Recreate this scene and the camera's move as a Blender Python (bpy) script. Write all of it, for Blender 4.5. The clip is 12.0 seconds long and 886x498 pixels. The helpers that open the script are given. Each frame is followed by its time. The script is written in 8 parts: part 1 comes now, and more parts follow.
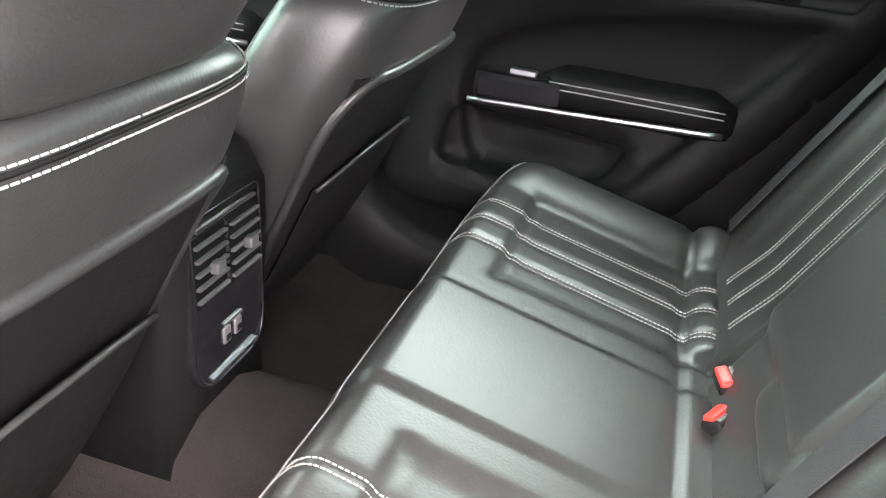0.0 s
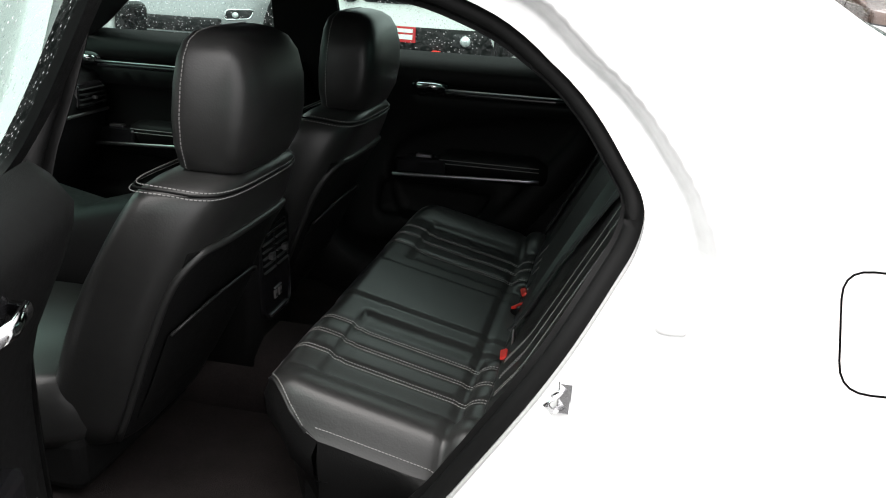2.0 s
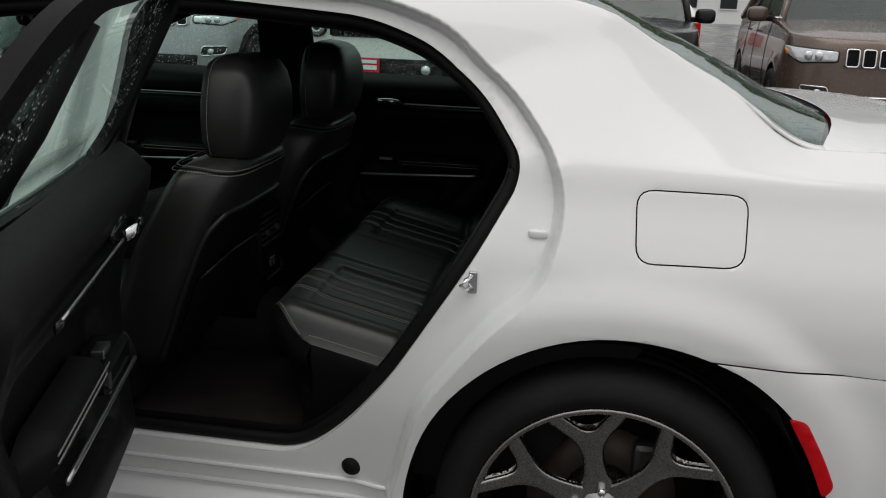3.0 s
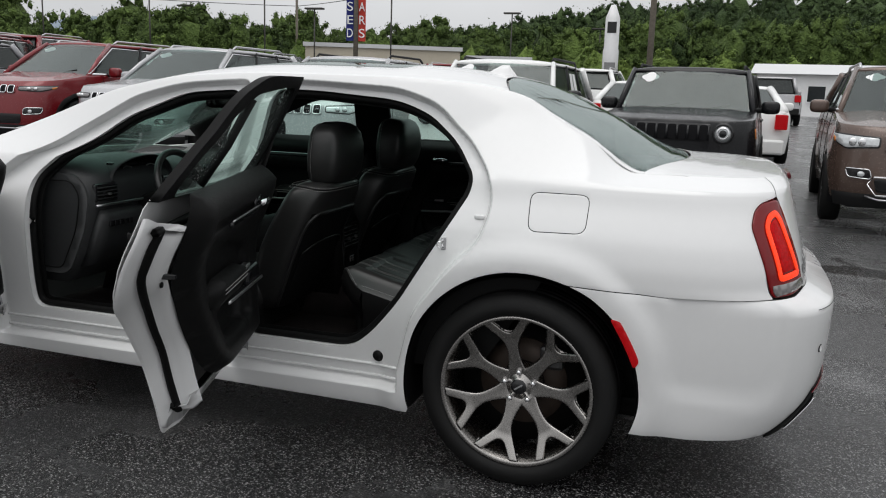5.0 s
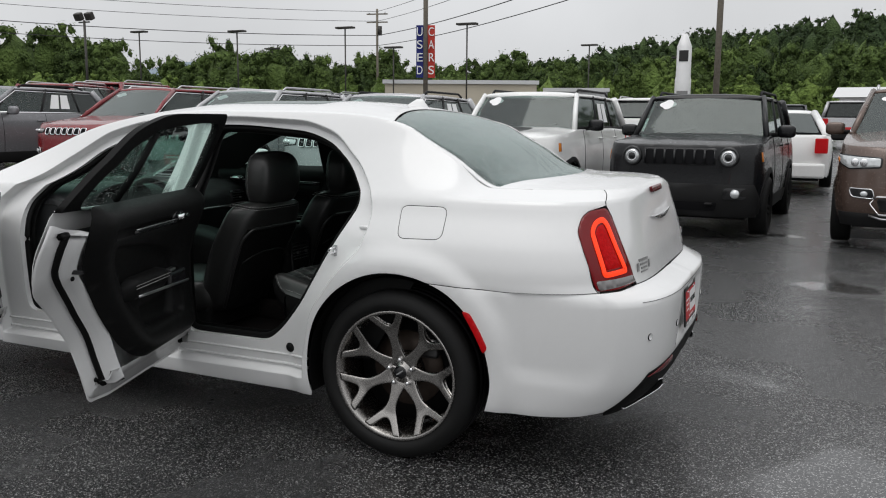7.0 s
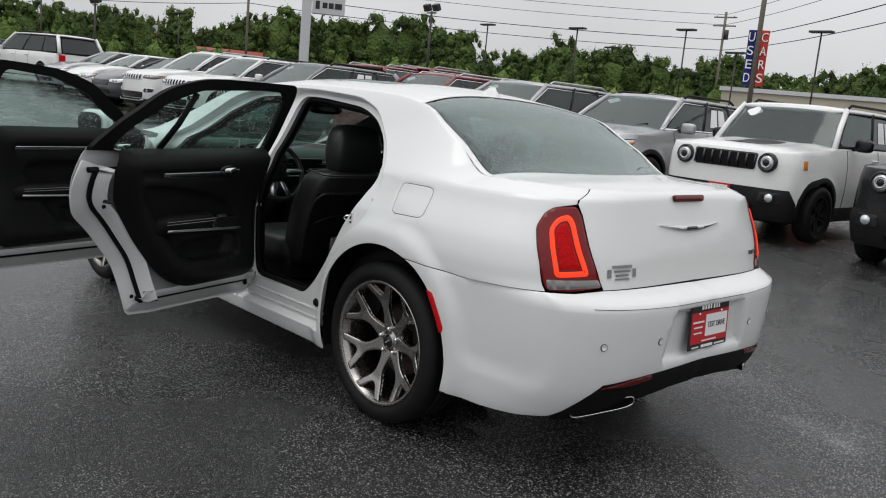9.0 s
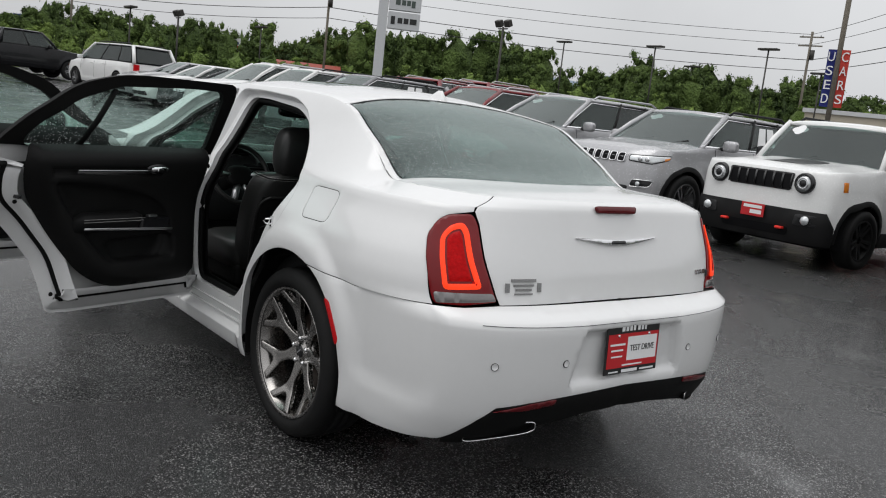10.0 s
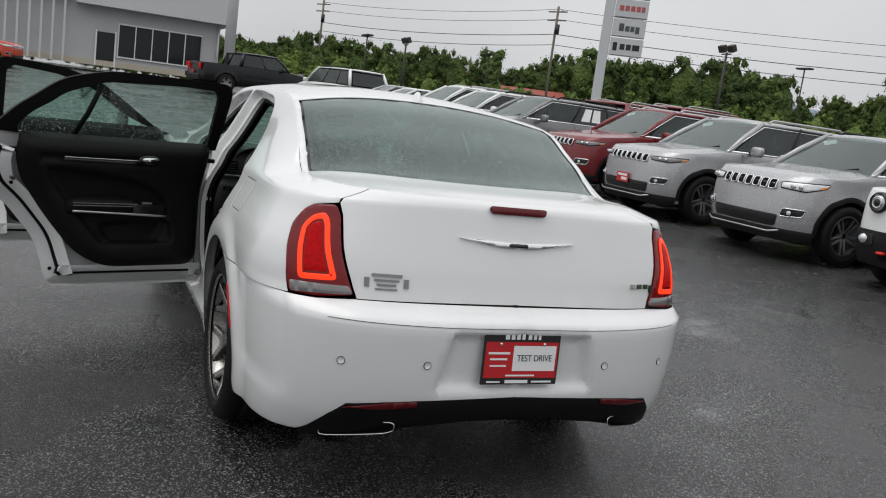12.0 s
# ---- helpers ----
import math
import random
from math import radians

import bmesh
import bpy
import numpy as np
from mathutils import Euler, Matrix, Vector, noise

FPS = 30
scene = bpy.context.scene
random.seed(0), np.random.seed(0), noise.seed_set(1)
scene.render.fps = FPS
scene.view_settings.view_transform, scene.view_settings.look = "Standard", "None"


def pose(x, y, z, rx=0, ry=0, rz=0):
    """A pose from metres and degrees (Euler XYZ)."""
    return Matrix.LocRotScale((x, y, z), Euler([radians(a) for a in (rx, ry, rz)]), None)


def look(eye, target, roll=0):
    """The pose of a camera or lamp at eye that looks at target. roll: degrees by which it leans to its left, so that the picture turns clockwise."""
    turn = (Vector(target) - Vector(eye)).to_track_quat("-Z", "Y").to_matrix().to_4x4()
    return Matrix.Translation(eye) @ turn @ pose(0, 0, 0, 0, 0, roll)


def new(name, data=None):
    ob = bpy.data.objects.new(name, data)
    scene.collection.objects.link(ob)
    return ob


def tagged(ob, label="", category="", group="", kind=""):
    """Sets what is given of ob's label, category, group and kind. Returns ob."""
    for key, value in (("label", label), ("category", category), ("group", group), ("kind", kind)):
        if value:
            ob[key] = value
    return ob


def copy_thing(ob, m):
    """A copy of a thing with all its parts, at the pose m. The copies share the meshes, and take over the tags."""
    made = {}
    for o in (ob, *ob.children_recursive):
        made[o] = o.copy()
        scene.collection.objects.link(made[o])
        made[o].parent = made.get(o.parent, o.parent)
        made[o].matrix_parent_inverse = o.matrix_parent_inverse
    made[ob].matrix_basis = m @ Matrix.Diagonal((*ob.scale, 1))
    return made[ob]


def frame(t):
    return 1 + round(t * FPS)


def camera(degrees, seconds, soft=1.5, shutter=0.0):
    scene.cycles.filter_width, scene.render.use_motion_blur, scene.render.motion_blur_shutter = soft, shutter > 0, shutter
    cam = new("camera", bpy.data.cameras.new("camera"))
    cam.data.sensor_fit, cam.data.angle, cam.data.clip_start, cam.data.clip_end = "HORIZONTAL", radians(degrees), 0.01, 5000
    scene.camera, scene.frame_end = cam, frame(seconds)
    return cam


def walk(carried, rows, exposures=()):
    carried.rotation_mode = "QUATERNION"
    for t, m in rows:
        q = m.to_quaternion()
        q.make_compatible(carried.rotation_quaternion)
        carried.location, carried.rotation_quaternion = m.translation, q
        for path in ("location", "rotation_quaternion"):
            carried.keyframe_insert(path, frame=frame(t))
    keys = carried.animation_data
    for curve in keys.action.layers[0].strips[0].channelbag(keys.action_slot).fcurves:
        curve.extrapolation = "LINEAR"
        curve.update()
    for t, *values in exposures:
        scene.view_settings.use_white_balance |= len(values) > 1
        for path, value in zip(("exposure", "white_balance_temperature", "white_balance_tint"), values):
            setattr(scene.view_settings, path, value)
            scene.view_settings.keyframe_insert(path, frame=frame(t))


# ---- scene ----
from mathutils import geometry

cam = camera(55.1, 12.0, soft=1.1)
PATH = [
    (0, (-0.579, -0.804, 1.178), (-0.991, 0.957, 0.324), 7.5),
    (0.5, (-0.487, -1.046, 1.264), (-0.851, 0.731, 0.422), 4.8),
    (1, (-0.453, -1.276, 1.34), (-0.812, 0.507, 0.509), 2.1),
    (1.5, (-0.418, -1.543, 1.396), (-0.787, 0.27, 0.637), -0.2),
    (2, (-0.258, -1.848, 1.403), (-0.613, 0.014, 0.764), 3.3),
    (2.5, (-0.174, -2.142, 1.422), (-0.539, -0.27, 0.821), 2.5),
    (3, (-0.087, -2.464, 1.427), (-0.385, -0.569, 0.859), 2.0),
    (3.2, (-0.003, -2.605, 1.435), (-0.293, -0.709, 0.868), 1.2),
    (4.8, (0.597, -3.624, 1.43), (0.006, -1.75, 1.056), 2.2),
    (5, (0.65, -3.74, 1.433), (0.048, -1.87, 1.061), 1.9),
    (5.5, (0.754, -4.023, 1.436), (0.147, -2.154, 1.065), 1.4),
    (6, (1.009, -4.161, 1.453), (0.368, -2.297, 1.113), 0.8),
    (6.5, (1.347, -4.152, 1.455), (0.623, -2.313, 1.147), -0.1),
    (6.7, (1.444, -4.088, 1.448), (0.702, -2.255, 1.148), -0.1),
    (8.3, (2.408, -3.538, 1.417), (1.24, -1.951, 1.074), 4.1),
    (8.5, (2.493, -3.448, 1.437), (1.297, -1.881, 1.101), 4.3),
    (9, (2.805, -3.257, 1.44), (1.396, -1.879, 1.102), 5.3),
    (9.5, (2.991, -2.955, 1.437), (1.5, -1.662, 1.109), 6.1),
    (10, (3.109, -2.61, 1.445), (1.577, -1.364, 1.126), 6.4),
    (10.5, (3.321, -2.316, 1.458), (1.643, -1.28, 1.127), 6.4),
    (11, (3.418, -1.993, 1.456), (1.681, -1.058, 1.127), 6.9),
    (11.5, (3.566, -1.724, 1.463), (1.796, -0.848, 1.146), 7.3),
    (12, (3.718, -1.488, 1.473), (1.911, -0.694, 1.152), 7.5),
]
EXPOSURES = [(0.0, 5.70, 6900, 23), (0.4, 6.25, 7000, 24), (1.2, 5.95, 7100, 29), (1.6, 4.7, 6900, 24), (2.0, 1.9, 6700, 12), (2.4, 0.15, 6900, 12), (3.2, 0.15, 6600, 10), (4.8, 0.4, 6500, 10), (12.0, 0.35, 6500, 10)]
walk(cam, [(t, look(eye, target, roll)) for t, eye, target, roll in PATH], EXPOSURES)


# ---- light ----
world = bpy.data.worlds.new("overcast_sky")
scene.world = world
world.use_nodes = True
wn, wl = world.node_tree.nodes, world.node_tree.links
sky = wn.new("ShaderNodeTexSky")
sky.sky_type, sky.sun_disc = "NISHITA", False
sky.sun_elevation, sky.sun_rotation, sky.dust_density, sky.altitude = radians(50), radians(200), 4.0, 300
grey = wn.new("ShaderNodeHueSaturation")
grey.inputs["Saturation"].default_value = 0.12
cloud_at, cloud, cloud_ramp, cloud_mix = wn.new("ShaderNodeTexCoord"), wn.new("ShaderNodeTexNoise"), wn.new("ShaderNodeMapRange"), wn.new("ShaderNodeMix")
cloud.inputs["Scale"].default_value, cloud.inputs["Detail"].default_value = 3.0, 6.0
cloud_ramp.inputs["To Min"].default_value, cloud_ramp.inputs["To Max"].default_value = 0.75, 1.12
cloud_mix.data_type, cloud_mix.blend_type = "RGBA", "MULTIPLY"
cloud_mix.inputs["Factor"].default_value = 1.0
# a closed cloud deck: nearly even, with the sky's own brightness only weakly showing through
deck = wn.new("ShaderNodeMix")
deck.data_type = "RGBA"
deck.inputs["Factor"].default_value = 0.85
deck.inputs["B"].default_value = (8.6, 8.75, 8.95, 1)
# overcast: the zenith about twice as bright as the horizon
height, rise, lift = wn.new("ShaderNodeSeparateXYZ"), wn.new("ShaderNodeMapRange"), wn.new("ShaderNodeMix")
rise.inputs["To Min"].default_value, rise.inputs["To Max"].default_value = 0.62, 1.30
lift.data_type, lift.blend_type = "RGBA", "MULTIPLY"
lift.inputs["Factor"].default_value = 1.0
wl.new(sky.outputs[0], grey.inputs["Color"])
wl.new(grey.outputs[0], deck.inputs["A"])
wl.new(cloud_at.outputs["Generated"], cloud.inputs["Vector"])
wl.new(cloud.outputs["Fac"], cloud_ramp.inputs["Value"])
wl.new(deck.outputs["Result"], cloud_mix.inputs["A"])
wl.new(cloud_ramp.outputs[0], cloud_mix.inputs["B"])
wl.new(cloud_at.outputs["Generated"], height.inputs[0])
wl.new(height.outputs["Z"], rise.inputs["Value"])
wl.new(cloud_mix.outputs["Result"], lift.inputs["A"])
wl.new(rise.outputs[0], lift.inputs["B"])
wl.new(lift.outputs["Result"], wn["Background"].inputs["Color"])
wn["Background"].inputs["Strength"].default_value = 0.10
sun = new("sun", bpy.data.lights.new("sun", "SUN"))
sun.data.energy, sun.data.angle, sun.data.color = 0.6, radians(40), (1.0, 0.98, 0.95)
sun.matrix_world = look((0, -4, 12), (0.5, 0, 0))


# ---- materials ----
def material(name, colour, rough=0.5, metal=0.0, vary=0.15, scale=6.0, grain=0.0, grain_scale=400.0, cells=0.0, cell_scale=300.0, coat=0.0, rough_vary=0.1, emit=None, spec=0.5, per_object=0.0):
    """A surface with two scales of colour change, uneven gloss and a fine relief, in metres of its object."""
    m = bpy.data.materials.new(name)
    m.use_nodes = True
    n, l = m.node_tree.nodes, m.node_tree.links
    p = n["Principled BSDF"]
    at = n.new("ShaderNodeTexCoord")
    big, small = n.new("ShaderNodeTexNoise"), n.new("ShaderNodeTexNoise")
    big.inputs["Scale"].default_value, big.inputs["Detail"].default_value = scale, 4
    small.inputs["Scale"].default_value, small.inputs["Detail"].default_value = scale * 18, 3
    for k in (big, small):
        l.new(at.outputs["Object"], k.inputs["Vector"])
    add = n.new("ShaderNodeMath")
    l.new(big.outputs["Fac"], add.inputs[0])
    l.new(small.outputs["Fac"], add.inputs[1])
    ramp = n.new("ShaderNodeMapRange")
    ramp.inputs["From Min"].default_value, ramp.inputs["From Max"].default_value = 0.6, 1.4
    ramp.inputs["To Min"].default_value, ramp.inputs["To Max"].default_value = 1 - vary, 1 + vary
    l.new(add.outputs[0], ramp.inputs["Value"])
    tint = n.new("ShaderNodeMix")
    tint.data_type, tint.blend_type = "RGBA", "MULTIPLY"
    tint.inputs["Factor"].default_value = 1.0
    tint.inputs["A"].default_value = (*colour, 1)
    l.new(ramp.outputs[0], tint.inputs["B"])
    last = tint.outputs["Result"]
    if per_object:
        info, shift, mul = n.new("ShaderNodeObjectInfo"), n.new("ShaderNodeMapRange"), n.new("ShaderNodeMix")
        shift.inputs["To Min"].default_value, shift.inputs["To Max"].default_value = 1 - per_object, 1 + per_object
        l.new(info.outputs["Random"], shift.inputs["Value"])
        mul.data_type, mul.blend_type = "RGBA", "MULTIPLY"
        mul.inputs["Factor"].default_value = 1.0
        l.new(last, mul.inputs["A"])
        l.new(shift.outputs[0], mul.inputs["B"])
        last = mul.outputs["Result"]
    l.new(last, p.inputs["Base Color"])
    gloss = n.new("ShaderNodeMapRange")
    gloss.inputs["To Min"].default_value, gloss.inputs["To Max"].default_value = max(0.02, rough - rough_vary), min(1, rough + rough_vary)
    l.new(small.outputs["Fac"], gloss.inputs["Value"])
    l.new(gloss.outputs[0], p.inputs["Roughness"])
    p.inputs["Metallic"].default_value, p.inputs["Coat Weight"].default_value = metal, coat
    p.inputs["Coat Roughness"].default_value = 0.03
    p.inputs["Specular IOR Level"].default_value = spec
    if grain or cells:
        b = n.new("ShaderNodeBump")
        b.inputs["Distance"].default_value = 0.002
        if cells:
            t = n.new("ShaderNodeTexVoronoi")
            t.inputs["Scale"].default_value = cell_scale
            b.inputs["Strength"].default_value = cells
            l.new(at.outputs["Object"], t.inputs["Vector"])
            l.new(t.outputs["Distance"], b.inputs["Height"])
        else:
            t = n.new("ShaderNodeTexNoise")
            t.inputs["Scale"].default_value, t.inputs["Detail"].default_value = grain_scale, 3
            b.inputs["Strength"].default_value = grain
            l.new(at.outputs["Object"], t.inputs["Vector"])
            l.new(t.outputs["Fac"], b.inputs["Height"])
        l.new(b.outputs[0], p.inputs["Normal"])
    if emit:
        p.inputs["Emission Color"].default_value, p.inputs["Emission Strength"].default_value = (*emit[:3], 1), emit[3]
    return m


def glass(name, tint, wet=0.35, haze=0.10, drop_scale=90.0, run=1.0, mirror=(0.75, 0.05, 4.0)):
    """A tinted pane with beads of rain: clear between them, each bead coloured pale or dark."""
    m = bpy.data.materials.new(name)
    m.use_nodes = True
    n, l = m.node_tree.nodes, m.node_tree.links
    n.remove(n["Principled BSDF"])
    out = n["Material Output"]
    at, drops, patch = n.new("ShaderNodeTexCoord"), n.new("ShaderNodeTexVoronoi"), n.new("ShaderNodeTexNoise")
    drops.inputs["Scale"].default_value = drop_scale
    patch.inputs["Scale"].default_value, patch.inputs["Detail"].default_value = 7 * run ** 0.7, 5
    fall = n.new("ShaderNodeMapping")
    fall.inputs["Scale"].default_value = (1, 1, 1 / run)
    l.new(at.outputs["Object"], fall.inputs["Vector"])
    for k in (drops, patch):
        l.new(fall.outputs[0], k.inputs["Vector"])
    dot = n.new("ShaderNodeMapRange")
    dot.inputs["From Min"].default_value, dot.inputs["From Max"].default_value = 0.30, 0.12
    l.new(drops.outputs["Distance"], dot.inputs["Value"])
    some = n.new("ShaderNodeMapRange")
    some.inputs["From Min"].default_value, some.inputs["From Max"].default_value = 0.30, 0.48
    l.new(patch.outputs["Fac"], some.inputs["Value"])
    where = n.new("ShaderNodeMath")
    where.operation = "MULTIPLY"
    l.new(dot.outputs[0], where.inputs[0])
    l.new(some.outputs[0], where.inputs[1])
    b = n.new("ShaderNodeBump")
    b.inputs["Strength"].default_value, b.inputs["Distance"].default_value = 0.6, 0.002
    l.new(where.outputs[0], b.inputs["Height"])
    clear, gloss, wash, first, last, slant, steep, fres = (n.new(k) for k in ("ShaderNodeBsdfTransparent", "ShaderNodeBsdfGlossy", "ShaderNodeBsdfDiffuse", "ShaderNodeMixShader", "ShaderNodeMixShader", "ShaderNodeLayerWeight", "ShaderNodeMath", "ShaderNodeMath"))
    clear.inputs["Color"].default_value = (*tint, 1)
    gloss.inputs["Roughness"].default_value, gloss.inputs["Color"].default_value = 0.03, (0.88, 0.95, 0.93, 1)
    wash.inputs["Color"].default_value = (0.75, 0.78, 0.78, 1)
    # more mirror-like at a slant, the same from either side
    steep.operation, fres.operation = "POWER", "MULTIPLY_ADD"
    steep.inputs[1].default_value, fres.inputs[1].default_value, fres.inputs[2].default_value = mirror[2], mirror[0], mirror[1]
    l.new(slant.outputs["Facing"], steep.inputs[0])
    l.new(steep.outputs[0], fres.inputs[0])
    l.new(b.outputs[0], gloss.inputs["Normal"])
    amount = n.new("ShaderNodeMath")
    amount.operation, amount.use_clamp = "MULTIPLY_ADD", True
    amount.inputs[1].default_value, amount.inputs[2].default_value = wet, haze
    l.new(where.outputs[0], amount.inputs[0])
    l.new(amount.outputs[0], first.inputs[0])
    back, both = n.new("ShaderNodeBsdfTranslucent"), n.new("ShaderNodeMixShader")
    back.inputs["Color"].default_value = (0.75, 0.80, 0.79, 1)
    l.new(wash.outputs[0], both.inputs[1])
    l.new(back.outputs[0], both.inputs[2])
    # refraction put into the colour: beads at random pale as sky or dark as ground
    dark, bead, pick, toss = n.new("ShaderNodeBsdfTransparent"), n.new("ShaderNodeMixShader"), n.new("ShaderNodeSeparateColor"), n.new("ShaderNodeMapRange")
    dark.inputs["Color"].default_value = (0.16, 0.19, 0.18, 1)
    toss.inputs["From Min"].default_value, toss.inputs["From Max"].default_value = 0.50, 0.62
    l.new(drops.outputs["Color"], pick.inputs[0])
    l.new(pick.outputs[0], toss.inputs["Value"])
    l.new(toss.outputs[0], bead.inputs[0])
    l.new(both.outputs[0], bead.inputs[1])
    l.new(dark.outputs[0], bead.inputs[2])
    l.new(clear.outputs[0], first.inputs[1])
    l.new(bead.outputs[0], first.inputs[2])
    dull, sheen = n.new("ShaderNodeMath"), n.new("ShaderNodeMath")
    dull.operation, sheen.operation = "MULTIPLY_ADD", "MULTIPLY"
    dull.inputs[1].default_value, dull.inputs[2].default_value = -0.75, 1.0
    l.new(where.outputs[0], dull.inputs[0])
    l.new(fres.outputs[0], sheen.inputs[0])
    l.new(dull.outputs[0], sheen.inputs[1])
    l.new(sheen.outputs[0], last.inputs[0])
    l.new(first.outputs[0], last.inputs[1])
    l.new(gloss.outputs[0], last.inputs[2])
    l.new(last.outputs[0], out.inputs["Surface"])
    return m


def asphalt_material():
    """Wet black chip-seal: pale and dark stone chips, uneven wetness, slick in broad patches."""
    m = bpy.data.materials.new("wet_asphalt")
    m.use_nodes = True
    n, l = m.node_tree.nodes, m.node_tree.links
    p = n["Principled BSDF"]
    at = n.new("ShaderNodeTexCoord")
    chips, patch, fine = n.new("ShaderNodeTexVoronoi"), n.new("ShaderNodeTexNoise"), n.new("ShaderNodeTexNoise")
    chips.inputs["Scale"].default_value = 190
    patch.inputs["Scale"].default_value, patch.inputs["Detail"].default_value = 0.8, 6
    fine.inputs["Scale"].default_value, fine.inputs["Detail"].default_value = 55, 4
    for k in (chips, patch, fine):
        l.new(at.outputs["Object"], k.inputs["Vector"])
    split = n.new("ShaderNodeSeparateColor")
    l.new(chips.outputs["Color"], split.inputs[0])
    ramp = n.new("ShaderNodeValToRGB")
    e = ramp.color_ramp.elements
    e[0].position, e[0].color = 0.0, (0.005, 0.005, 0.0055, 1)
    e[1].position, e[1].color = 1.0, (0.27, 0.27, 0.265, 1)
    k = e.new(0.55)
    k.color = (0.014, 0.014, 0.015, 1)
    k = e.new(0.84)
    k.color = (0.058, 0.058, 0.058, 1)
    l.new(split.outputs[0], ramp.inputs["Fac"])
    # a broad darker area with a ragged edge, and slow changes of tone
    off, dist, darken, tone = n.new("ShaderNodeVectorMath"), n.new("ShaderNodeVectorMath"), n.new("ShaderNodeMapRange"), n.new("ShaderNodeMix")
    off.inputs[1].default_value = (-1.5, 3.2, 0)
    dist.operation = "LENGTH"
    l.new(at.outputs["Object"], off.inputs[0])
    l.new(off.outputs[0], dist.inputs[0])
    ragged = n.new("ShaderNodeMath")
    ragged.operation = "MULTIPLY_ADD"
    ragged.inputs[1].default_value = 2.6
    l.new(patch.outputs["Fac"], ragged.inputs[0])
    l.new(dist.outputs["Value"], ragged.inputs[2])
    darken.inputs["From Min"].default_value, darken.inputs["From Max"].default_value = 2.3, 4.2
    darken.inputs["To Min"].default_value, darken.inputs["To Max"].default_value = 0.50, 1.20
    l.new(ragged.outputs[0], darken.inputs["Value"])
    tone.data_type, tone.blend_type = "RGBA", "MULTIPLY"
    tone.inputs["Factor"].default_value = 1.0
    l.new(ramp.outputs["Color"], tone.inputs["A"])
    l.new(darken.outputs[0], tone.inputs["B"])
    l.new(tone.outputs["Result"], p.inputs["Base Color"])
    wet = n.new("ShaderNodeMapRange")
    wet.inputs["From Min"].default_value, wet.inputs["From Max"].default_value = 0.44, 0.62
    wet.inputs["To Min"].default_value, wet.inputs["To Max"].default_value = 0.30, 0.07
    l.new(patch.outputs["Fac"], wet.inputs["Value"])
    l.new(wet.outputs[0], p.inputs["Roughness"])
    b = n.new("ShaderNodeBump")
    b.inputs["Strength"].default_value, b.inputs["Distance"].default_value = 0.30, 0.006
    mix = n.new("ShaderNodeMath")
    mix.operation = "SUBTRACT"
    l.new(fine.outputs["Fac"], mix.inputs[0])
    l.new(chips.outputs["Distance"], mix.inputs[1])
    l.new(mix.outputs[0], b.inputs["Height"])
    l.new(b.outputs[0], p.inputs["Normal"])
    # standing water fills the relief
    level = n.new("ShaderNodeMapRange")
    level.inputs["From Min"].default_value, level.inputs["From Max"].default_value = 0.48, 0.64
    level.inputs["To Min"].default_value, level.inputs["To Max"].default_value = 0.95, 0.06
    l.new(patch.outputs["Fac"], level.inputs["Value"])
    l.new(level.outputs[0], b.inputs["Strength"])
    p.inputs["Specular IOR Level"].default_value = 0.5
    p.inputs["Coat Weight"].default_value, p.inputs["Coat Roughness"].default_value = 0.28, 0.22
    return m


ASPHALT = asphalt_material()
WHITE_PAINT = material("white_paint", (0.72, 0.72, 0.718), 0.20, vary=0.012, scale=2, coat=0.6, rough_vary=0.03)
LEATHER = material("black_leather", (0.024, 0.024, 0.0235), 0.36, vary=0.15, scale=3, grain=0.16, grain_scale=260, rough_vary=0.03, spec=0.44)
VINYL = material("black_moulded_trim", (0.0085, 0.0085, 0.0085), 0.5, vary=0.15, scale=5, grain=0.25, grain_scale=500, spec=0.13)
SEAT_SHELL = material("matt_black_seat_back", (0.008, 0.008, 0.008), 0.50, vary=0.15, scale=4, grain=0.3, grain_scale=300, spec=0.15)
GLOSSY_BLACK = material("gloss_black_plastic", (0.010, 0.010, 0.011), 0.15, vary=0.1, rough_vary=0.05)
RUBBER = material("black_rubber_seal", (0.006, 0.006, 0.006), 0.6, vary=0.15, spec=0.12)
CARPET = material("dark_grey_carpet", (0.024, 0.020, 0.0195), 0.95, vary=0.35, scale=12, grain=0.9, grain_scale=700, spec=0.1)
THREAD = material("pale_grey_stitching", (0.26, 0.255, 0.25), 0.7, vary=0.2, scale=80)
CHROME = material("bright_chrome", (0.75, 0.75, 0.76), 0.08, metal=1.0, vary=0.04, rough_vary=0.03)
SATIN_METAL = material("satin_metal_trim", (0.50, 0.50, 0.51), 0.34, metal=1.0, vary=0.05)
TYRE = material("tyre_rubber", (0.010, 0.010, 0.010), 0.62, spec=0.18, vary=0.25, scale=12, grain=0.4, grain_scale=160)
ALLOY = material("dark_chrome_alloy", (0.36, 0.345, 0.33), 0.26, metal=1.0, vary=0.10, scale=9, rough_vary=0.08)
ALLOY_DARK = material("dark_alloy_barrel", (0.10, 0.10, 0.10), 0.4, metal=0.8, vary=0.2)
BRAKE = material("rusted_brake_disc", (0.055, 0.040, 0.032), 0.55, metal=0.5, vary=0.4, scale=25)
RED_LENS = material("red_lamp_lens", (0.22, 0.003, 0.006), 0.25, vary=0.3, scale=60, coat=0.0, spec=0.2, emit=(0.75, 0.008, 0.010, 0.16))
RED_GLOW = material("lit_red_light_guide", (0.7, 0.03, 0.012), 0.3, vary=0.05, spec=0.2, emit=(1.0, 0.060, 0.014, 0.60))
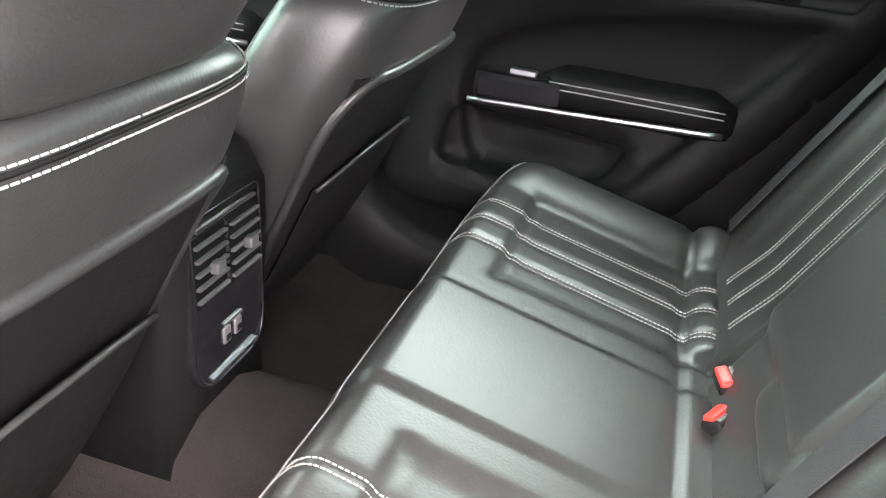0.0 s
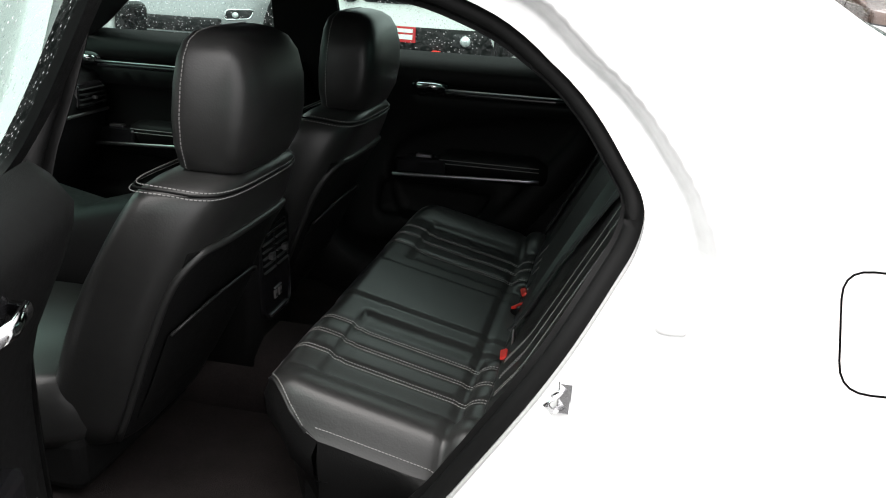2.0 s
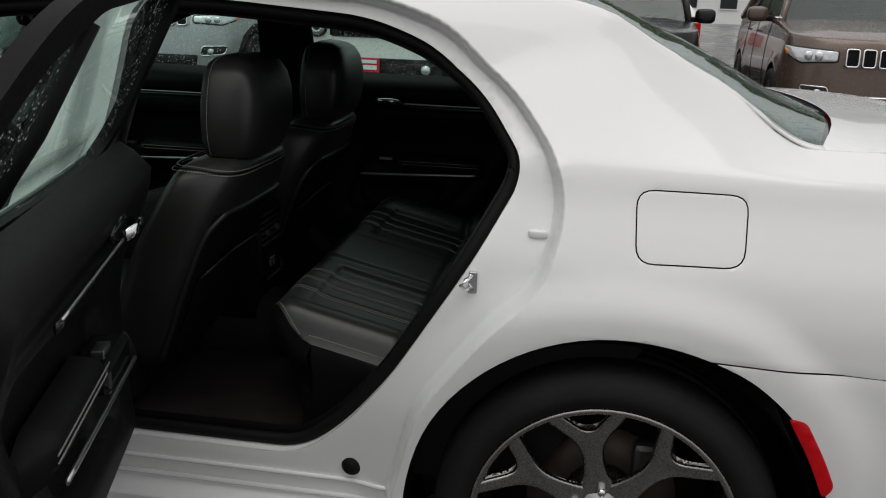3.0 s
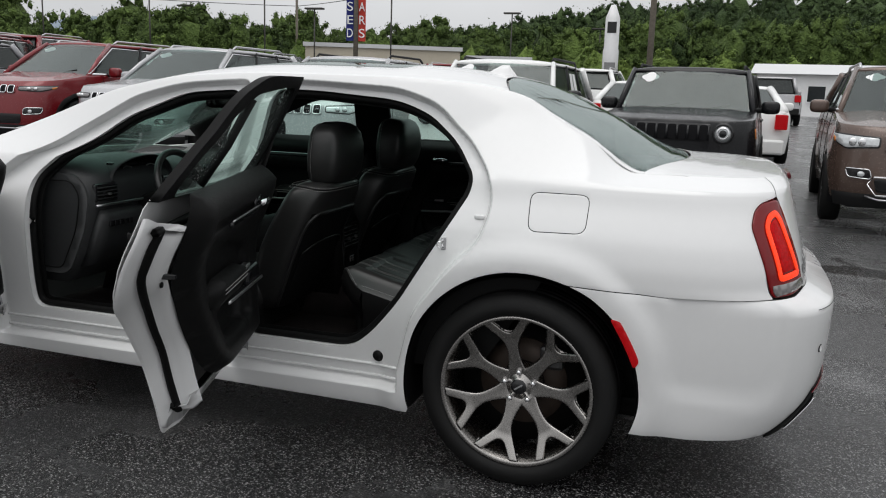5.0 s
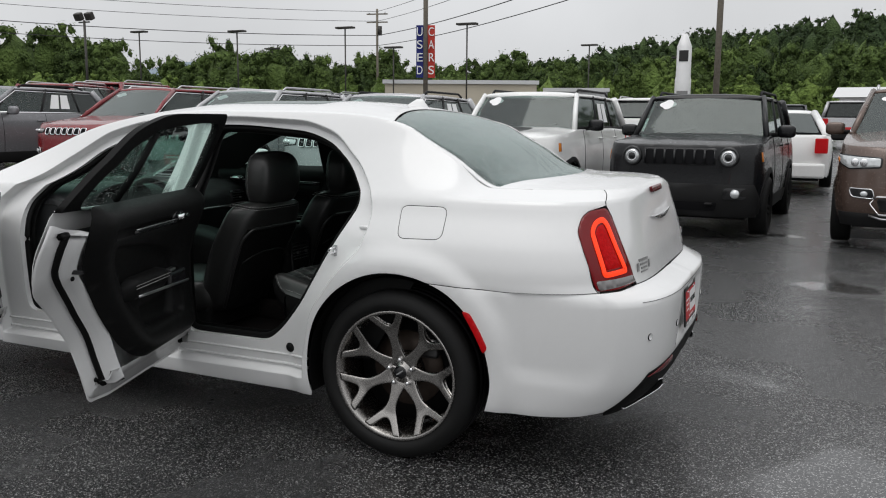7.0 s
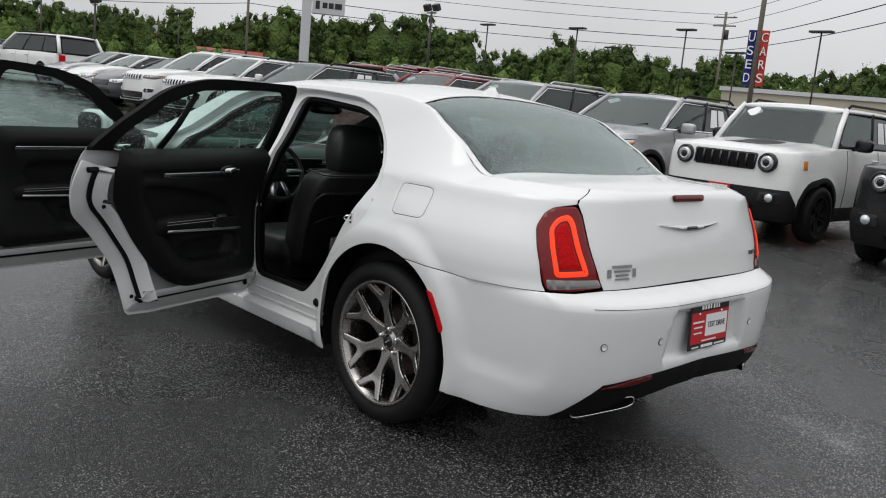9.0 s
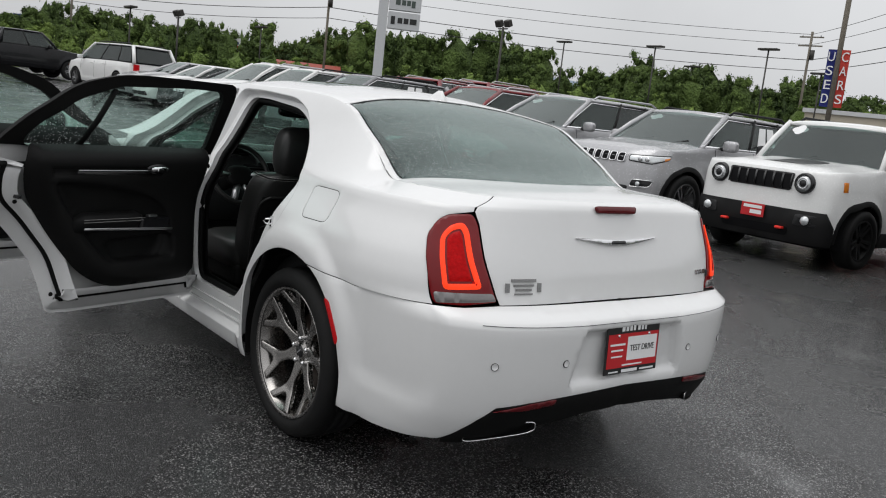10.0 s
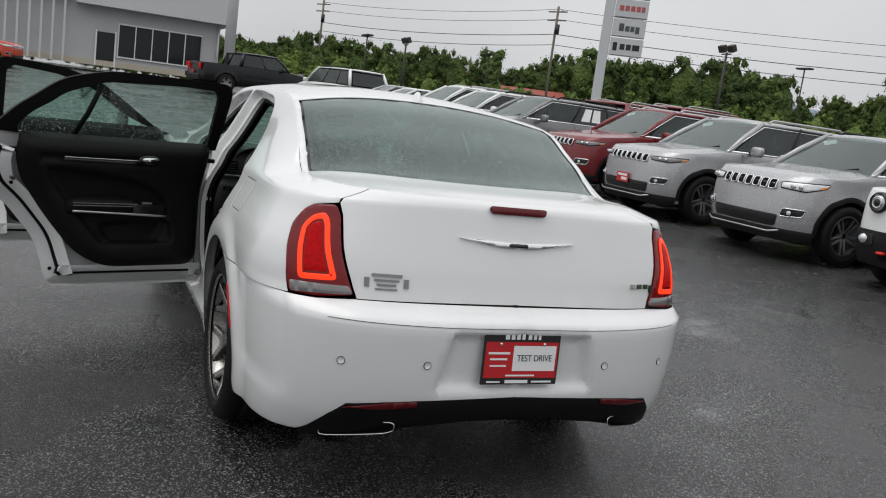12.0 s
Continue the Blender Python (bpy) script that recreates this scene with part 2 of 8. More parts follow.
LAMP_CELLS = material("deep_red_cell_lens", (0.30, 0.004, 0.006), 0.22, vary=0.5, scale=90, cells=0.6, cell_scale=90, spec=0.06, emit=(0.75, 0.010, 0.008, 0.13))
# the trim's grain in a lighter colour, standing in for daylight on the dashboard
DASH_LIT = material("lightened_grained_dash", (0.030, 0.031, 0.032), 0.5, vary=0.15, scale=5, grain=0.25, grain_scale=500, spec=0.3)
SMOKE_LENS = material("smoked_clear_lens", (0.16, 0.15, 0.15), 0.12, vary=0.1, coat=1.0)
DARK_RED = material("dark_red_lens", (0.095, 0.003, 0.006), 0.12, vary=0.1, spec=0.35)
LENS_RED = material("red_tail_lens", (0.11, 0.002, 0.004), 0.12, vary=0.2, scale=30, spec=0.4, emit=(0.7, 0.006, 0.010, 0.045))
AMBER = material("amber_lens", (0.65, 0.20, 0.02), 0.12, vary=0.08, coat=0.8)
BUTTON_RED = material("red_buckle_button", (0.75, 0.03, 0.02), 0.4, vary=0.08)
LAMP_CLEAR = material("clear_lamp_lens", (0.62, 0.64, 0.65), 0.08, metal=0.4, vary=0.25, scale=40, coat=1.0)
DROP_GLASS = glass("tinted_glass_with_rain", (0.66, 0.86, 0.79), wet=0.70, haze=0.03, drop_scale=135, run=1.35)
REAR_GLASS = glass("rear_glass_with_rain", (0.32, 0.47, 0.44), wet=0.45, haze=0.03, drop_scale=120, mirror=(0.72, 0.06, 3.0))
DARK_GLASS = glass("dark_privacy_glass", (0.10, 0.11, 0.115), wet=0.25, haze=0.03)


# ---- building helpers ----
def part(name, bm, mat, parent=None, label="", smooth=True, bevel=0.0, solid=0.0):
    """Links a bmesh as one mesh object under a thing or a part."""
    me = bpy.data.meshes.new(name)
    bm.to_mesh(me)
    bm.free()
    return mesh_part(name, me, mat, parent, label, smooth, bevel, solid)


def mesh_part(name, me, mat, parent=None, label="", smooth=True, bevel=0.0, solid=0.0):
    for k in (mat if isinstance(mat, (list, tuple)) else [mat]):
        me.materials.append(k)
    if smooth:
        me.polygons.foreach_set("use_smooth", [True] * len(me.polygons))
    ob = new(name, me)
    if solid:
        s = ob.modifiers.new("thickness", "SOLIDIFY")
        s.thickness, s.offset = solid, -1
        if smooth:
            w = ob.modifiers.new("shading", "WEIGHTED_NORMAL")
            w.weight = 100
    if bevel:
        b = ob.modifiers.new("edges", "BEVEL")
        b.width, b.segments, b.limit_method, b.angle_limit = bevel, 2, "ANGLE", radians(40)
    if parent:
        ob.parent = parent
    if label:
        ob["label"] = label
    return ob


def thing(name, label, category, m=None, group="", kind=""):
    ob = new(name)
    ob.empty_display_size = 0.1
    if m is not None:
        ob.matrix_basis = m
    return tagged(ob, label, category, group, kind)


def surface(name, verts, faces, mat, parent=None, label="", smooth=True, bevel=0.0, solid=0.0):
    me = bpy.data.meshes.new(name)
    me.from_pydata([tuple(map(float, v)) for v in verts], [], [tuple(map(int, f)) for f in faces])
    me.update()
    return mesh_part(name, me, mat, parent, label, smooth, bevel, solid)


def box(bm, lo, hi, m=None):
    """A box between two corners, added to bm."""
    c = [(lo[i] + hi[i]) / 2 for i in range(3)]
    d = [abs(hi[i] - lo[i]) for i in range(3)]
    t = Matrix.Translation(c) @ Matrix.Diagonal((*d, 1))
    bmesh.ops.create_cube(bm, size=1, matrix=(m @ t) if m is not None else t)
    return bm


def box_part(name, lo, hi, mat, parent=None, label="", bevel=0.0, m=None):
    return part(name, box(bmesh.new(), lo, hi, m), mat, parent, label, smooth=False, bevel=bevel)


def lathe(profile, seg=48, axis="y"):
    """A body of revolution about the axis through the origin: profile of (radius, along)."""
    bm = bmesh.new()
    rings = []
    for r, a in profile:
        ring = []
        for i in range(seg):
            t = 2 * math.pi * i / seg
            c, s = r * math.cos(t), r * math.sin(t)
            ring.append(bm.verts.new({"y": (c, a, s), "z": (c, s, a), "x": (a, c, s)}[axis]))
        rings.append(ring)
    for p, q in zip(rings, rings[1:]):
        for i in range(seg):
            j = (i + 1) % seg
            bm.faces.new((p[i], p[j], q[j], q[i]))
    bmesh.ops.recalc_face_normals(bm, faces=bm.faces)
    return bm


def tube(points, radius, seg=8, closed=False, flat=1.0):
    """A round cord along points."""
    bm = bmesh.new()
    pts = [Vector(p) for p in points]
    n = len(pts)
    rings = []
    for i, p in enumerate(pts):
        a = pts[(i - 1) % n] if closed or i else p
        b = pts[(i + 1) % n] if closed or i < n - 1 else p
        d = (b - a).normalized()
        side = d.cross(Vector((0, 0, 1)))
        if side.length < 0.05:
            side = d.cross(Vector((0, 1, 0)))
        side.normalize()
        up = side.cross(d)
        rings.append([bm.verts.new(p + radius * (math.cos(t) * side * flat + math.sin(t) * up)) for t in (2 * math.pi * k / seg for k in range(seg))])
    for i in range(n if closed else n - 1):
        p, q = rings[i], rings[(i + 1) % n]
        for k in range(seg):
            bm.faces.new((p[k], p[(k + 1) % seg], q[(k + 1) % seg], q[k]))
    if not closed:
        bm.faces.new(rings[0])
        bm.faces.new(rings[-1])
    bmesh.ops.recalc_face_normals(bm, faces=bm.faces)
    return bm


def rounded(points, radius=0.05, seg=5):
    """A closed outline with its corners rounded; points of (a, b) or (a, b, own radius)."""
    out, n = [], len(points)
    for i in range(n):
        p, a, b = Vector(points[i][:2]), Vector(points[i - 1][:2]), Vector(points[(i + 1) % n][:2])
        r = points[i][2] if len(points[i]) > 2 else radius
        da, db = (a - p), (b - p)
        k = min(r, da.length * 0.49, db.length * 0.49)
        if k < 1e-4:
            out.append(tuple(p))
            continue
        s, e = p + da.normalized() * k, p + db.normalized() * k
        for j in range(seg + 1):
            t = j / seg
            out.append(tuple(s * (1 - t) ** 2 + p * 2 * t * (1 - t) + e * t * t))
    return out


def resample(poly, step):
    out = []
    for i in range(len(poly)):
        a, b = np.array(poly[i]), np.array(poly[(i + 1) % len(poly)])
        k = max(1, int(math.ceil(np.linalg.norm(b - a) / step)))
        out += [tuple(a + (b - a) * j / k) for j in range(k)]
    return out


def inside(poly, q):
    """Whether each point of q lies in the polygon."""
    p = np.array(poly)
    r = np.roll(p, -1, 0)
    x, y = q[:, 0][:, None], q[:, 1][:, None]
    cross = ((p[:, 1] > y) != (r[:, 1] > y)) & (x < (r[:, 0] - p[:, 0]) * (y - p[:, 1]) / (r[:, 1] - p[:, 1] + 1e-12) + p[:, 0])
    return cross.sum(1) % 2 == 1


def gap_to(poly, q):
    """Distance of each point of q from the polygon's edge."""
    p = np.array(poly)
    d = np.roll(p, -1, 0) - p
    w = q[:, None, :] - p[None]
    t = np.clip((w * d).sum(-1) / ((d * d).sum(-1) + 1e-12), 0, 1)
    return np.linalg.norm(w - t[..., None] * d, axis=-1).min(1)


def shrink(poly, by):
    """The outline moved inwards."""
    p = np.array(poly)
    a, b = np.roll(p, 1, 0), np.roll(p, -1, 0)
    t = b - a
    n = np.stack([-t[:, 1], t[:, 0]], -1) / (np.linalg.norm(t, axis=1)[:, None] + 1e-9)
    area = 0.5 * (p[:, 0] * b[:, 1] - b[:, 0] * p[:, 1]).sum()
    return [tuple(k) for k in p + n * by * (1 if area > 0 else -1)]


def fill(outer, holes=(), step=0.04, extra=()):
    """Triangles over a flat outline with holes, and an even grid of points inside."""
    loops = [resample(k, step) for k in (outer, *holes)]
    pts, edges = [], []
    for loop in loops:
        s = len(pts)
        pts += loop
        edges += [(s + i, s + (i + 1) % len(loop)) for i in range(len(loop))]
    o = np.array(loops[0])
    gx, gy = np.meshgrid(np.arange(o[:, 0].min(), o[:, 0].max(), step), np.arange(o[:, 1].min(), o[:, 1].max(), step))
    g = np.stack([gx.ravel() + 0.00013, gy.ravel() + 0.00017], -1)
    keep = inside(loops[0], g)
    for h in loops[1:]:
        keep &= ~inside(h, g)
    g = g[keep]
    if len(extra):
        e = np.array(extra)
        keep = inside(loops[0], e)
        for h in loops[1:]:
            keep &= ~inside(h, e)
        e = e[keep]
        near = np.concatenate([((g[:, None] - e[None, k:k + 400]) ** 2).sum(-1).min(1)[:, None] for k in range(0, len(e), 400)], 1).min(1) if len(e) else np.ones(len(g))
        g = np.concatenate([g[near > (0.45 * step) ** 2], e])
    for k in loops:
        g = g[gap_to(k, g) > 0.3 * step]
    pts += [tuple(k) for k in g]
    v, _, f, *_ = geometry.delaunay_2d_cdt([Vector(p) for p in pts], edges, [], 0, 1e-6)
    v = np.array([tuple(k) for k in v])
    f = np.array([tuple(k) for k in f])
    mid = v[f].mean(1)
    keep = inside(loops[0], mid)
    for h in loops[1:]:
        keep &= ~inside(h, mid)
    return v, f[keep]


def side_panel(name, outer, holes, mat, parent, fn, step=0.04, mirror=False, label="", solid=0.008, extra=(), flip=False, both=False):
    """A body panel: an outline in (u, v) laid onto the surface fn; both: with its mirror image, joined on the centre line."""
    v, f = fill(outer, holes, step, extra)
    p = fn(v[:, 0], v[:, 1])
    if both:
        n, mid = len(p), np.abs(p[:, 1]) < 0.004
        p[mid, 1] = 0
        q = p * np.array([1, -1, 1])
        other = np.where(mid, np.arange(n), np.arange(n) + n)
        return surface(name, np.concatenate([p, q]), np.concatenate([f, other[f][:, ::-1]]), mat, parent, label, solid=solid)
    if mirror:
        p = p * np.array([1, -1, 1])
    if mirror != flip:
        f = f[:, ::-1]
    return surface(name, p, f, mat, parent, label, solid=solid)


def strip(loops, closed=True):
    """Quads between successive loops of equal length."""
    n, verts, faces = len(loops[0]), [], []
    for k in loops:
        verts += [tuple(map(float, q)) for q in k]
    for a in range(len(loops) - 1):
        for i in range(n if closed else n - 1):
            j = (i + 1) % n
            faces.append((a * n + i, a * n + j, (a + 1) * n + j, (a + 1) * n + i))
    return verts, faces


# ---- body surface of the sedan: x to its tail, y to its right, z up, rear axle over the origin ----
def smooth_curve(*pts):
    """A monotone cubic through (x, y) pairs."""
    xs, ys = np.array([p[0] for p in pts], float), np.array([p[1] for p in pts], float)
    h, d = np.diff(xs), np.diff(ys) / np.diff(xs)
    m = np.empty(len(xs))
    m[0], m[-1] = d[0], d[-1]
    for i in range(1, len(xs) - 1):
        m[i] = 0 if d[i - 1] * d[i] <= 0 else (h[i - 1] + h[i]) * 3 / ((2 * h[i] + h[i - 1]) / d[i - 1] + (h[i] + 2 * h[i - 1]) / d[i])

    def at(x):
        x = np.clip(np.asarray(x, float), xs[0], xs[-1])
        i = np.clip(np.searchsorted(xs, x) - 1, 0, len(xs) - 2)
        t = (x - xs[i]) / h[i]
        return (ys[i] * (1 + 2 * t) * (1 - t) ** 2 + m[i] * h[i] * t * (1 - t) ** 2 + ys[i + 1] * t * t * (3 - 2 * t) + m[i + 1] * h[i] * t * t * (t - 1))
    return at


BELT = 1.09
half_width = smooth_curve((0.15, 0.83), (0.22, 0.875), (0.30, 0.900), (0.42, 0.912), (0.60, 0.932), (0.80, 0.940), (0.90, 0.925), (0.96, 0.900), (1.03, 0.866), (1.09, 0.845))
rail_z = smooth_curve((-2.62, 1.10), (-2.2, 1.24), (-1.8, 1.365), (-1.5, 1.415), (-1.1, 1.435), (-0.6, 1.432), (-0.3, 1.42), (-0.075, 1.383), (0.15, 1.262), (0.365, 1.130), (0.6, 1.132), (0.95, 1.128))
rail_y = smooth_curve((-2.62, 0.76), (-1.8, 0.655), (-1.2, 0.63), (-0.6, 0.635), (-0.075, 0.66), (0.383, 0.705), (0.95, 0.705))
centre_z = smooth_curve((-2.55, 1.02), (-2.2, 1.20), (-1.8, 1.395), (-1.6, 1.455), (-1.1, 1.50), (-0.6, 1.495), (-0.2, 1.45), (0.1, 1.34), (0.5, 1.155), (0.6, 1.148), (0.96, 1.135))
tail_x = smooth_curve((0.18, 0.895), (0.28, 0.975), (0.4, 1.045), (0.55, 1.07), (0.68, 1.075), (0.715, 1.067), (0.74, 1.028), (0.756, 0.97), (0.85, 0.95), (0.98, 0.915), (1.06, 0.892), (1.095, 0.882), (1.116, 0.868), (1.130, 0.846), (1.2, 0.80))
nose_x = smooth_curve((0.18, -3.85), (0.35, -3.95), (0.6, -3.97), (0.85, -3.93), (1.0, -3.85), (1.2, -3.75))
REAR0, FRONT0, POWER, LID_POWER = 0.2, -3.2, 4.0, 4.2
_phi = math.pi / 2 * np.concatenate([[0], np.linspace(0.001, 1, 1200) ** 3])
_len = np.concatenate([[0], np.cumsum(np.hypot(np.diff(0.9 * np.sin(_phi) ** (2 / POWER)), np.diff(0.95 * np.cos(_phi) ** (2 / POWER))))])
TURN_LENGTH = _len[-1]


def stance(p):
    """Settles a point of the shell: the tail sits a little higher and longer, the sills lower."""
    p = np.array(p, float)
    x, z = p[..., 0].copy(), p[..., 2].copy()
    ramp = lambda a, b, q: np.clip((q - a) / (b - a), 0, 1) ** 2 * (3 - 2 * np.clip((q - a) / (b - a), 0, 1))
    p[..., 0] += 0.028 * ramp(0.0, 0.3, x)
    p[..., 2] += np.maximum(0.030 * ramp(0.42, 0.60, z) * ramp(-0.9, 0.15, x), 0.036 * ramp(1.15, 1.40, z)) - 0.020 * (1 - ramp(0.30, 0.55, z)) * (1 - ramp(-0.4, 0.1, x))
    return p


def body(u, v):
    """A point of the left flank and its wrap round the tail (u > REAR0) and the nose (u < FRONT0); v is the height up to the belt, above it the share of the way to the roof rail."""
    u, v = np.asarray(u, float), np.asarray(v, float)
    rear, front = u > REAR0, u < FRONT0
    phi = np.where(rear, np.interp(u - REAR0, _len, _phi), np.where(front, np.interp(FRONT0 - u, _len, _phi), 0))
    blend = np.clip((v - 0.69) / 0.07, 0, 1)
    power = np.where(rear, POWER - (POWER - LID_POWER) * blend * blend * (3 - 2 * blend), POWER)
    c, s = np.clip(np.cos(phi), 0, 1) ** (2 / power), np.clip(np.sin(phi), 0, 1) ** (2 / power)
    xr = np.clip(np.where(rear, REAR0 + 0.72 * s, u), -3.9, 0.96)
    up = np.clip((v - BELT) / 0.31, 0, 1)
    z = np.where(v > BELT, BELT + up * (np.maximum(rail_z(xr), BELT + 0.01) - BELT), v)
    w = np.where(v > BELT, half_width(BELT) + (rail_y(xr) - half_width(BELT)) * up ** 0.95, half_width(np.minimum(v, BELT)))
    x = np.where(rear, REAR0 + (tail_x(z) - REAR0) * s, np.where(front, FRONT0 + (nose_x(z) - FRONT0) * s, u))
    r = np.hypot(np.minimum(u, 1.2) - 0.02, v - 0.36)
    r2 = np.hypot(np.maximum(u, -4) + 3.05, v - 0.36)
    flare = lambda q: 1 - np.clip((q - 0.468) / 0.088, 0, 1) ** 2 * (3 - 2 * np.clip((q - 0.468) / 0.088, 0, 1))
    w = w + 0.020 * (flare(r) + flare(r2))
    return stance(np.stack([x, -w * c, z], -1))


def to_v(x, z):
    return z if z < BELT else BELT + 0.31 * (z - BELT) / max(0.02, float(rail_z(x)) - BELT)


# ---- the white sedan: shell ----
sedan = thing("sedan", "white four-door sedan, wet, with both near-side doors open, on asphalt", "car", Matrix.Translation((0, 0.032, 0)))


def uv(points):
    return [(p[0], to_v(p[0], p[1]), *p[2:]) for p in points]


def sunk(zones):
    """The body surface, pressed in by a depth inside each outline (outline, depth, ramp)."""
    def fn(u, v):
        p = body(u, v)
        q = np.stack([u, v], -1)
        for poly, depth, ramp in zones:
            k = np.clip(gap_to(poly, q) / ramp, 0, 1) * inside(poly, q)
            k = k * k * (3 - 2 * k) * depth
            rear = np.clip((u - 1.0) / 0.3, 0, 1)
            p[:, 1] += k * (1 - rear)
            p[:, 0] -= k * rear
        return p
    return fn


def behind(depth):
    def fn(u, v):
        p = body(u, v)
        p[:, 1] += depth
        return p
    return fn


def proud(d):
    """The body surface lifted outwards by d."""
    def fn(u, v):
        e = 0.002
        p, a, b = body(u, v), body(u + e, v), body(u, v + e)
        n = np.cross(a - p, b - p)
        n /= np.linalg.norm(n, axis=1)[:, None] + 1e-12
        return p + n * d
    return fn


def arc(cx, cz, r, a0, a1, n=28):
    return [(cx + r * math.cos(radians(a0 + (a1 - a0) * i / n)), cz + r * math.sin(radians(a0 + (a1 - a0) * i / n))) for i in range(n + 1)]


REAR_DOOR = rounded(uv([(-1.215, 0.385, 0.01), (-0.435, 0.385, 0.008), (-0.37, 0.60), (-0.235, 0.775), (-0.135, 0.865), (-0.10, 1.0), (-0.125, 1.108), (-0.22, 1.23), (-0.374, 1.345), (-0.555, 1.395), (-0.95, 1.413), (-1.185, 1.41)]), 0.06)
FRONT_DOOR = rounded(uv([(-2.35, 0.385, 0.03), (-1.225, 0.385, 0.01), (-1.195, 1.41), (-1.50, 1.388), (-1.75, 1.33), (-2.0, 1.205), (-2.24, 1.085), (-2.35, 1.0)]), 0.05)
REAR_GAP = rounded(uv([(-1.14, 0.437), (-0.66, 0.437), (-0.56, 0.505), (-0.46, 0.615), (-0.28, 0.90), (-0.205, 1.04), (-0.20, 1.098), (-0.29, 1.222), (-0.40, 1.302), (-0.56, 1.350), (-0.93, 1.374), (-1.125, 1.374)]), 0.07)
FRONT_GAP = rounded(uv([(-2.18, 0.437), (-1.33, 0.437), (-1.33, 0.9), (-1.255, 1.368), (-1.52, 1.350), (-1.80, 1.255), (-2.06, 1.10), (-2.18, 1.0)]), 0.06)
LAMP = rounded([(0.948, 0.752), (0.915, 0.87), (0.880, 0.985), (0.905, 1.035), (0.950, 1.060), (1.055, 1.070), (1.085, 1.035), (1.185, 0.82), (1.208, 0.768), (1.06, 0.752)], 0.018, 3)
FUEL = rounded([(0.033, 0.924), (0.213, 0.928), (0.217, 1.058), (0.027, 1.058)], 0.034, 5)
ARCH = arc(0.02, 0.36, 0.425, 194, 69)
ARCH_TAIL = arc(0.02, 0.36, 0.425, 67.5, -12)
FLANK = [(-2.36, 0.262), (-0.40, 0.240)] + ARCH + [(0.5, 0.7445), (0.94, 0.752)] + [p for p in LAMP if p[1] > 0.80 and p[0] < 0.99] + [(1.058, 1.076), (1.058, 1.40), (-2.6, 1.40), (-2.6, 1.095), (-2.36, 1.085)]
PLATE_BAY = rounded([(1.478, 0.476), (1.95, 0.476), (1.95, 0.684), (1.535, 0.684)], 0.03)
CORNER_BAY = rounded([(0.50, 0.425), (0.88, 0.395), (0.945, 0.47), (0.925, 0.80), (0.50, 0.80)], 0.06)
BUMPER = ARCH_TAIL + [(0.46, 0.272), (0.66, 0.268), (0.86, 0.272), (0.985, 0.283), (1.03, 0.305), (1.10, 0.375), (1.164, 0.427), (1.30, 0.440), (1.428, 0.447), (REAR0 + TURN_LENGTH, 0.458), (REAR0 + TURN_LENGTH, 0.755), (1.208, 0.757), (1.06, 0.7500), (0.94, 0.7490), (0.5, 0.7415)]
LID = [(1.216, 0.760), (REAR0 + TURN_LENGTH, 0.762), (REAR0 + TURN_LENGTH, 1.40), (1.065, 1.40), (1.065, 1.076), (1.092, 1.035), (1.192, 0.82)]
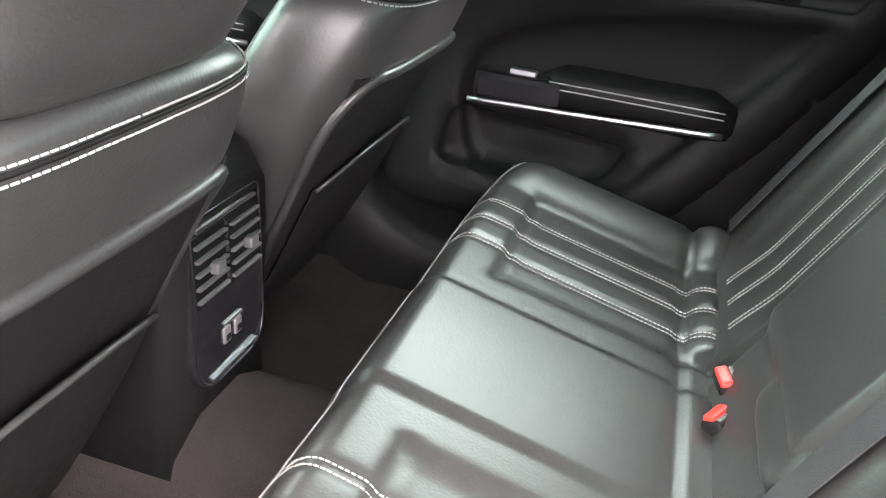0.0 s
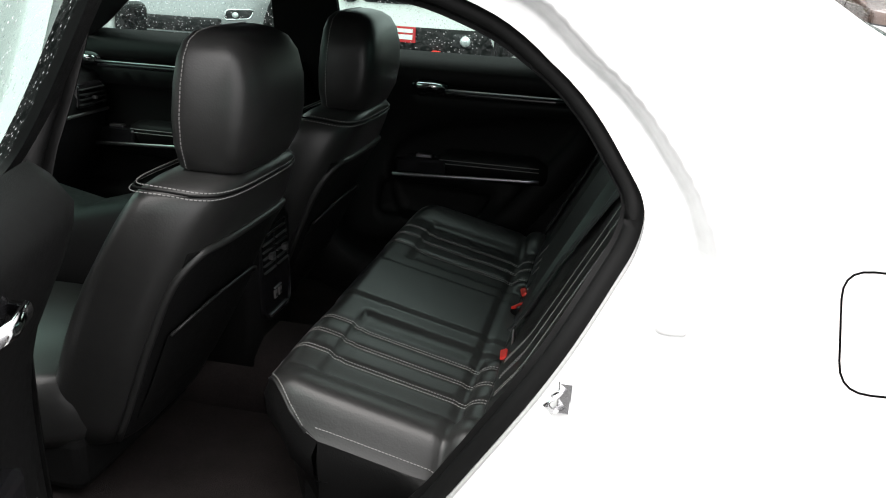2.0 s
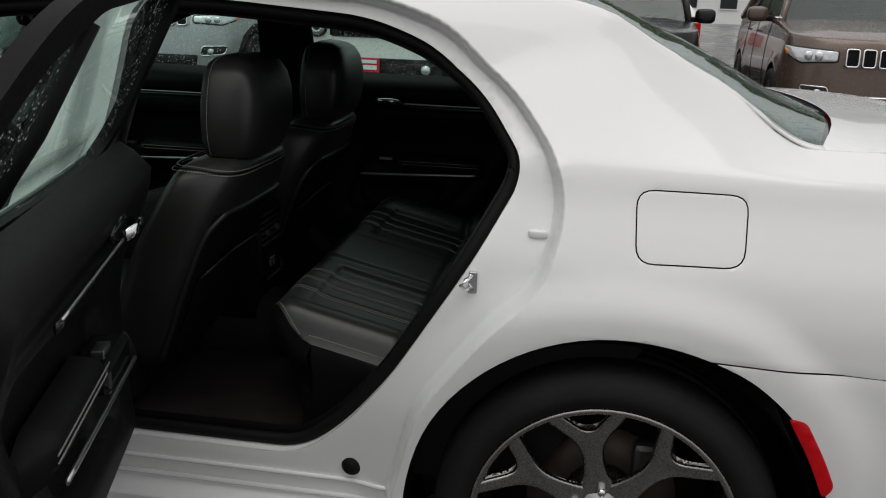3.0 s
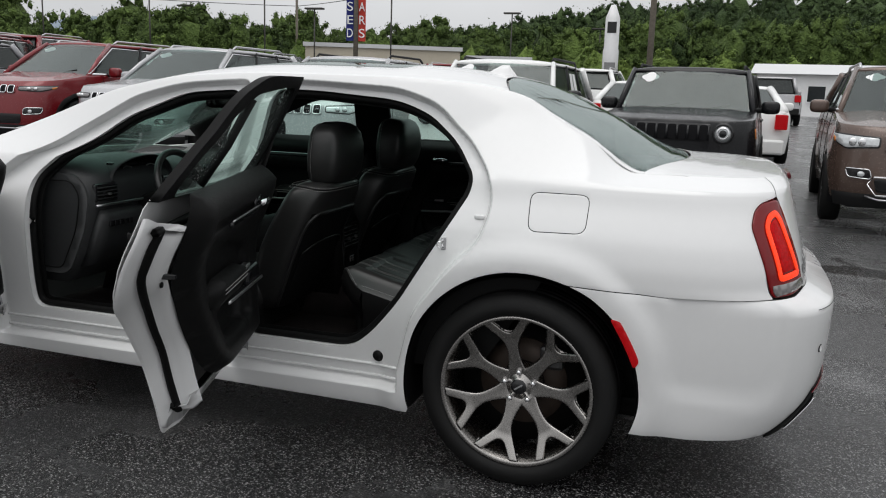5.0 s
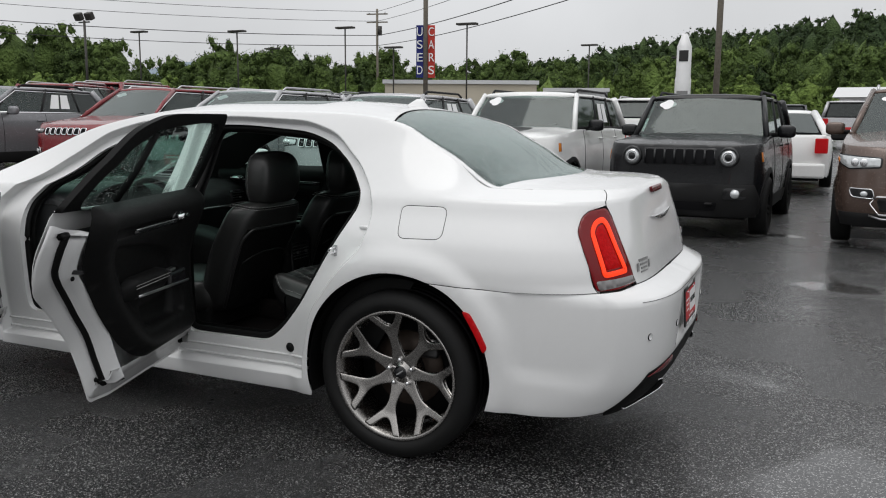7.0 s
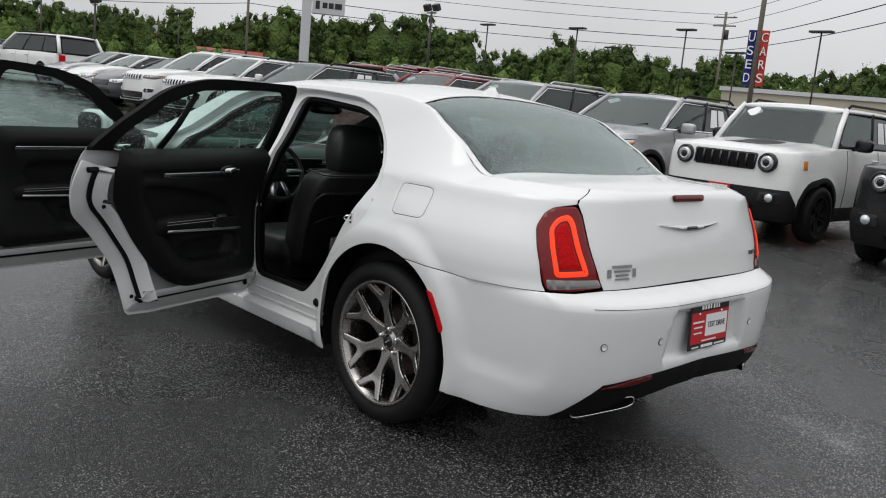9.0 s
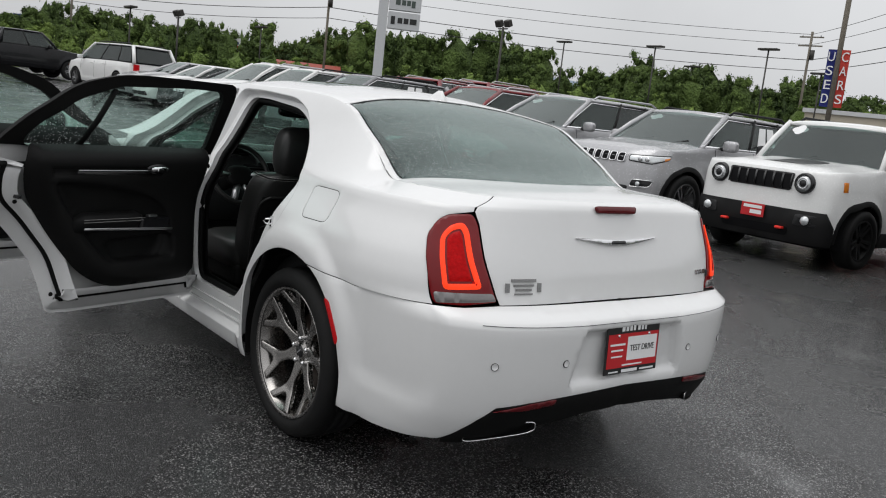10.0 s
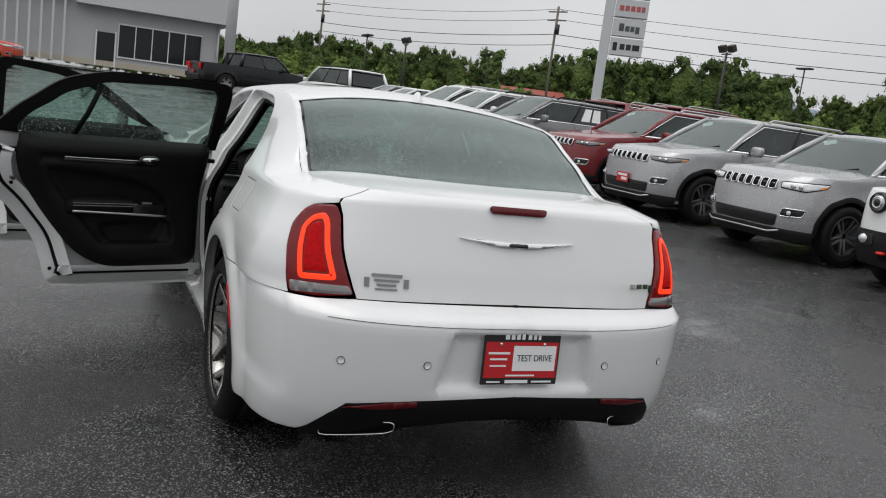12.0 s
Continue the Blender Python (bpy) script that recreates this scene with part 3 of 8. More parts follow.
# the shut recess of each door reaches down to the sill panel
REAR_SHUT, FRONT_SHUT = ([(u, 0.318 if w < 0.392 else w) for u, w in k] for k in (REAR_DOOR, FRONT_DOOR))
flank_fn = sunk([(REAR_SHUT, 0.052, 0.022), (FRONT_SHUT, 0.052, 0.022)])
near_edges = [q for k in (REAR_SHUT, FRONT_SHUT) for by in (-0.004, 0.0, 0.006, 0.012, 0.018, 0.024) for q in shrink(resample(k, 0.012), by)]
for mirror in (False, True):
    holes = [REAR_GAP, FRONT_GAP, FUEL] if not mirror else [REAR_GAP, FRONT_GAP]
    side_panel("body_side", FLANK, holes, WHITE_PAINT, sedan, flank_fn, 0.022, mirror, solid=0.002, extra=near_edges)
    # the deep jamb of each opening, its seal and the dark lining behind
    lining_holes = []
    for gap in (REAR_GAP, FRONT_GAP):
        k = np.array(resample(gap, 0.03))
        s1, s2 = np.array(shrink(k, 0.012)), np.array(shrink(k, 0.03))
        loops = [flank_fn(k[:, 0], k[:, 1]), behind(0.085)(k[:, 0], k[:, 1]), behind(0.10)(s1[:, 0], s1[:, 1])]
        if mirror:
            loops = [q * np.array([1, -1, 1]) for q in loops]
        v, f = strip(loops)
        surface("door_jamb", v, f, WHITE_PAINT, sedan)
        c = behind(0.088)(s1[:, 0], s1[:, 1])
        if mirror:
            c = c * np.array([1, -1, 1])
        part("door_seal", tube(c, 0.014, 8, True), RUBBER, sedan, "black rubber door seal")
        lining_holes.append([tuple(q) for q in s2])
    side_panel("pillar_lining", [(-2.4, 0.40), (-0.15, 0.40), (0.12, 0.8), (0.12, 1.37), (-2.4, 1.37)], lining_holes, VINYL, sedan, behind(0.115), 0.06, mirror, solid=0.004)
    fender = [(-2.365, 0.27), (-2.365, 1.06), (-2.6, 1.03), (-3.2, 0.97), (-3.7, 0.93), (FRONT0 - TURN_LENGTH, 0.90), (FRONT0 - TURN_LENGTH, 0.25), (-3.55, 0.25)] + arc(-3.05, 0.36, 0.425, -14, 194)[::1]
    side_panel("front_fender", fender[::-1], [], WHITE_PAINT, sedan, body, 0.06, mirror)
    # black lower valance
    VALANCE = [(1.0, 0.290), (1.03, 0.309), (1.10, 0.379), (1.164, 0.431), (1.30, 0.444), (1.428, 0.451), (REAR0 + TURN_LENGTH, 0.462), (REAR0 + TURN_LENGTH, 0.372), (1.63, 0.368), (1.42, 0.345), (1.25, 0.312), (1.08, 0.275), (1.0, 0.268)]
    # wheel houses
    for cx in (0.02, -3.05):
        rim = arc(cx, 0.36, 0.424, -16, 196, 30)
        sgn = 1 if mirror else -1
        v, f = strip([[(a, sgn * 0.905, b) for a, b in rim], [(a, sgn * 0.55, b) for a, b in rim]], False)
        surface("wheel_house", v, f, RUBBER, sedan, "black wheel-arch liner", solid=0.006)
side_panel("rear_bumper", BUMPER, [], WHITE_PAINT, sedan, sunk([(PLATE_BAY, 0.035, 0.03), (CORNER_BAY, 0.010, 0.035)]), 0.03, True, both=True, solid=0.002, extra=[q for by in (0, 0.015, 0.03) for q in resample(shrink(PLATE_BAY, by), 0.025)])
side_panel("boot_lid", LID, [], WHITE_PAINT, sedan, body, 0.04, True, both=True, solid=0.002)
side_panel("rear_valance", VALANCE[::-1], [], RUBBER, sedan, proud(0.004), 0.05, True, "matt black lower bumper valance", both=True)
def crown(x, y):
    """Height of roof, glass and decks over the plan."""
    zc, zr, yr = centre_z(x), rail_z(x), rail_y(x)
    return zc - (zc - zr) * np.clip(np.abs(y) / yr, 0, 1.2) ** 2.4


def top_panel(name, outline, mat, holes=(), step=0.06, lift=0.0, label="", solid=0.006, parent=None):
    v, f = fill(outline, holes, step)
    return surface(name, stance(np.stack([v[:, 0], v[:, 1], crown(v[:, 0], v[:, 1]) + lift], -1)), f, mat, parent or sedan, label, solid=solid)


def smoothstep(a, b, x):
    t = np.clip((x - a) / (b - a), 0, 1)
    return t * t * (3 - 2 * t)


def edge(x0, x1, side, n=24, by=0.0):
    return [(x, side * (float(rail_y(x)) + by)) for x in np.linspace(x0, x1, n)]


def bow(xm, xe, y, n=14):
    """A line across the car that bows to xm in the middle."""
    return [(xe + (xm - xe) * (1 - (t / y) ** 2), t) for t in np.linspace(-y, y, n)]


GLASS_TOP, GLASS_FOOT = bow(-0.24, -0.122, 0.632), bow(0.50, 0.372, 0.680)
SCREEN_TOP, SCREEN_FOOT = bow(-1.84, -1.74, 0.60), bow(-2.62, -2.45, 0.70)
sunroof = rounded([(-1.55, -0.42), (-0.62, -0.42), (-0.62, 0.42), (-1.55, 0.42)], 0.06)
roof_line = edge(-1.74, -0.122, -1) + GLASS_TOP + edge(-0.122, -1.74, 1) + SCREEN_TOP[::-1]
top_panel("roof", roof_line, WHITE_PAINT, [sunroof])
top_panel("sunroof_glass", shrink(sunroof, 0.006), DARK_GLASS, label="dark panoramic sunroof glass beaded with rain")
rear_window = GLASS_TOP + GLASS_FOOT[::-1]
top_panel("rear_window", shrink(rear_window, 0.012), REAR_GLASS, lift=-0.004, label="tinted rear window covered in raindrops").visible_shadow = False
inner = shrink(rear_window, 0.05)
v, f = fill(rear_window, [inner], 0.05)
surface("window_gasket", stance(np.stack([v[:, 0], v[:, 1], crown(v[:, 0], v[:, 1]) - 0.010], -1)), f, GLOSSY_BLACK, sedan, "black ceramic glass border")
for s in (-1, 1):
    k = [(x, s * float(y)) for x, y in ((-0.122, 0.634), (0.1, 0.655), (0.372, 0.682))] + edge(0.372, -0.122, s)
    top_panel("rear_pillar_edge", k if s > 0 else k[::-1], WHITE_PAINT, step=0.015)
lip = body(np.linspace(0.55, REAR0 + TURN_LENGTH, 30), np.full(30, 1.40)) - np.array([0.0275, 0, 0])
deck_line = edge(0.372, 0.52, -1, 6) + [(p[0], p[1]) for p in lip] + [(p[0], -p[1]) for p in lip[-2::-1]] + edge(0.52, 0.372, 1, 6) + GLASS_FOOT[::-1]
deck_v, deck_f = fill(deck_line, [], 0.05)
deck_p = stance(np.stack([deck_v[:, 0], deck_v[:, 1], crown(deck_v[:, 0], deck_v[:, 1])], -1))
# the deck rolls smoothly down onto the rear face of the lid
rim = np.concatenate([lip, lip * np.array([1, -1, 1])])
rim_top = stance(np.stack([rim[:, 0], rim[:, 1], crown(rim[:, 0], rim[:, 1])], -1))[:, 2]
away = np.linalg.norm(deck_v[:, None, :] - rim[None, :, :2], axis=2)
near = np.argmin(away, axis=1)
deck_p[:, 2] += (rim[near, 2] - rim_top[near]) * (1 - smoothstep(0.0, 0.16, away.min(axis=1)))
surface("boot_deck", deck_p, deck_f, WHITE_PAINT, sedan, solid=0.002)
top_panel("windscreen", edge(-2.45, -1.74, -1, 16, -0.02) + SCREEN_TOP + edge(-1.74, -2.45, 1, 16, -0.02) + SCREEN_FOOT[::-1], DROP_GLASS, lift=-0.006, label="windscreen with rain on it").visible_shadow = False
hood_fn = smooth_curve((-3.95, 0.90), (-3.7, 0.955), (-3.2, 1.0), (-2.6, 1.06), (-2.3, 1.08))
v, f = fill(bow(-3.88, -3.55, 0.78) + [(-3.2, 0.845), (-2.55, 0.80), (-2.45, 0.70)] + SCREEN_FOOT[::-1] + [(-2.45, -0.70), (-2.55, -0.80), (-3.2, -0.845)], [], 0.08)
surface("bonnet", np.stack([v[:, 0], v[:, 1], hood_fn(v[:, 0]) - 0.07 * (np.abs(v[:, 1]) / 0.85) ** 3], -1), f, WHITE_PAINT, sedan, solid=0.006)
# shark-fin aerial
fin_v = []
for k, (z, l, w, s) in enumerate(((0.0, 0.17, 0.035, 0.0), (0.02, 0.14, 0.026, 0.022), (0.045, 0.075, 0.014, 0.065), (0.062, 0.035, 0.006, 0.095))):
    fin_v.append([(-0.41 + s + l * (0.5 + 0.5 * math.cos(a)), w * math.sin(a), 1.492 + z - 0.10 * (s + l * 0.5)) for a in np.linspace(0, 2 * math.pi, 16, endpoint=False)])
v, f = strip(fin_v)
f.append(tuple(range(len(v) - 16, len(v))))
surface("aerial_fin", v, f, WHITE_PAINT, sedan, "white shark-fin roof aerial")
# underbody
box_part("underbody", (-3.7, -0.70, 0.25), (0.80, 0.70, 0.33), RUBBER, sedan, "black underbody", 0.02)
for s in (-1, 1):
    box_part("sill_base", (-2.55, s * 0.78, 0.24), (-0.44, s * 0.845, 0.40), RUBBER, sedan, bevel=0.01)
for s, mir in ((-1, False), (1, True)):
    # sill mouldings: two fine ridges below the openings
    for z, r in ((0.392, 0.006), (0.352, 0.007)):
        us = np.linspace(-2.35, -0.43, 40)
        q = body(us, np.full(40, z))
        q[:, 1] += 0.049
        if mir:
            q = q * np.array([1, -1, 1])
        part("sill_ridge", tube(q, r, 6), WHITE_PAINT, sedan)
# plug in the sill behind the rear opening
q = body(np.array([-0.535]), np.array([0.424]))[0] + np.array([0, 0.048, 0])
bm = lathe([(0.0, -0.006), (0.016, -0.006), (0.017, -0.002), (0.022, 0.002), (0.024, 0.006)], 20)
bmesh.ops.translate(bm, verts=bm.verts, vec=(q[0], q[1] + 0.0, q[2]))
part("sill_plug", bm, RUBBER, sedan, "round black rubber plug")
# striker loop on the pillar
bm = bmesh.new()
box(bm, (-0.286, -0.888, 0.856), (-0.268, -0.870, 0.902))
part("striker_plate", bm, CHROME, sedan, "bright steel door striker", smooth=False, bevel=0.002)
part("striker_loop", tube([(-0.277, -0.882, 0.866), (-0.290, -0.906, 0.869), (-0.298, -0.912, 0.879), (-0.290, -0.906, 0.889), (-0.277, -0.882, 0.892)], 0.0045), CHROME, sedan)

# ---- lamps, plate and badges ----
def patch(name, outline, mat, fn, mirror=False, label="", step=0.02, solid=0.006, parent=None):
    return side_panel(name, outline, [], mat, parent or sedan, fn, step, mirror, label, solid)


side_panel("fuel_flap", shrink(resample(FUEL, 0.012), 0.0028), [], WHITE_PAINT, sedan, body, 0.02, solid=0.001)
side_panel("fuel_flap_gasket", shrink(FUEL, -0.01), [], RUBBER, sedan, proud(-0.014), 0.03, solid=0.003)
for mir in (False, True):
    lens = patch("tail_lamp", shrink(LAMP, 0.003), LENS_RED, proud(0.004), mir, "dark red tail lamp with a glowing light guide")
    body_red = rounded([(0.990, 0.805), (0.966, 0.90), (0.942, 0.980), (0.968, 1.020), (1.020, 1.036), (1.052, 1.008), (1.142, 0.815)], 0.02, 3)
    guide_in = shrink(body_red, 0.020)
    v, f = fill(body_red, [guide_in], 0.02)
    p = proud(0.009)(v[:, 0], v[:, 1])
    if mir:
        p, f = p * np.array([1, -1, 1]), f[:, ::-1]
    surface("light_guide", p, f, RED_GLOW, lens, "lit orange-red light guide", solid=0.004)
    patch("lamp_core", shrink(guide_in, 0.008), LAMP_CELLS, proud(0.007), mir, "deep red lens with small cells", parent=lens)
    patch("reversing_lamp", rounded([(0.958, 0.757), (1.200, 0.772), (1.186, 0.80), (0.952, 0.795)], 0.01, 3), SMOKE_LENS, proud(0.008), mir, "smoked clear reversing lens", parent=lens)
    patch("side_marker", rounded([(0.318, 0.656), (0.354, 0.650), (0.430, 0.525), (0.412, 0.503), (0.384, 0.550)], 0.012, 3), RED_LENS, proud(0.003), mir, "red side marker lamp")
    patch("bumper_reflector", rounded([(1.15, 0.420), (1.30, 0.443), (1.425, 0.451), (1.425, 0.433), (1.28, 0.420)], 0.006, 3)[::-1], DARK_RED, proud(0.010), mir, "dark red bumper reflector")
    # exhaust finisher: a flattened chrome frame round a dark mouth
    s = 1 if mir else -1
    ring = []
    for a in np.linspace(0, 2 * math.pi, 28, endpoint=False):
        c, k = math.copysign(abs(math.cos(a)) ** 0.5, math.cos(a)), math.copysign(abs(math.sin(a)) ** 0.6, math.sin(a))
        ring.append((1.000 - 0.060 * c, s * (0.570 + 0.120 * c), 0.322 - 0.028 * c + (0.020 - 0.004 * c) * k))
    tip = part("exhaust_tip", tube(ring, 0.0024, 8, True), CHROME, sedan, "chrome exhaust finisher")
    v, f = strip([ring, [(p[0] - 0.14, p[1], p[2] + 0.01) for p in ring]])
    surface("exhaust_mouth", v, f, RUBBER, tip, "black inner wall of the pipe mouth")
    for su in (1.135, 1.447):
        q = proud(0.001)(np.array([su]), np.array([0.563]))[0]
        q = q * np.array([1, -1, 1]) if mir else q
        bm = lathe([(0.0, 0.0), (0.009, 0.0), (0.010, 0.001), (0.012, 0.003), (0.013, 0.0)], 18, "x")
        k = part("parking_sensor", bm, WHITE_PAINT, sedan)
        k.matrix_basis = Matrix.Translation(q) @ Matrix.Rotation(radians(-22 if su < 1.3 and not mir else 22 if su < 1.3 else 0), 4, "Z")
        ringm = part("sensor_ring", lathe([(0.0125, 0.002), (0.0145, 0.002), (0.0145, -0.003)], 18, "x"), VINYL, k)
# fine joint of the step pad on top of the bumper
us = np.linspace(1.08, REAR0 + TURN_LENGTH, 26)
q = proud(0.0005)(us, 0.708 - 0.010 * np.clip((us - 1.03) / 0.5, 0, 1))
part("bumper_joint", tube(np.concatenate([q, (q * np.array([1, -1, 1]))[::-1][1:]]), 0.0011, 5), RUBBER, sedan)
us = np.linspace(1.20, REAR0 + TURN_LENGTH, 24)
q = proud(-0.012)(us, np.full(len(us), 0.7585))
part("boot_seal", tube(np.concatenate([q, (q * np.array([1, -1, 1]))[::-1][1:]]), 0.006, 6), RUBBER, sedan, "dark seal under the boot lid")
# high brake lamp, emblem, number plate
hb = rounded([(-0.113, 1.074), (0.113, 1.074), (0.12, 1.10), (-0.12, 1.10)], 0.01, 3)
v, f = fill(hb, [], 0.03)
surface("high_brake_lamp", stance(np.stack([tail_x(v[:, 1]) + 0.010 - 0.04 * v[:, 0] ** 2, v[:, 0], v[:, 1] + 0.018], -1)), f, DARK_RED, sedan, "dark red high-level brake lamp", solid=0.012)
for s in (-1, 1):
    w = [(s * y, z) for y, z in ((0.0, 0.991), (0.045, 0.990), (0.245, 0.998), (0.16, 0.984), (0.10, 0.974), (0.045, 0.969), (0.0, 0.969))]
    v, f = fill(rounded(w if s > 0 else w[::-1], 0.006, 3), [], 0.03)
    surface("wing_emblem", stance(np.stack([tail_x(v[:, 1]) + 0.011 - 0.04 * v[:, 0] ** 2, v[:, 0], v[:, 1]], -1)), f, CHROME, sedan, "chrome winged emblem", solid=0.008)
v, f = fill(rounded([(-0.040, 0.974), (0.040, 0.974), (0.037, 0.988), (-0.037, 0.988)], 0.012, 3), [], 0.03)
surface("emblem_badge", stance(np.stack([tail_x(v[:, 1]) + 0.016, v[:, 0], v[:, 1]], -1)), f, GLOSSY_BLACK, sedan, "black centre of the emblem", solid=0.012)


def lettering(name, text, size, m, mat, parent, label="", depth=0.0008, width=None):
    """Readable words as a mesh."""
    cu = bpy.data.curves.new(name, "FONT")
    cu.body, cu.size, cu.extrude, cu.align_x, cu.align_y = text, size, depth, "CENTER", "CENTER"
    ob = bpy.data.objects.new(name, cu)
    scene.collection.objects.link(ob)
    me = bpy.data.meshes.new_from_object(ob.evaluated_get(bpy.context.evaluated_depsgraph_get()))
    bpy.data.objects.remove(ob)
    out = mesh_part(name, me, mat, parent, label, smooth=False)
    k = (width / max(1e-6, out.dimensions.x)) if width else 1.0
    out.matrix_basis = m @ Matrix.Diagonal((k, 1, 1, 1))
    return out


RED_PRINT = material("red_print", (0.50, 0.015, 0.02), 0.4, vary=0.06)
WHITE_PRINT = material("white_print", (0.80, 0.80, 0.80), 0.4, vary=0.04)
BLACK_PRINT = material("black_print", (0.012, 0.012, 0.012), 0.4, vary=0.06)
PALE_CHROME = material("grey_badge_plastic", (0.22, 0.22, 0.22), 0.3, vary=0.1)
TO_REAR = Matrix(((0, 0, 1, 0), (1, 0, 0, 0), (0, 1, 0, 0), (0, 0, 0, 1)))
plate_m = Matrix.Translation((1.094, 0.0, 0.612)) @ Matrix.Rotation(radians(-3), 4, "Y") @ TO_REAR
plate = part("dealer_plate", box(bmesh.new(), (-0.158, -0.092, -0.004), (0.158, 0.110, 0.004)), BLACK_PRINT, sedan, "dealer plate in a black frame: TEST DRIVE in black on white", False, 0.004)
plate.matrix_basis = plate_m


def on_plate(name, x0, x1, y0, y1, mat, lift=0.0046, label=""):
    return box_part(name, (x0, y0, lift - 0.0004), (x1, y1, lift), mat, plate, label)


on_plate("red_field", -0.150, 0.150, -0.066, 0.068, RED_PRINT, 0.0050)
on_plate("white_field", -0.036, 0.142, -0.040, 0.054, WHITE_PRINT, 0.0056)
lettering("plate_text", "TEST DRIVE", 0.034, Matrix.Translation((0.053, 0.007, 0.0062)), BLACK_PRINT, plate, "black words TEST DRIVE", width=0.145)
# lettering that is a name: bars in its place
for k, (x0, x1) in enumerate(((-0.072, -0.052), (-0.048, -0.030), (-0.026, -0.008), (-0.004, 0.012), (0.022, 0.04), (0.044, 0.06), (0.064, 0.078))):
    on_plate("name_bar", x0 - 0.003, x1 - 0.006, 0.077, 0.099, WHITE_PRINT)
for x0, x1, y0, y1 in ((-0.138, -0.05, 0.022, 0.030), (-0.130, -0.060, 0.000, 0.007), (-0.128, -0.062, -0.024, -0.018), (-0.06, 0.06, -0.060, -0.054), (-0.135, -0.08, -0.084, -0.078), (-0.06, 0.035, -0.086, -0.074), (0.05, 0.135, -0.084, -0.077)):
    on_plate("script_bar", x0, x1, y0, y1, WHITE_PRINT, 0.0058)
for s in (-1, 1):
    part("plate_screw", lathe([(0.0, 0.009), (0.005, 0.0085), (0.006, 0.004)], 12, "z"), CHROME, plate).matrix_basis = Matrix.Translation((s * 0.09, 0.060, 0))


def lid_mark(y0, y1, z0, z1, mat, name="badge_bar", lift=0.005):
    """A flat mark on the lid's rear face."""
    v, f = fill([(y0, z0), (y1, z0), (y1, z1), (y0, z1)], [], 0.02)
    s = np.clip(1 - (np.abs(v[:, 0]) / 0.94) ** LID_POWER, 0, 1) ** (1 / LID_POWER)
    return surface(name, stance(np.stack([REAR0 + (tail_x(v[:, 1]) - REAR0) * s + lift, v[:, 0], v[:, 1]], -1)), f, mat, sedan, smooth=False, solid=0.003)


for y0, y1, z0, z1 in ((-0.565, -0.455, 0.842, 0.853), (-0.555, -0.465, 0.826, 0.834), (-0.545, -0.475, 0.810, 0.818), (-0.55, -0.47, 0.796, 0.802), (-0.590, -0.572, 0.805, 0.838), (-0.448, -0.430, 0.805, 0.838)):
    lid_mark(y0, y1, z0, z1, PALE_CHROME)
for k in range(3):
    lid_mark(0.520 + 0.034 * k, 0.548 + 0.034 * k, 0.838, 0.856, CHROME)
lid_mark(0.625, 0.645, 0.822, 0.852, BLACK_PRINT)


# ---- doors of the sedan ----
BELT_V = 1.112


def pillow(name, centre, size, mat, parent, label="", n=2.6, tilt=0.0):
    """A rounded upholstered block."""
    bm = bmesh.new()
    bmesh.ops.create_uvsphere(bm, u_segments=32, v_segments=20, radius=1)
    for q in bm.verts:
        c = q.co
        k = (abs(c.x) ** n + abs(c.y) ** n + abs(c.z) ** n) ** (-1 / n)
        q.co = Vector((c.x * k * size[0] / 2, c.y * k * size[1] / 2, c.z * k * size[2] / 2))
    bm.transform(Matrix.Translation(centre) @ Matrix.Rotation(radians(tilt), 4, "Y"))
    return part(name, bm, mat, parent, label)


stop_at = flank_fn(np.array([-0.155]), np.array([0.957]))[0]
pillow("door_bump_stop", (stop_at[0], stop_at[1] - 0.002, stop_at[2]), (0.040, 0.016, 0.018), WHITE_PAINT, sedan, "white rubber bump stop", 3.2)


def ribbon(points, radius, mat, name, parent, mirror=False, label="", flat=1.0):
    q = np.array(points, float)
    if mirror:
        q = q * np.array([1, -1, 1])
    return part(name, tube(q, radius, 8, False, flat), mat, parent, label)


def bulge(base, height, edge_w, poly, hollows=()):
    """A trim surface that rises from depth base to base + height away from its outline."""
    def fn(u, v):
        q = np.stack([u, v], -1)
        k = np.clip(gap_to(poly, q) / edge_w, 0, 1)
        p = body(u, np.minimum(v, BELT))
        p[:, 1] += base + height * np.sin(k * math.pi / 2) - 0.25 * np.clip(v - 0.95, 0, 1) * 0.3
        for zone, depth, ramp in hollows:
            w = np.clip(gap_to(zone, q) / ramp, 0, 1) * inside(zone, q)
            p[:, 1] -= depth * w * w * (3 - 2 * w)
        p[:, 2] = v
        return p
    return fn


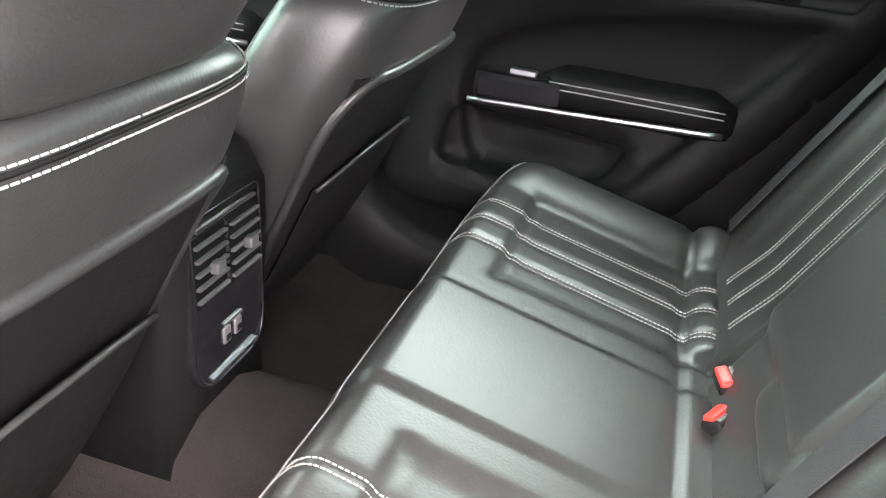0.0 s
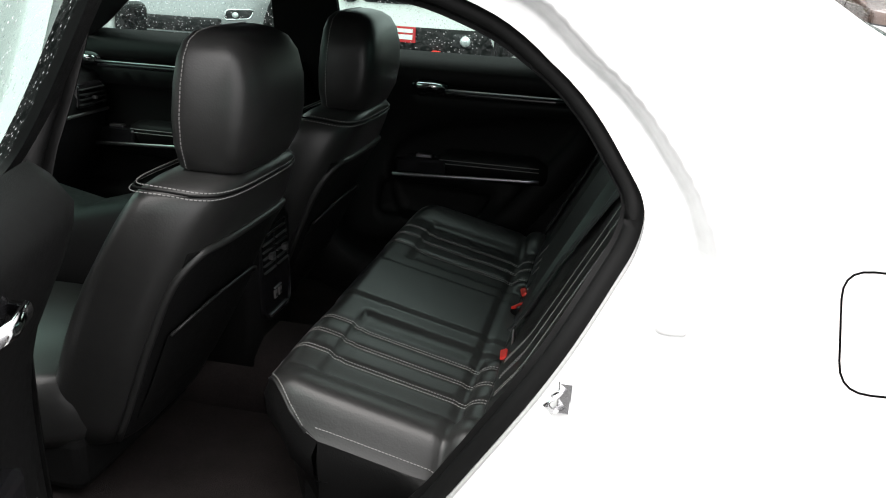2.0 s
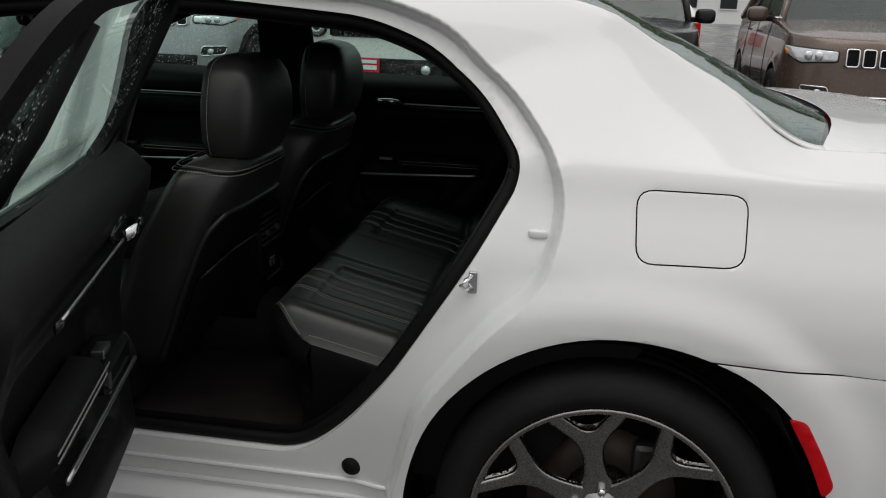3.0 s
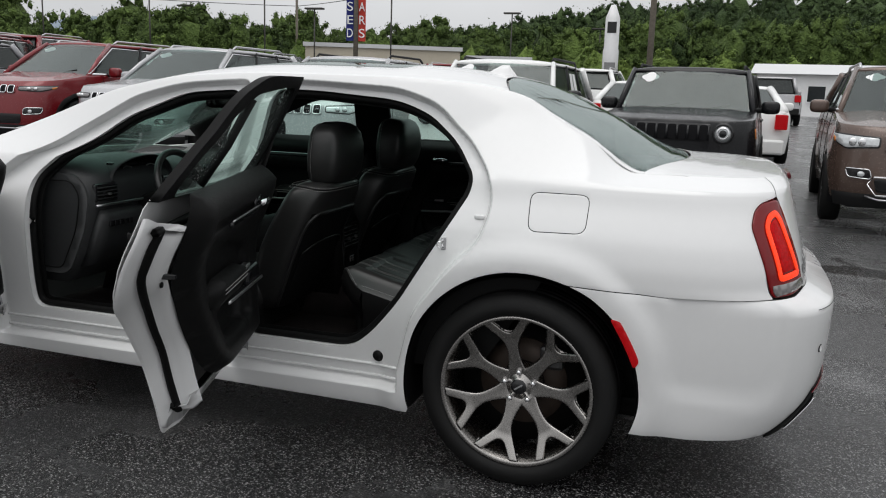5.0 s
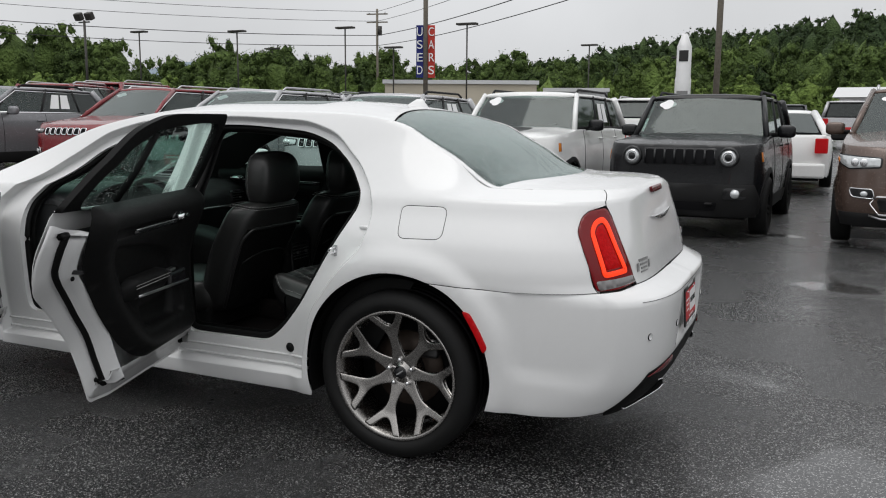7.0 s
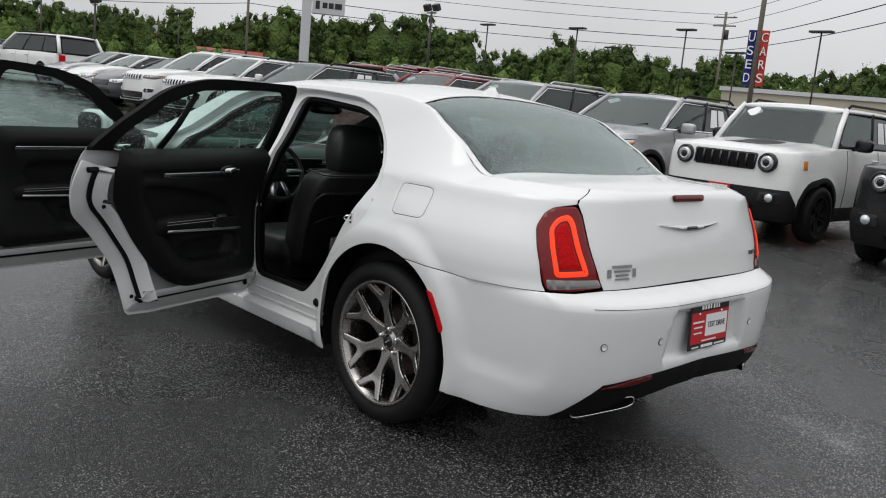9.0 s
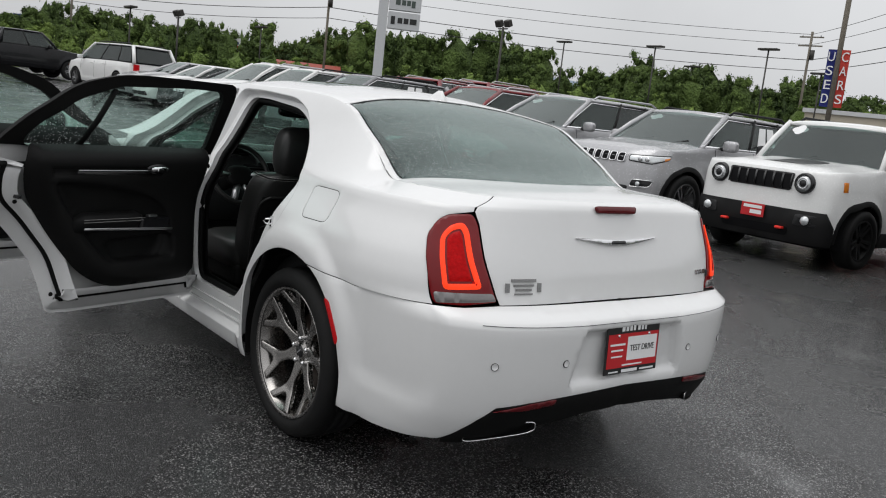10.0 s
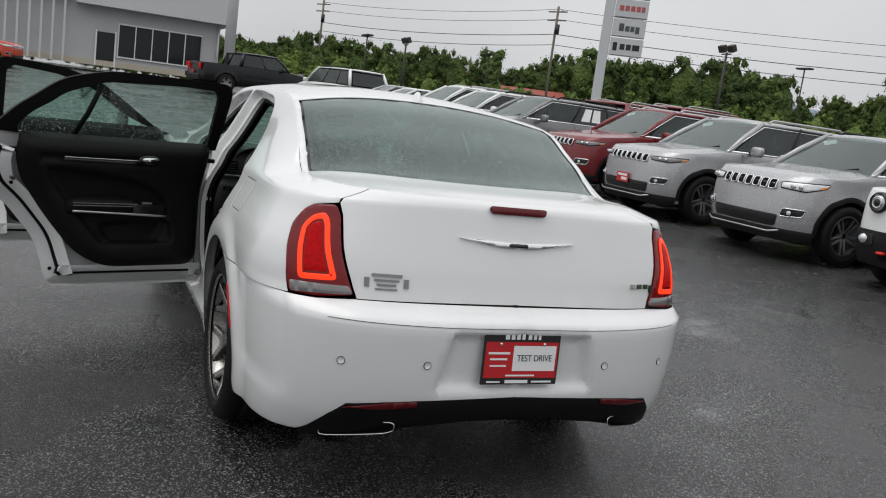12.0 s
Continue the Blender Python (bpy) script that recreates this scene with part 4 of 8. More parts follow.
def build_door(name, outline, window, mirror, rear, label):
    if not mirror:
        outline = [(p[0], min(p[1], 1.40)) for p in shrink(resample(outline, 0.03), -0.028)]
        window = shrink(window, -0.016)
    i = next(k for k in range(len(outline)) if outline[k][1] > BELT_V and outline[k - 1][1] <= BELT_V)
    ring = outline[i:] + outline[:i]
    above = [p for p in ring if p[1] > BELT_V]
    lower = [p for p in ring if p[1] <= BELT_V]
    sx = 1 if lower[-1][0] > lower[0][0] else -1
    skin_line = shrink(lower + [(lower[-1][0], BELT_V), (lower[0][0], BELT_V)], 0.003)
    door = side_panel(name, skin_line, [], WHITE_PAINT, sedan, body, 0.05, mirror, label, 0.004)
    # folded white inner shell with its seal
    k = np.array(resample(skin_line, 0.03))
    s1, s2, s3 = (np.array(shrink(k, by)) for by in (0.062, 0.075, 0.11))
    flat = lambda a, d: (behind(d)(a[:, 0], np.minimum(a[:, 1], BELT)) * [1, 1, 0] + np.stack([0 * a[:, 0], 0 * a[:, 0], a[:, 1]], -1))
    loops = [flat(k, 0.0), flat(k, 0.014), flat(s1, 0.024), flat(s2, 0.080), flat(s3, 0.094)]
    seal = flat(np.array(shrink(k, 0.066)), 0.040)
    if mirror:
        loops, seal = [q * np.array([1, -1, 1]) for q in loops], seal * np.array([1, -1, 1])
    # open along the belt, where the window frame stands in it
    low = k[:, 1] < BELT_V - 0.006
    start = next(q for q in range(len(k)) if low[q] and not low[q - 1])
    order = [q % len(k) for q in range(start, start + len(k)) if low[q % len(k)]]
    v, f = strip([q[order] for q in loops], False)
    surface("inner_shell", v, f, WHITE_PAINT, door)
    seal_low = [q for q in range(len(seal)) if seal[q][2] < BELT_V - 0.05]
    turn = next((q for q in range(len(seal_low)) if seal_low[q] - seal_low[q - 1] not in (1, 1 - len(seal))), 0)
    part("edge_seal", tube(seal[seal_low[turn:] + seal_low[:turn]], 0.013, 6), RUBBER, door, "black rubber seal round the door")
    # black window frame, inside and out, and the panes
    frame_line = [(lower[-1][0], BELT_V - 0.012)] + above + [(lower[0][0], BELT_V - 0.012)]
    v, f = fill(shrink(frame_line, 0.002), [window], 0.04)
    for d, nm in ((0.0, "window_frame"), (0.030, "inner_frame")):
        p = behind(d)(v[:, 0], v[:, 1])
        if mirror:
            p = p * np.array([1, -1, 1])
        surface(nm, p, f if (d == 0) != mirror else f[:, ::-1], RUBBER if d == 0 else VINYL, door, "black window surround")
    w = np.array(resample(shrink(frame_line, 0.002), 0.03))
    for line, nm in ((w, "frame_edge"), (np.array(resample(window, 0.03)), "frame_reveal")):
        loops = [behind(0.0)(line[:, 0], line[:, 1]), behind(0.030)(line[:, 0], line[:, 1])]
        if mirror:
            loops = [q * np.array([1, -1, 1]) for q in loops]
        v2, f2 = strip(loops)
        surface(nm, v2, f2, RUBBER, door)
    pane = side_panel("window_pane", shrink(window, -0.004), [], DROP_GLASS, door, behind(0.018), 0.1, mirror, "side window glass running with rain", 0.0)
    pane.visible_shadow = False
    # trim panel inside
    if rear:
        tl = rounded([(-1.165, 0.465, 0.09), (-0.66, 0.460, 0.08), (-0.51, 0.535, 0.08), (-0.36, 0.73), (-0.24, 0.91), (-0.20, 1.03), (-0.215, 1.138, 0.02), (-1.165, 1.138, 0.04)], 0.05)
    else:
        tl = rounded([(-2.26, 0.50), (-1.33, 0.48), (-1.28, 0.60), (-1.255, 1.135), (-2.20, 1.135)], 0.06)
    x0, x1 = min(p[0] for p in tl), max(p[0] for p in tl)
    # a sunk field with a great curve at its front corner, the map pocket in its foot, a groove under the top pad
    field = rounded([(-0.92, 0.58), (-0.62, 0.58), (-0.36, 0.90), (-0.315, 0.985), (-0.55, 0.968), (-0.73, 0.935), (-0.87, 0.895), (-0.955, 0.83), (-0.972, 0.74), (-0.962, 0.64)], 0.05, 6) if rear else rounded([(x0 + 0.09, 0.57, 0.10), (x1 - 0.40, 0.57, 0.06), (x1 - 0.16, 0.90, 0.05), (x1 - 0.20, 0.955, 0.04), (x0 + 0.09, 0.955, 0.17)], 0.05, 8)
    pocket = rounded([(x0 + 0.16, 0.59), (x1 - 0.46, 0.59), (x1 - 0.40, 0.69), (x0 + 0.18, 0.72)], 0.04, 5)
    groove = rounded([(x0 + 0.30, 1.004), (x1 - 0.10, 1.004), (x1 - 0.08, 1.046), (x0 + 0.30, 1.046)], 0.012, 3)
    hollows = [(field, 0.028, 0.020), (pocket, 0.028, 0.012), (groove, 0.010, 0.006)]
    extra = [q for zone, _, ramp in hollows for by in (0.0, ramp * 0.5, ramp) for q in resample(shrink(resample(zone, 0.012), by), 0.012)]
    trim_fn = bulge(0.098, 0.066, 0.06, tl, hollows)
    trim = side_panel("trim_panel", tl, [], VINYL, door, trim_fn, 0.03, mirror, "black moulded door trim", 0.0, flip=True, extra=extra)
    if rear:
        xa, xb, xh = -0.93, -0.46, -0.82
    else:
        xa, xb, xh = -2.02, -1.40, -2.0

    def at(x, z, d=0.0):
        p = body(np.array([x]), np.array([min(z, BELT)]))[0]
        return np.array([p[0], p[1] + 0.164 + d - 0.25 * max(0, z - 0.95) * 0.3, z])
    # armrest with a padded top, satin strip, upper strip, pull handle and switch panel
    prof = [(0.0, 0.735), (0.030, 0.745), (0.055, 0.780), (0.058, 0.808), (0.045, 0.825), (0.0, 0.832)]
    xs = np.linspace(xa + 0.12, xb + 0.02, 16)
    loops = []
    for x in xs:
        e = min(1, (x - xs[0]) / 0.06 + 0.25, (xs[-1] - x) / 0.06 + 0.25)
        loops.append([at(x, 0.745 + (z - 0.745) * (0.6 + 0.4 * e), d * e - 0.012) for d, z in prof])
    if mirror:
        loops = [[q * np.array([1, -1, 1]) for q in k2] for k2 in loops]
    v, f = strip(loops, False)
    n = len(prof)
    f += [tuple(range(n)), tuple(range(len(v) - n, len(v)))]
    arm = surface("armrest", v, f, VINYL, door, "padded leather armrest with a double seam")
    for dz in (0.806, 0.794):
        ribbon([at(x, dz, 0.047) for x in xs[1:-1]], 0.0014, THREAD, "stitching", door, mirror)
    bm = bmesh.new()
    a, b = at(xa, 0.748, -0.02), at(xa + 0.17, 0.806, 0.052)
    sw = part("switch_panel", box(bm, np.minimum(a, b) * ([1, -1, 1] if mirror else [1, 1, 1]), np.maximum(a, b) * ([1, -1, 1] if mirror else [1, 1, 1])), GLOSSY_BLACK, door, "gloss black window-switch panel", False, 0.012)
    c = at(xa + 0.09, 0.808, 0.02) * ([1, -1, 1] if mirror else [1, 1, 1])
    box_part("window_switch", c - [0.025, 0.012, 0.004], c + [0.025, 0.012, 0.006], SATIN_METAL, door, bevel=0.002)
    ribbon([at(x, 0.748 + 0.04 * (x - xa), 0.057) for x in np.linspace(xa - 0.005, xb, 14)], 0.006, SATIN_METAL, "satin_strip", door, mirror, "satin metal strip under the armrest", 0.6)
    ribbon([at(x, 1.022, 0.016) for x in np.linspace(xh + 0.05, xb + 0.06, 12)], 0.008, GLOSSY_BLACK, "upper_strip", door, mirror, "gloss black strip", 0.5)
    ribbon([at(x, 1.034, 0.020) for x in np.linspace(xh + 0.05, xb + 0.06, 12)], 0.0025, SATIN_METAL, "upper_chrome_line", door, mirror)
    cup = at(xh, 1.04, 0.0) * ([1, -1, 1] if mirror else [1, 1, 1])
    bm = bmesh.new()
    bmesh.ops.create_uvsphere(bm, u_segments=16, v_segments=8, radius=1, matrix=Matrix.Translation(cup) @ Matrix.Diagonal((0.06, 0.012, 0.026, 1)))
    part("handle_cup", bm, GLOSSY_BLACK, door)
    ribbon([at(xh - 0.045, 1.038, 0.012), at(xh - 0.03, 1.044, 0.03), at(xh + 0.02, 1.044, 0.034), at(xh + 0.05, 1.040, 0.022)], 0.011, CHROME, "pull_handle", door, mirror, "chrome interior door pull", 0.6)
    # black weather strip along the foot of the shell
    xw = np.linspace(x0 + 0.02, x1 - 0.42, 10)
    ribbon([flat(np.array([[x, 0.425]]), 0.036)[0] for x in xw], 0.009, RUBBER, "foot_strip", door, mirror, "black rubber strip along the door's foot", 0.6)
    return door


REAR_WINDOW = rounded(uv([(-1.15, 1.120), (-0.215, 1.120), (-0.27, 1.20), (-0.39, 1.295), (-0.56, 1.355), (-0.94, 1.375), (-1.125, 1.373)]), 0.03)
FRONT_WINDOW = rounded(uv([(-2.12, 1.120), (-1.27, 1.120), (-1.25, 1.372), (-1.52, 1.350), (-1.74, 1.29), (-1.95, 1.18)]), 0.03)


def swing(ob, hx, hy, degrees):
    ob.matrix_basis = Matrix.Translation((hx, hy, 0)) @ Matrix.Rotation(radians(degrees), 4, "Z") @ Matrix.Translation((-hx, -hy, 0))


for mirror in (False, True):
    rd = build_door("rear_door", REAR_DOOR, REAR_WINDOW, mirror, True, "open white rear door with black trim" if not mirror else "closed white rear door")
    fd = build_door("front_door", FRONT_DOOR, FRONT_WINDOW, mirror, False, "open white front door with black trim" if not mirror else "closed white front door")
    # divider bar of the rear door's quarter light
    ub = [(-0.47, 1.12), (-0.51, 1.24), (-0.545, 1.36)]
    q = np.array([behind(0.02)(np.array([x]), np.array([to_v(x, z)]))[0] for x, z in ub])
    ribbon(q, 0.014, RUBBER, "window_divider", rd, mirror, flat=0.8)
    # door mirror: white cap on a black foot, its glass to the rear, black as a painted dark reflection
    sd = 1 if mirror else -1
    cap = pillow("door_mirror", (-2.06, sd * 1.02, 1.145), (0.09, 0.25, 0.165), WHITE_PAINT, fd, "white door mirror", 3.2)
    pillow("mirror_glass", (-2.012, sd * 1.02, 1.145), (0.02, 0.21, 0.13), GLOSSY_BLACK, fd, "mirror glass coloured dark for what it reflects", 3.2)
    part("mirror_foot", tube([(-2.07, sd * 0.86, 1.095), (-2.06, sd * 0.97, 1.105)], 0.028, 10), GLOSSY_BLACK, fd)
    if not mirror:
        swing(rd, -1.24, -0.90, -72)
        rd.matrix_basis = Matrix.Translation((0.066, 0.045, -0.012)) @ rd.matrix_basis
        swing(fd, -2.30, -0.90, -75)
        fd.matrix_basis = Matrix.Translation((-0.02, -0.07, -0.015)) @ fd.matrix_basis
        # latch, hole plugs and bolts on the rear edge of the open rear door
        for z, x, w in ((0.905, -0.215, 0.03),):
            bm = bmesh.new()
            box(bm, (x - 0.002, -0.86, z - 0.008), (x + 0.016, -0.80, z + 0.008))
            part("door_latch", bm, GLOSSY_BLACK, rd, "dark door latch", False, 0.003)
        for x, z, y in ((-0.128, 1.03, -0.90), (-0.20, 0.93, -0.845), (-0.21, 0.88, -0.845), (-0.42, 0.44, -0.895)):
            bm = lathe([(0.0, 0.006), (0.008, 0.006), (0.010, 0.0)], 12)
            k = part("plug", bm, RUBBER, rd)
            k.matrix_basis = Matrix.Translation((x, y, z))


# ---- wheels ----
def build_wheel():
    tyre = lathe([(0.275, 0.10), (0.292, 0.122), (0.318, 0.128), (0.340, 0.120), (0.354, 0.106), (0.362, 0.085), (0.364, 0.055), (0.356, 0.052), (0.356, 0.046), (0.364, 0.043), (0.365, 0.012), (0.357, 0.010), (0.357, 0.004), (0.365, 0.002), (0.365, -0.03), (0.357, -0.032), (0.357, -0.038), (0.364, -0.04), (0.362, -0.085), (0.354, -0.106), (0.318, -0.128), (0.292, -0.122), (0.275, -0.10)][::-1], 72)
    hub = part("wheel", lathe([(0.0, -0.052), (0.030, -0.050), (0.034, -0.042), (0.060, -0.040), (0.075, -0.025), (0.078, 0.02), (0.0, 0.02)], 40), ALLOY, None, "dark chrome alloy wheel with Y spokes")
    tagged(hub)
    part("tyre", tyre, TYRE, hub, "black low-profile tyre")
    part("rim", lathe([(0.268, -0.108), (0.280, -0.116), (0.283, -0.108), (0.276, -0.098), (0.266, -0.085), (0.258, -0.06), (0.252, 0.0), (0.248, 0.09), (0.270, 0.105)], 72), ALLOY, hub, "dark chrome rim")
    part("brake_disc", lathe([(0.08, 0.03), (0.165, 0.03), (0.165, 0.055), (0.08, 0.055)], 48), BRAKE, hub, "rusted brake disc")
    part("hub_back", lathe([(0.0, 0.02), (0.246, 0.065), (0.247, 0.09), (0.0, 0.09)], 40), RUBBER, hub)
    bm = bmesh.new()
    box(bm, (0.06, 0.0, 0.06), (0.15, 0.06, 0.15))
    part("brake_caliper", bm, ALLOY_DARK, hub, "", False, 0.015)
    # seven Y spokes, each one web with filleted forks, rising towards the rim
    web = rounded([(0.040, -0.042, 0.01), (0.100, -0.024, 0.035), (0.165, -0.022, 0.035), (0.259, -0.0915, 0.006), (0.268, -0.0560, 0.006), (0.200, 0.0, 0.035), (0.268, 0.0560, 0.006), (0.259, 0.0915, 0.006), (0.165, 0.022, 0.035), (0.100, 0.024, 0.035), (0.040, 0.042, 0.01)], 0.01, 6)
    wv, wf = fill(web, [], 0.010, [q for by in (0.0035, 0.007) for q in shrink(resample(web, 0.006), by)])
    edge_gap = np.clip(gap_to(web, wv) / 0.007, 0, 1)
    wr = np.hypot(wv[:, 0], wv[:, 1])
    lift = np.interp(wr, [0.04, 0.10, 0.19, 0.272], [-0.040, -0.050, -0.066, -0.100]) + 0.007 * (1 - edge_gap) ** 2
    for k in range(7):
        t = radians(101 + 360 / 7 * k)
        c, s = math.cos(t), math.sin(t)
        surface("spoke", np.stack([wv[:, 0] * c - wv[:, 1] * s, lift, wv[:, 0] * s + wv[:, 1] * c], -1), wf, ALLOY, hub, solid=0.03)
    for k in range(5):
        a = radians(92 + 72 * k)
        n = part("lug_nut", lathe([(0.0, -0.060), (0.008, -0.060), (0.011, -0.054), (0.011, -0.030)], 6), CHROME, hub)
        n.matrix_basis = Matrix.Translation((0.056 * math.cos(a), 0.0, 0.056 * math.sin(a)))
    cap = part("centre_cap", lathe([(0.0, -0.0535), (0.026, -0.0535), (0.029, -0.050)], 32), GLOSSY_BLACK, hub, "black centre cap with a chrome mark")
    part("cap_mark", box(bmesh.new(), (-0.018, -0.056, -0.003), (0.018, -0.0525, 0.003), Matrix.Rotation(radians(-35), 4, "Y")), CHROME, hub, smooth=False)
    return hub


def swept_copy(ob, parent, m):
    k = copy_thing(ob, m)
    k.parent = parent
    return k


wheel = build_wheel()
for x in (0.02, -3.05):
    for s in (-1, 1):
        m = Matrix.Translation((x, s * 0.805, 0.365)) @ Matrix.Rotation(0 if s < 0 else math.pi, 4, "Z")
        if x == 0.02 and s < 0:
            wheel.parent = sedan
            wheel.matrix_basis = m
        else:
            swept_copy(wheel, sedan, m)


# ---- cabin ----
def height_part(name, x0, x1, y0, y1, fn, nx, ny, mat, parent, label="", place=None, front=None):
    """A cushion: an upper surface over a rectangle with skirts down to its base. fn gives the height; place lays it out."""
    xs, ys = np.linspace(x0, x1, nx), np.linspace(y0, y1, ny)
    X, Y = np.meshgrid(xs, ys, indexing="ij")
    if front is not None:
        X = np.maximum(X, front(Y))
    Z = fn(X, Y)
    P = np.stack([X, Y, Z], -1)
    verts, faces = [tuple(p) for p in P.reshape(-1, 3)], []
    for i in range(nx - 1):
        for j in range(ny - 1):
            faces.append((i * ny + j, (i + 1) * ny + j, (i + 1) * ny + j + 1, i * ny + j + 1))
    if place is not None:
        verts = [tuple(place @ Vector(v)) for v in verts]
    return surface(name, verts, faces, mat, parent, label)


def dashes(lines, spacing, length, radius):
    """Short stitches along lines of points, joined."""
    verts, faces = [], []
    for line in lines:
        p = np.array(line, float)
        s = np.concatenate([[0], np.cumsum(np.linalg.norm(np.diff(p, axis=0), axis=1))])
        for a in np.arange(0, s[-1] - length, spacing):
            e = [np.array([np.interp(a + k, s, p[:, i]) for i in range(3)]) for k in (0, length)]
            d = e[1] - e[0]
            d /= np.linalg.norm(d) + 1e-9
            q = np.cross(d, [0.3, 0.2, 0.93])
            q /= np.linalg.norm(q) + 1e-9
            r = np.cross(q, d)
            b = len(verts)
            for c in e:
                verts += [tuple(c + radius * w) for w in (q, r, -q, -r)]
            faces += [(b + i, b + (i + 1) % 4, b + 4 + (i + 1) % 4, b + 4 + i) for i in range(4)]
    return verts, faces


PLEATS = (-0.075, 0.0, 0.075)


def seat_pad(a, b, half):
    """Relief of one seat's face: a sunk, pleated middle between raised sides. a runs from the front edge (0) to the back, b across from the seat's middle."""
    k = smoothstep(half + 0.012, half - 0.016, np.abs(b)) * smoothstep(0.090, 0.130, a)
    roll = smoothstep(half + 0.008, half - 0.004, np.abs(b)) * smoothstep(0.108, 0.090, a) * smoothstep(-0.02, 0.03, a)
    z = -0.011 * k
    for q in PLEATS:
        z = z - 0.0045 * np.exp(-((b - q) / 0.009) ** 2) * np.maximum(k, roll)
    z = z - 0.008 * np.exp(-((a - 0.106) / 0.007) ** 2) * smoothstep(half + 0.02, half, np.abs(b))
    z = z - 0.005 * np.exp(-((np.abs(b) - half - 0.004) / 0.005) ** 2) * smoothstep(0.08, 0.115, a)
    return z


bench = part("rear_bench", box(bmesh.new(), (-0.74, -0.62, 0.33), (-0.40, 0.62, 0.56)), SEAT_SHELL, sedan, "black leather rear bench with pale double stitching", False, 0.03)
SEAT_C = 0.350


def bench_z(X, Y):
    a = X + 0.845
    z = 0.685 - 0.23 * a + 0.012 * np.cos(np.clip((np.abs(Y) - SEAT_C) / 0.24, -1, 1) * math.pi) * 0.3
    z = z - 0.055 * np.clip((0.055 - a) / 0.055, 0, 1) ** 2.2
    left, right = seat_pad(a, Y + SEAT_C, 0.150), seat_pad(a, Y - SEAT_C, 0.150)
    z = z + np.where(Y < 0, left, right)
    mid = smoothstep(0.145, 0.115, np.abs(Y))
    z = z + 0.006 * mid - 0.006 * np.exp(-((np.abs(Y) - 0.132) / 0.0045) ** 2)
    outer = np.sin(math.pi * np.clip((np.abs(Y) - 0.505) / 0.175, 0, 1))
    z = z + 0.032 * outer * smoothstep(-0.845, -0.75, X) - 0.040 * smoothstep(0.59, 0.66, np.abs(Y)) ** 2
    z = z + 0.024 * np.sin(math.pi * np.clip((X + 0.475) / 0.085, 0, 1)) * smoothstep(0.20, 0.24, np.abs(Y)) - 0.008 * np.exp(-((X + 0.478) / 0.007) ** 2)
    corner = np.hypot(np.maximum(0, np.abs(Y) - 0.48) / 0.18, np.maximum(0, -0.66 - X) / 0.19)
    return z - 0.09 * np.clip(corner - 0.80, 0, 1) ** 1.5


def bench_lip(y):
    """The cushion's front edge, rounded back at the outer corners."""
    return -0.845 + 0.17 * (1 - np.sqrt(1 - np.clip((np.abs(y) - 0.455) / 0.206, 0, 1) ** 2))


height_part("bench_cushion", -0.845, -0.36, -0.66, 0.66, bench_z, 56, 150, LEATHER, bench, "quilted leather seat cushion", front=bench_lip)
ys = np.linspace(-0.66, 0.66, 80)
edge_line = [(float(bench_lip(y)), y, float(bench_z(np.array(bench_lip(y)), np.array(y)))) for y in ys]
v, f = strip([edge_line, [(x - 0.010, y * 1.004, z - 0.03) for x, y, z in edge_line], [(x - 0.004, y * 1.002, z - 0.08) for x, y, z in edge_line], [(x + 0.035, y * 0.98, 0.52) for x, y, z in edge_line], [(x + 0.07, y * 0.96, 0.34) for x, y, z in edge_line]], False)
# bench front and sides coloured darker than the leather, for the shade low down
surface("bench_front", v, f, SEAT_SHELL, bench)
for s in (-1, 1):
    xs = np.linspace(float(bench_lip(0.66)), -0.36, 20)
    v, f = strip([[(x, s * 0.66, float(bench_z(np.array(x), np.array(s * 0.66)))) for x in xs], [(x, s * 0.664, 0.57) for x in xs], [(x, s * 0.650, 0.51) for x in xs], [(x, s * 0.635, 0.34) for x in xs]], False)
    surface("bench_side", v, f, SEAT_SHELL, bench)
seams = []
for c in (-SEAT_C, SEAT_C):
    for q in PLEATS:
        for o in (-0.0055, 0.0055):
            seams.append([(x, c + q + o, float(bench_z(np.array(x), np.array(c + q + o))) + 0.001) for x in np.linspace(-0.834, -0.38, 40)])
seams.append([(float(bench_lip(y)) + 0.007, y, float(bench_z(np.array(bench_lip(y) + 0.007), np.array(y))) + 0.002) for y in np.linspace(-0.65, 0.65, 80)])
for e in (-0.648, 0.648):
    seams.append([(x, e, float(bench_z(np.array(x), np.array(e))) + 0.001) for x in np.linspace(-0.70, -0.40, 30)])
part("front_cord", tube([(float(bench_lip(y)), y, float(bench_z(np.array(bench_lip(y)), np.array(y))) + 0.001) for y in np.linspace(-0.655, 0.655, 90)], 0.0022, 6), LEATHER, bench)
v, f = dashes(seams, 0.0065, 0.0045, 0.0010)
surface("stitching", v, f, THREAD, bench, "pale grey double stitching", smooth=False)

LEAN_BACK = Matrix.Translation((-0.375, 0, 0.60)) @ Matrix.Rotation(radians(-63), 4, "Y")


def back_z(X, Y):
    z = 0.05 + 0.0 * X + np.where(Y < 0, seat_pad(0.62 - X, Y + SEAT_C, 0.150), seat_pad(0.62 - X, Y - SEAT_C, 0.150)) * smoothstep(-0.02, 0.1, X)
    z = z - 0.06 * smoothstep(0.56, 0.64, X) ** 2 - 0.05 * smoothstep(0.62, 0.70, np.abs(Y)) ** 2
    mid = smoothstep(0.165, 0.145, np.abs(Y - 0.02))
    return z + 0.018 * mid * smoothstep(0.06, 0.10, X) - 0.010 * np.exp(-((np.abs(Y - 0.02) - 0.162) / 0.007) ** 2) - 0.012 * np.exp(-((X - 0.47) / 0.008) ** 2) * mid


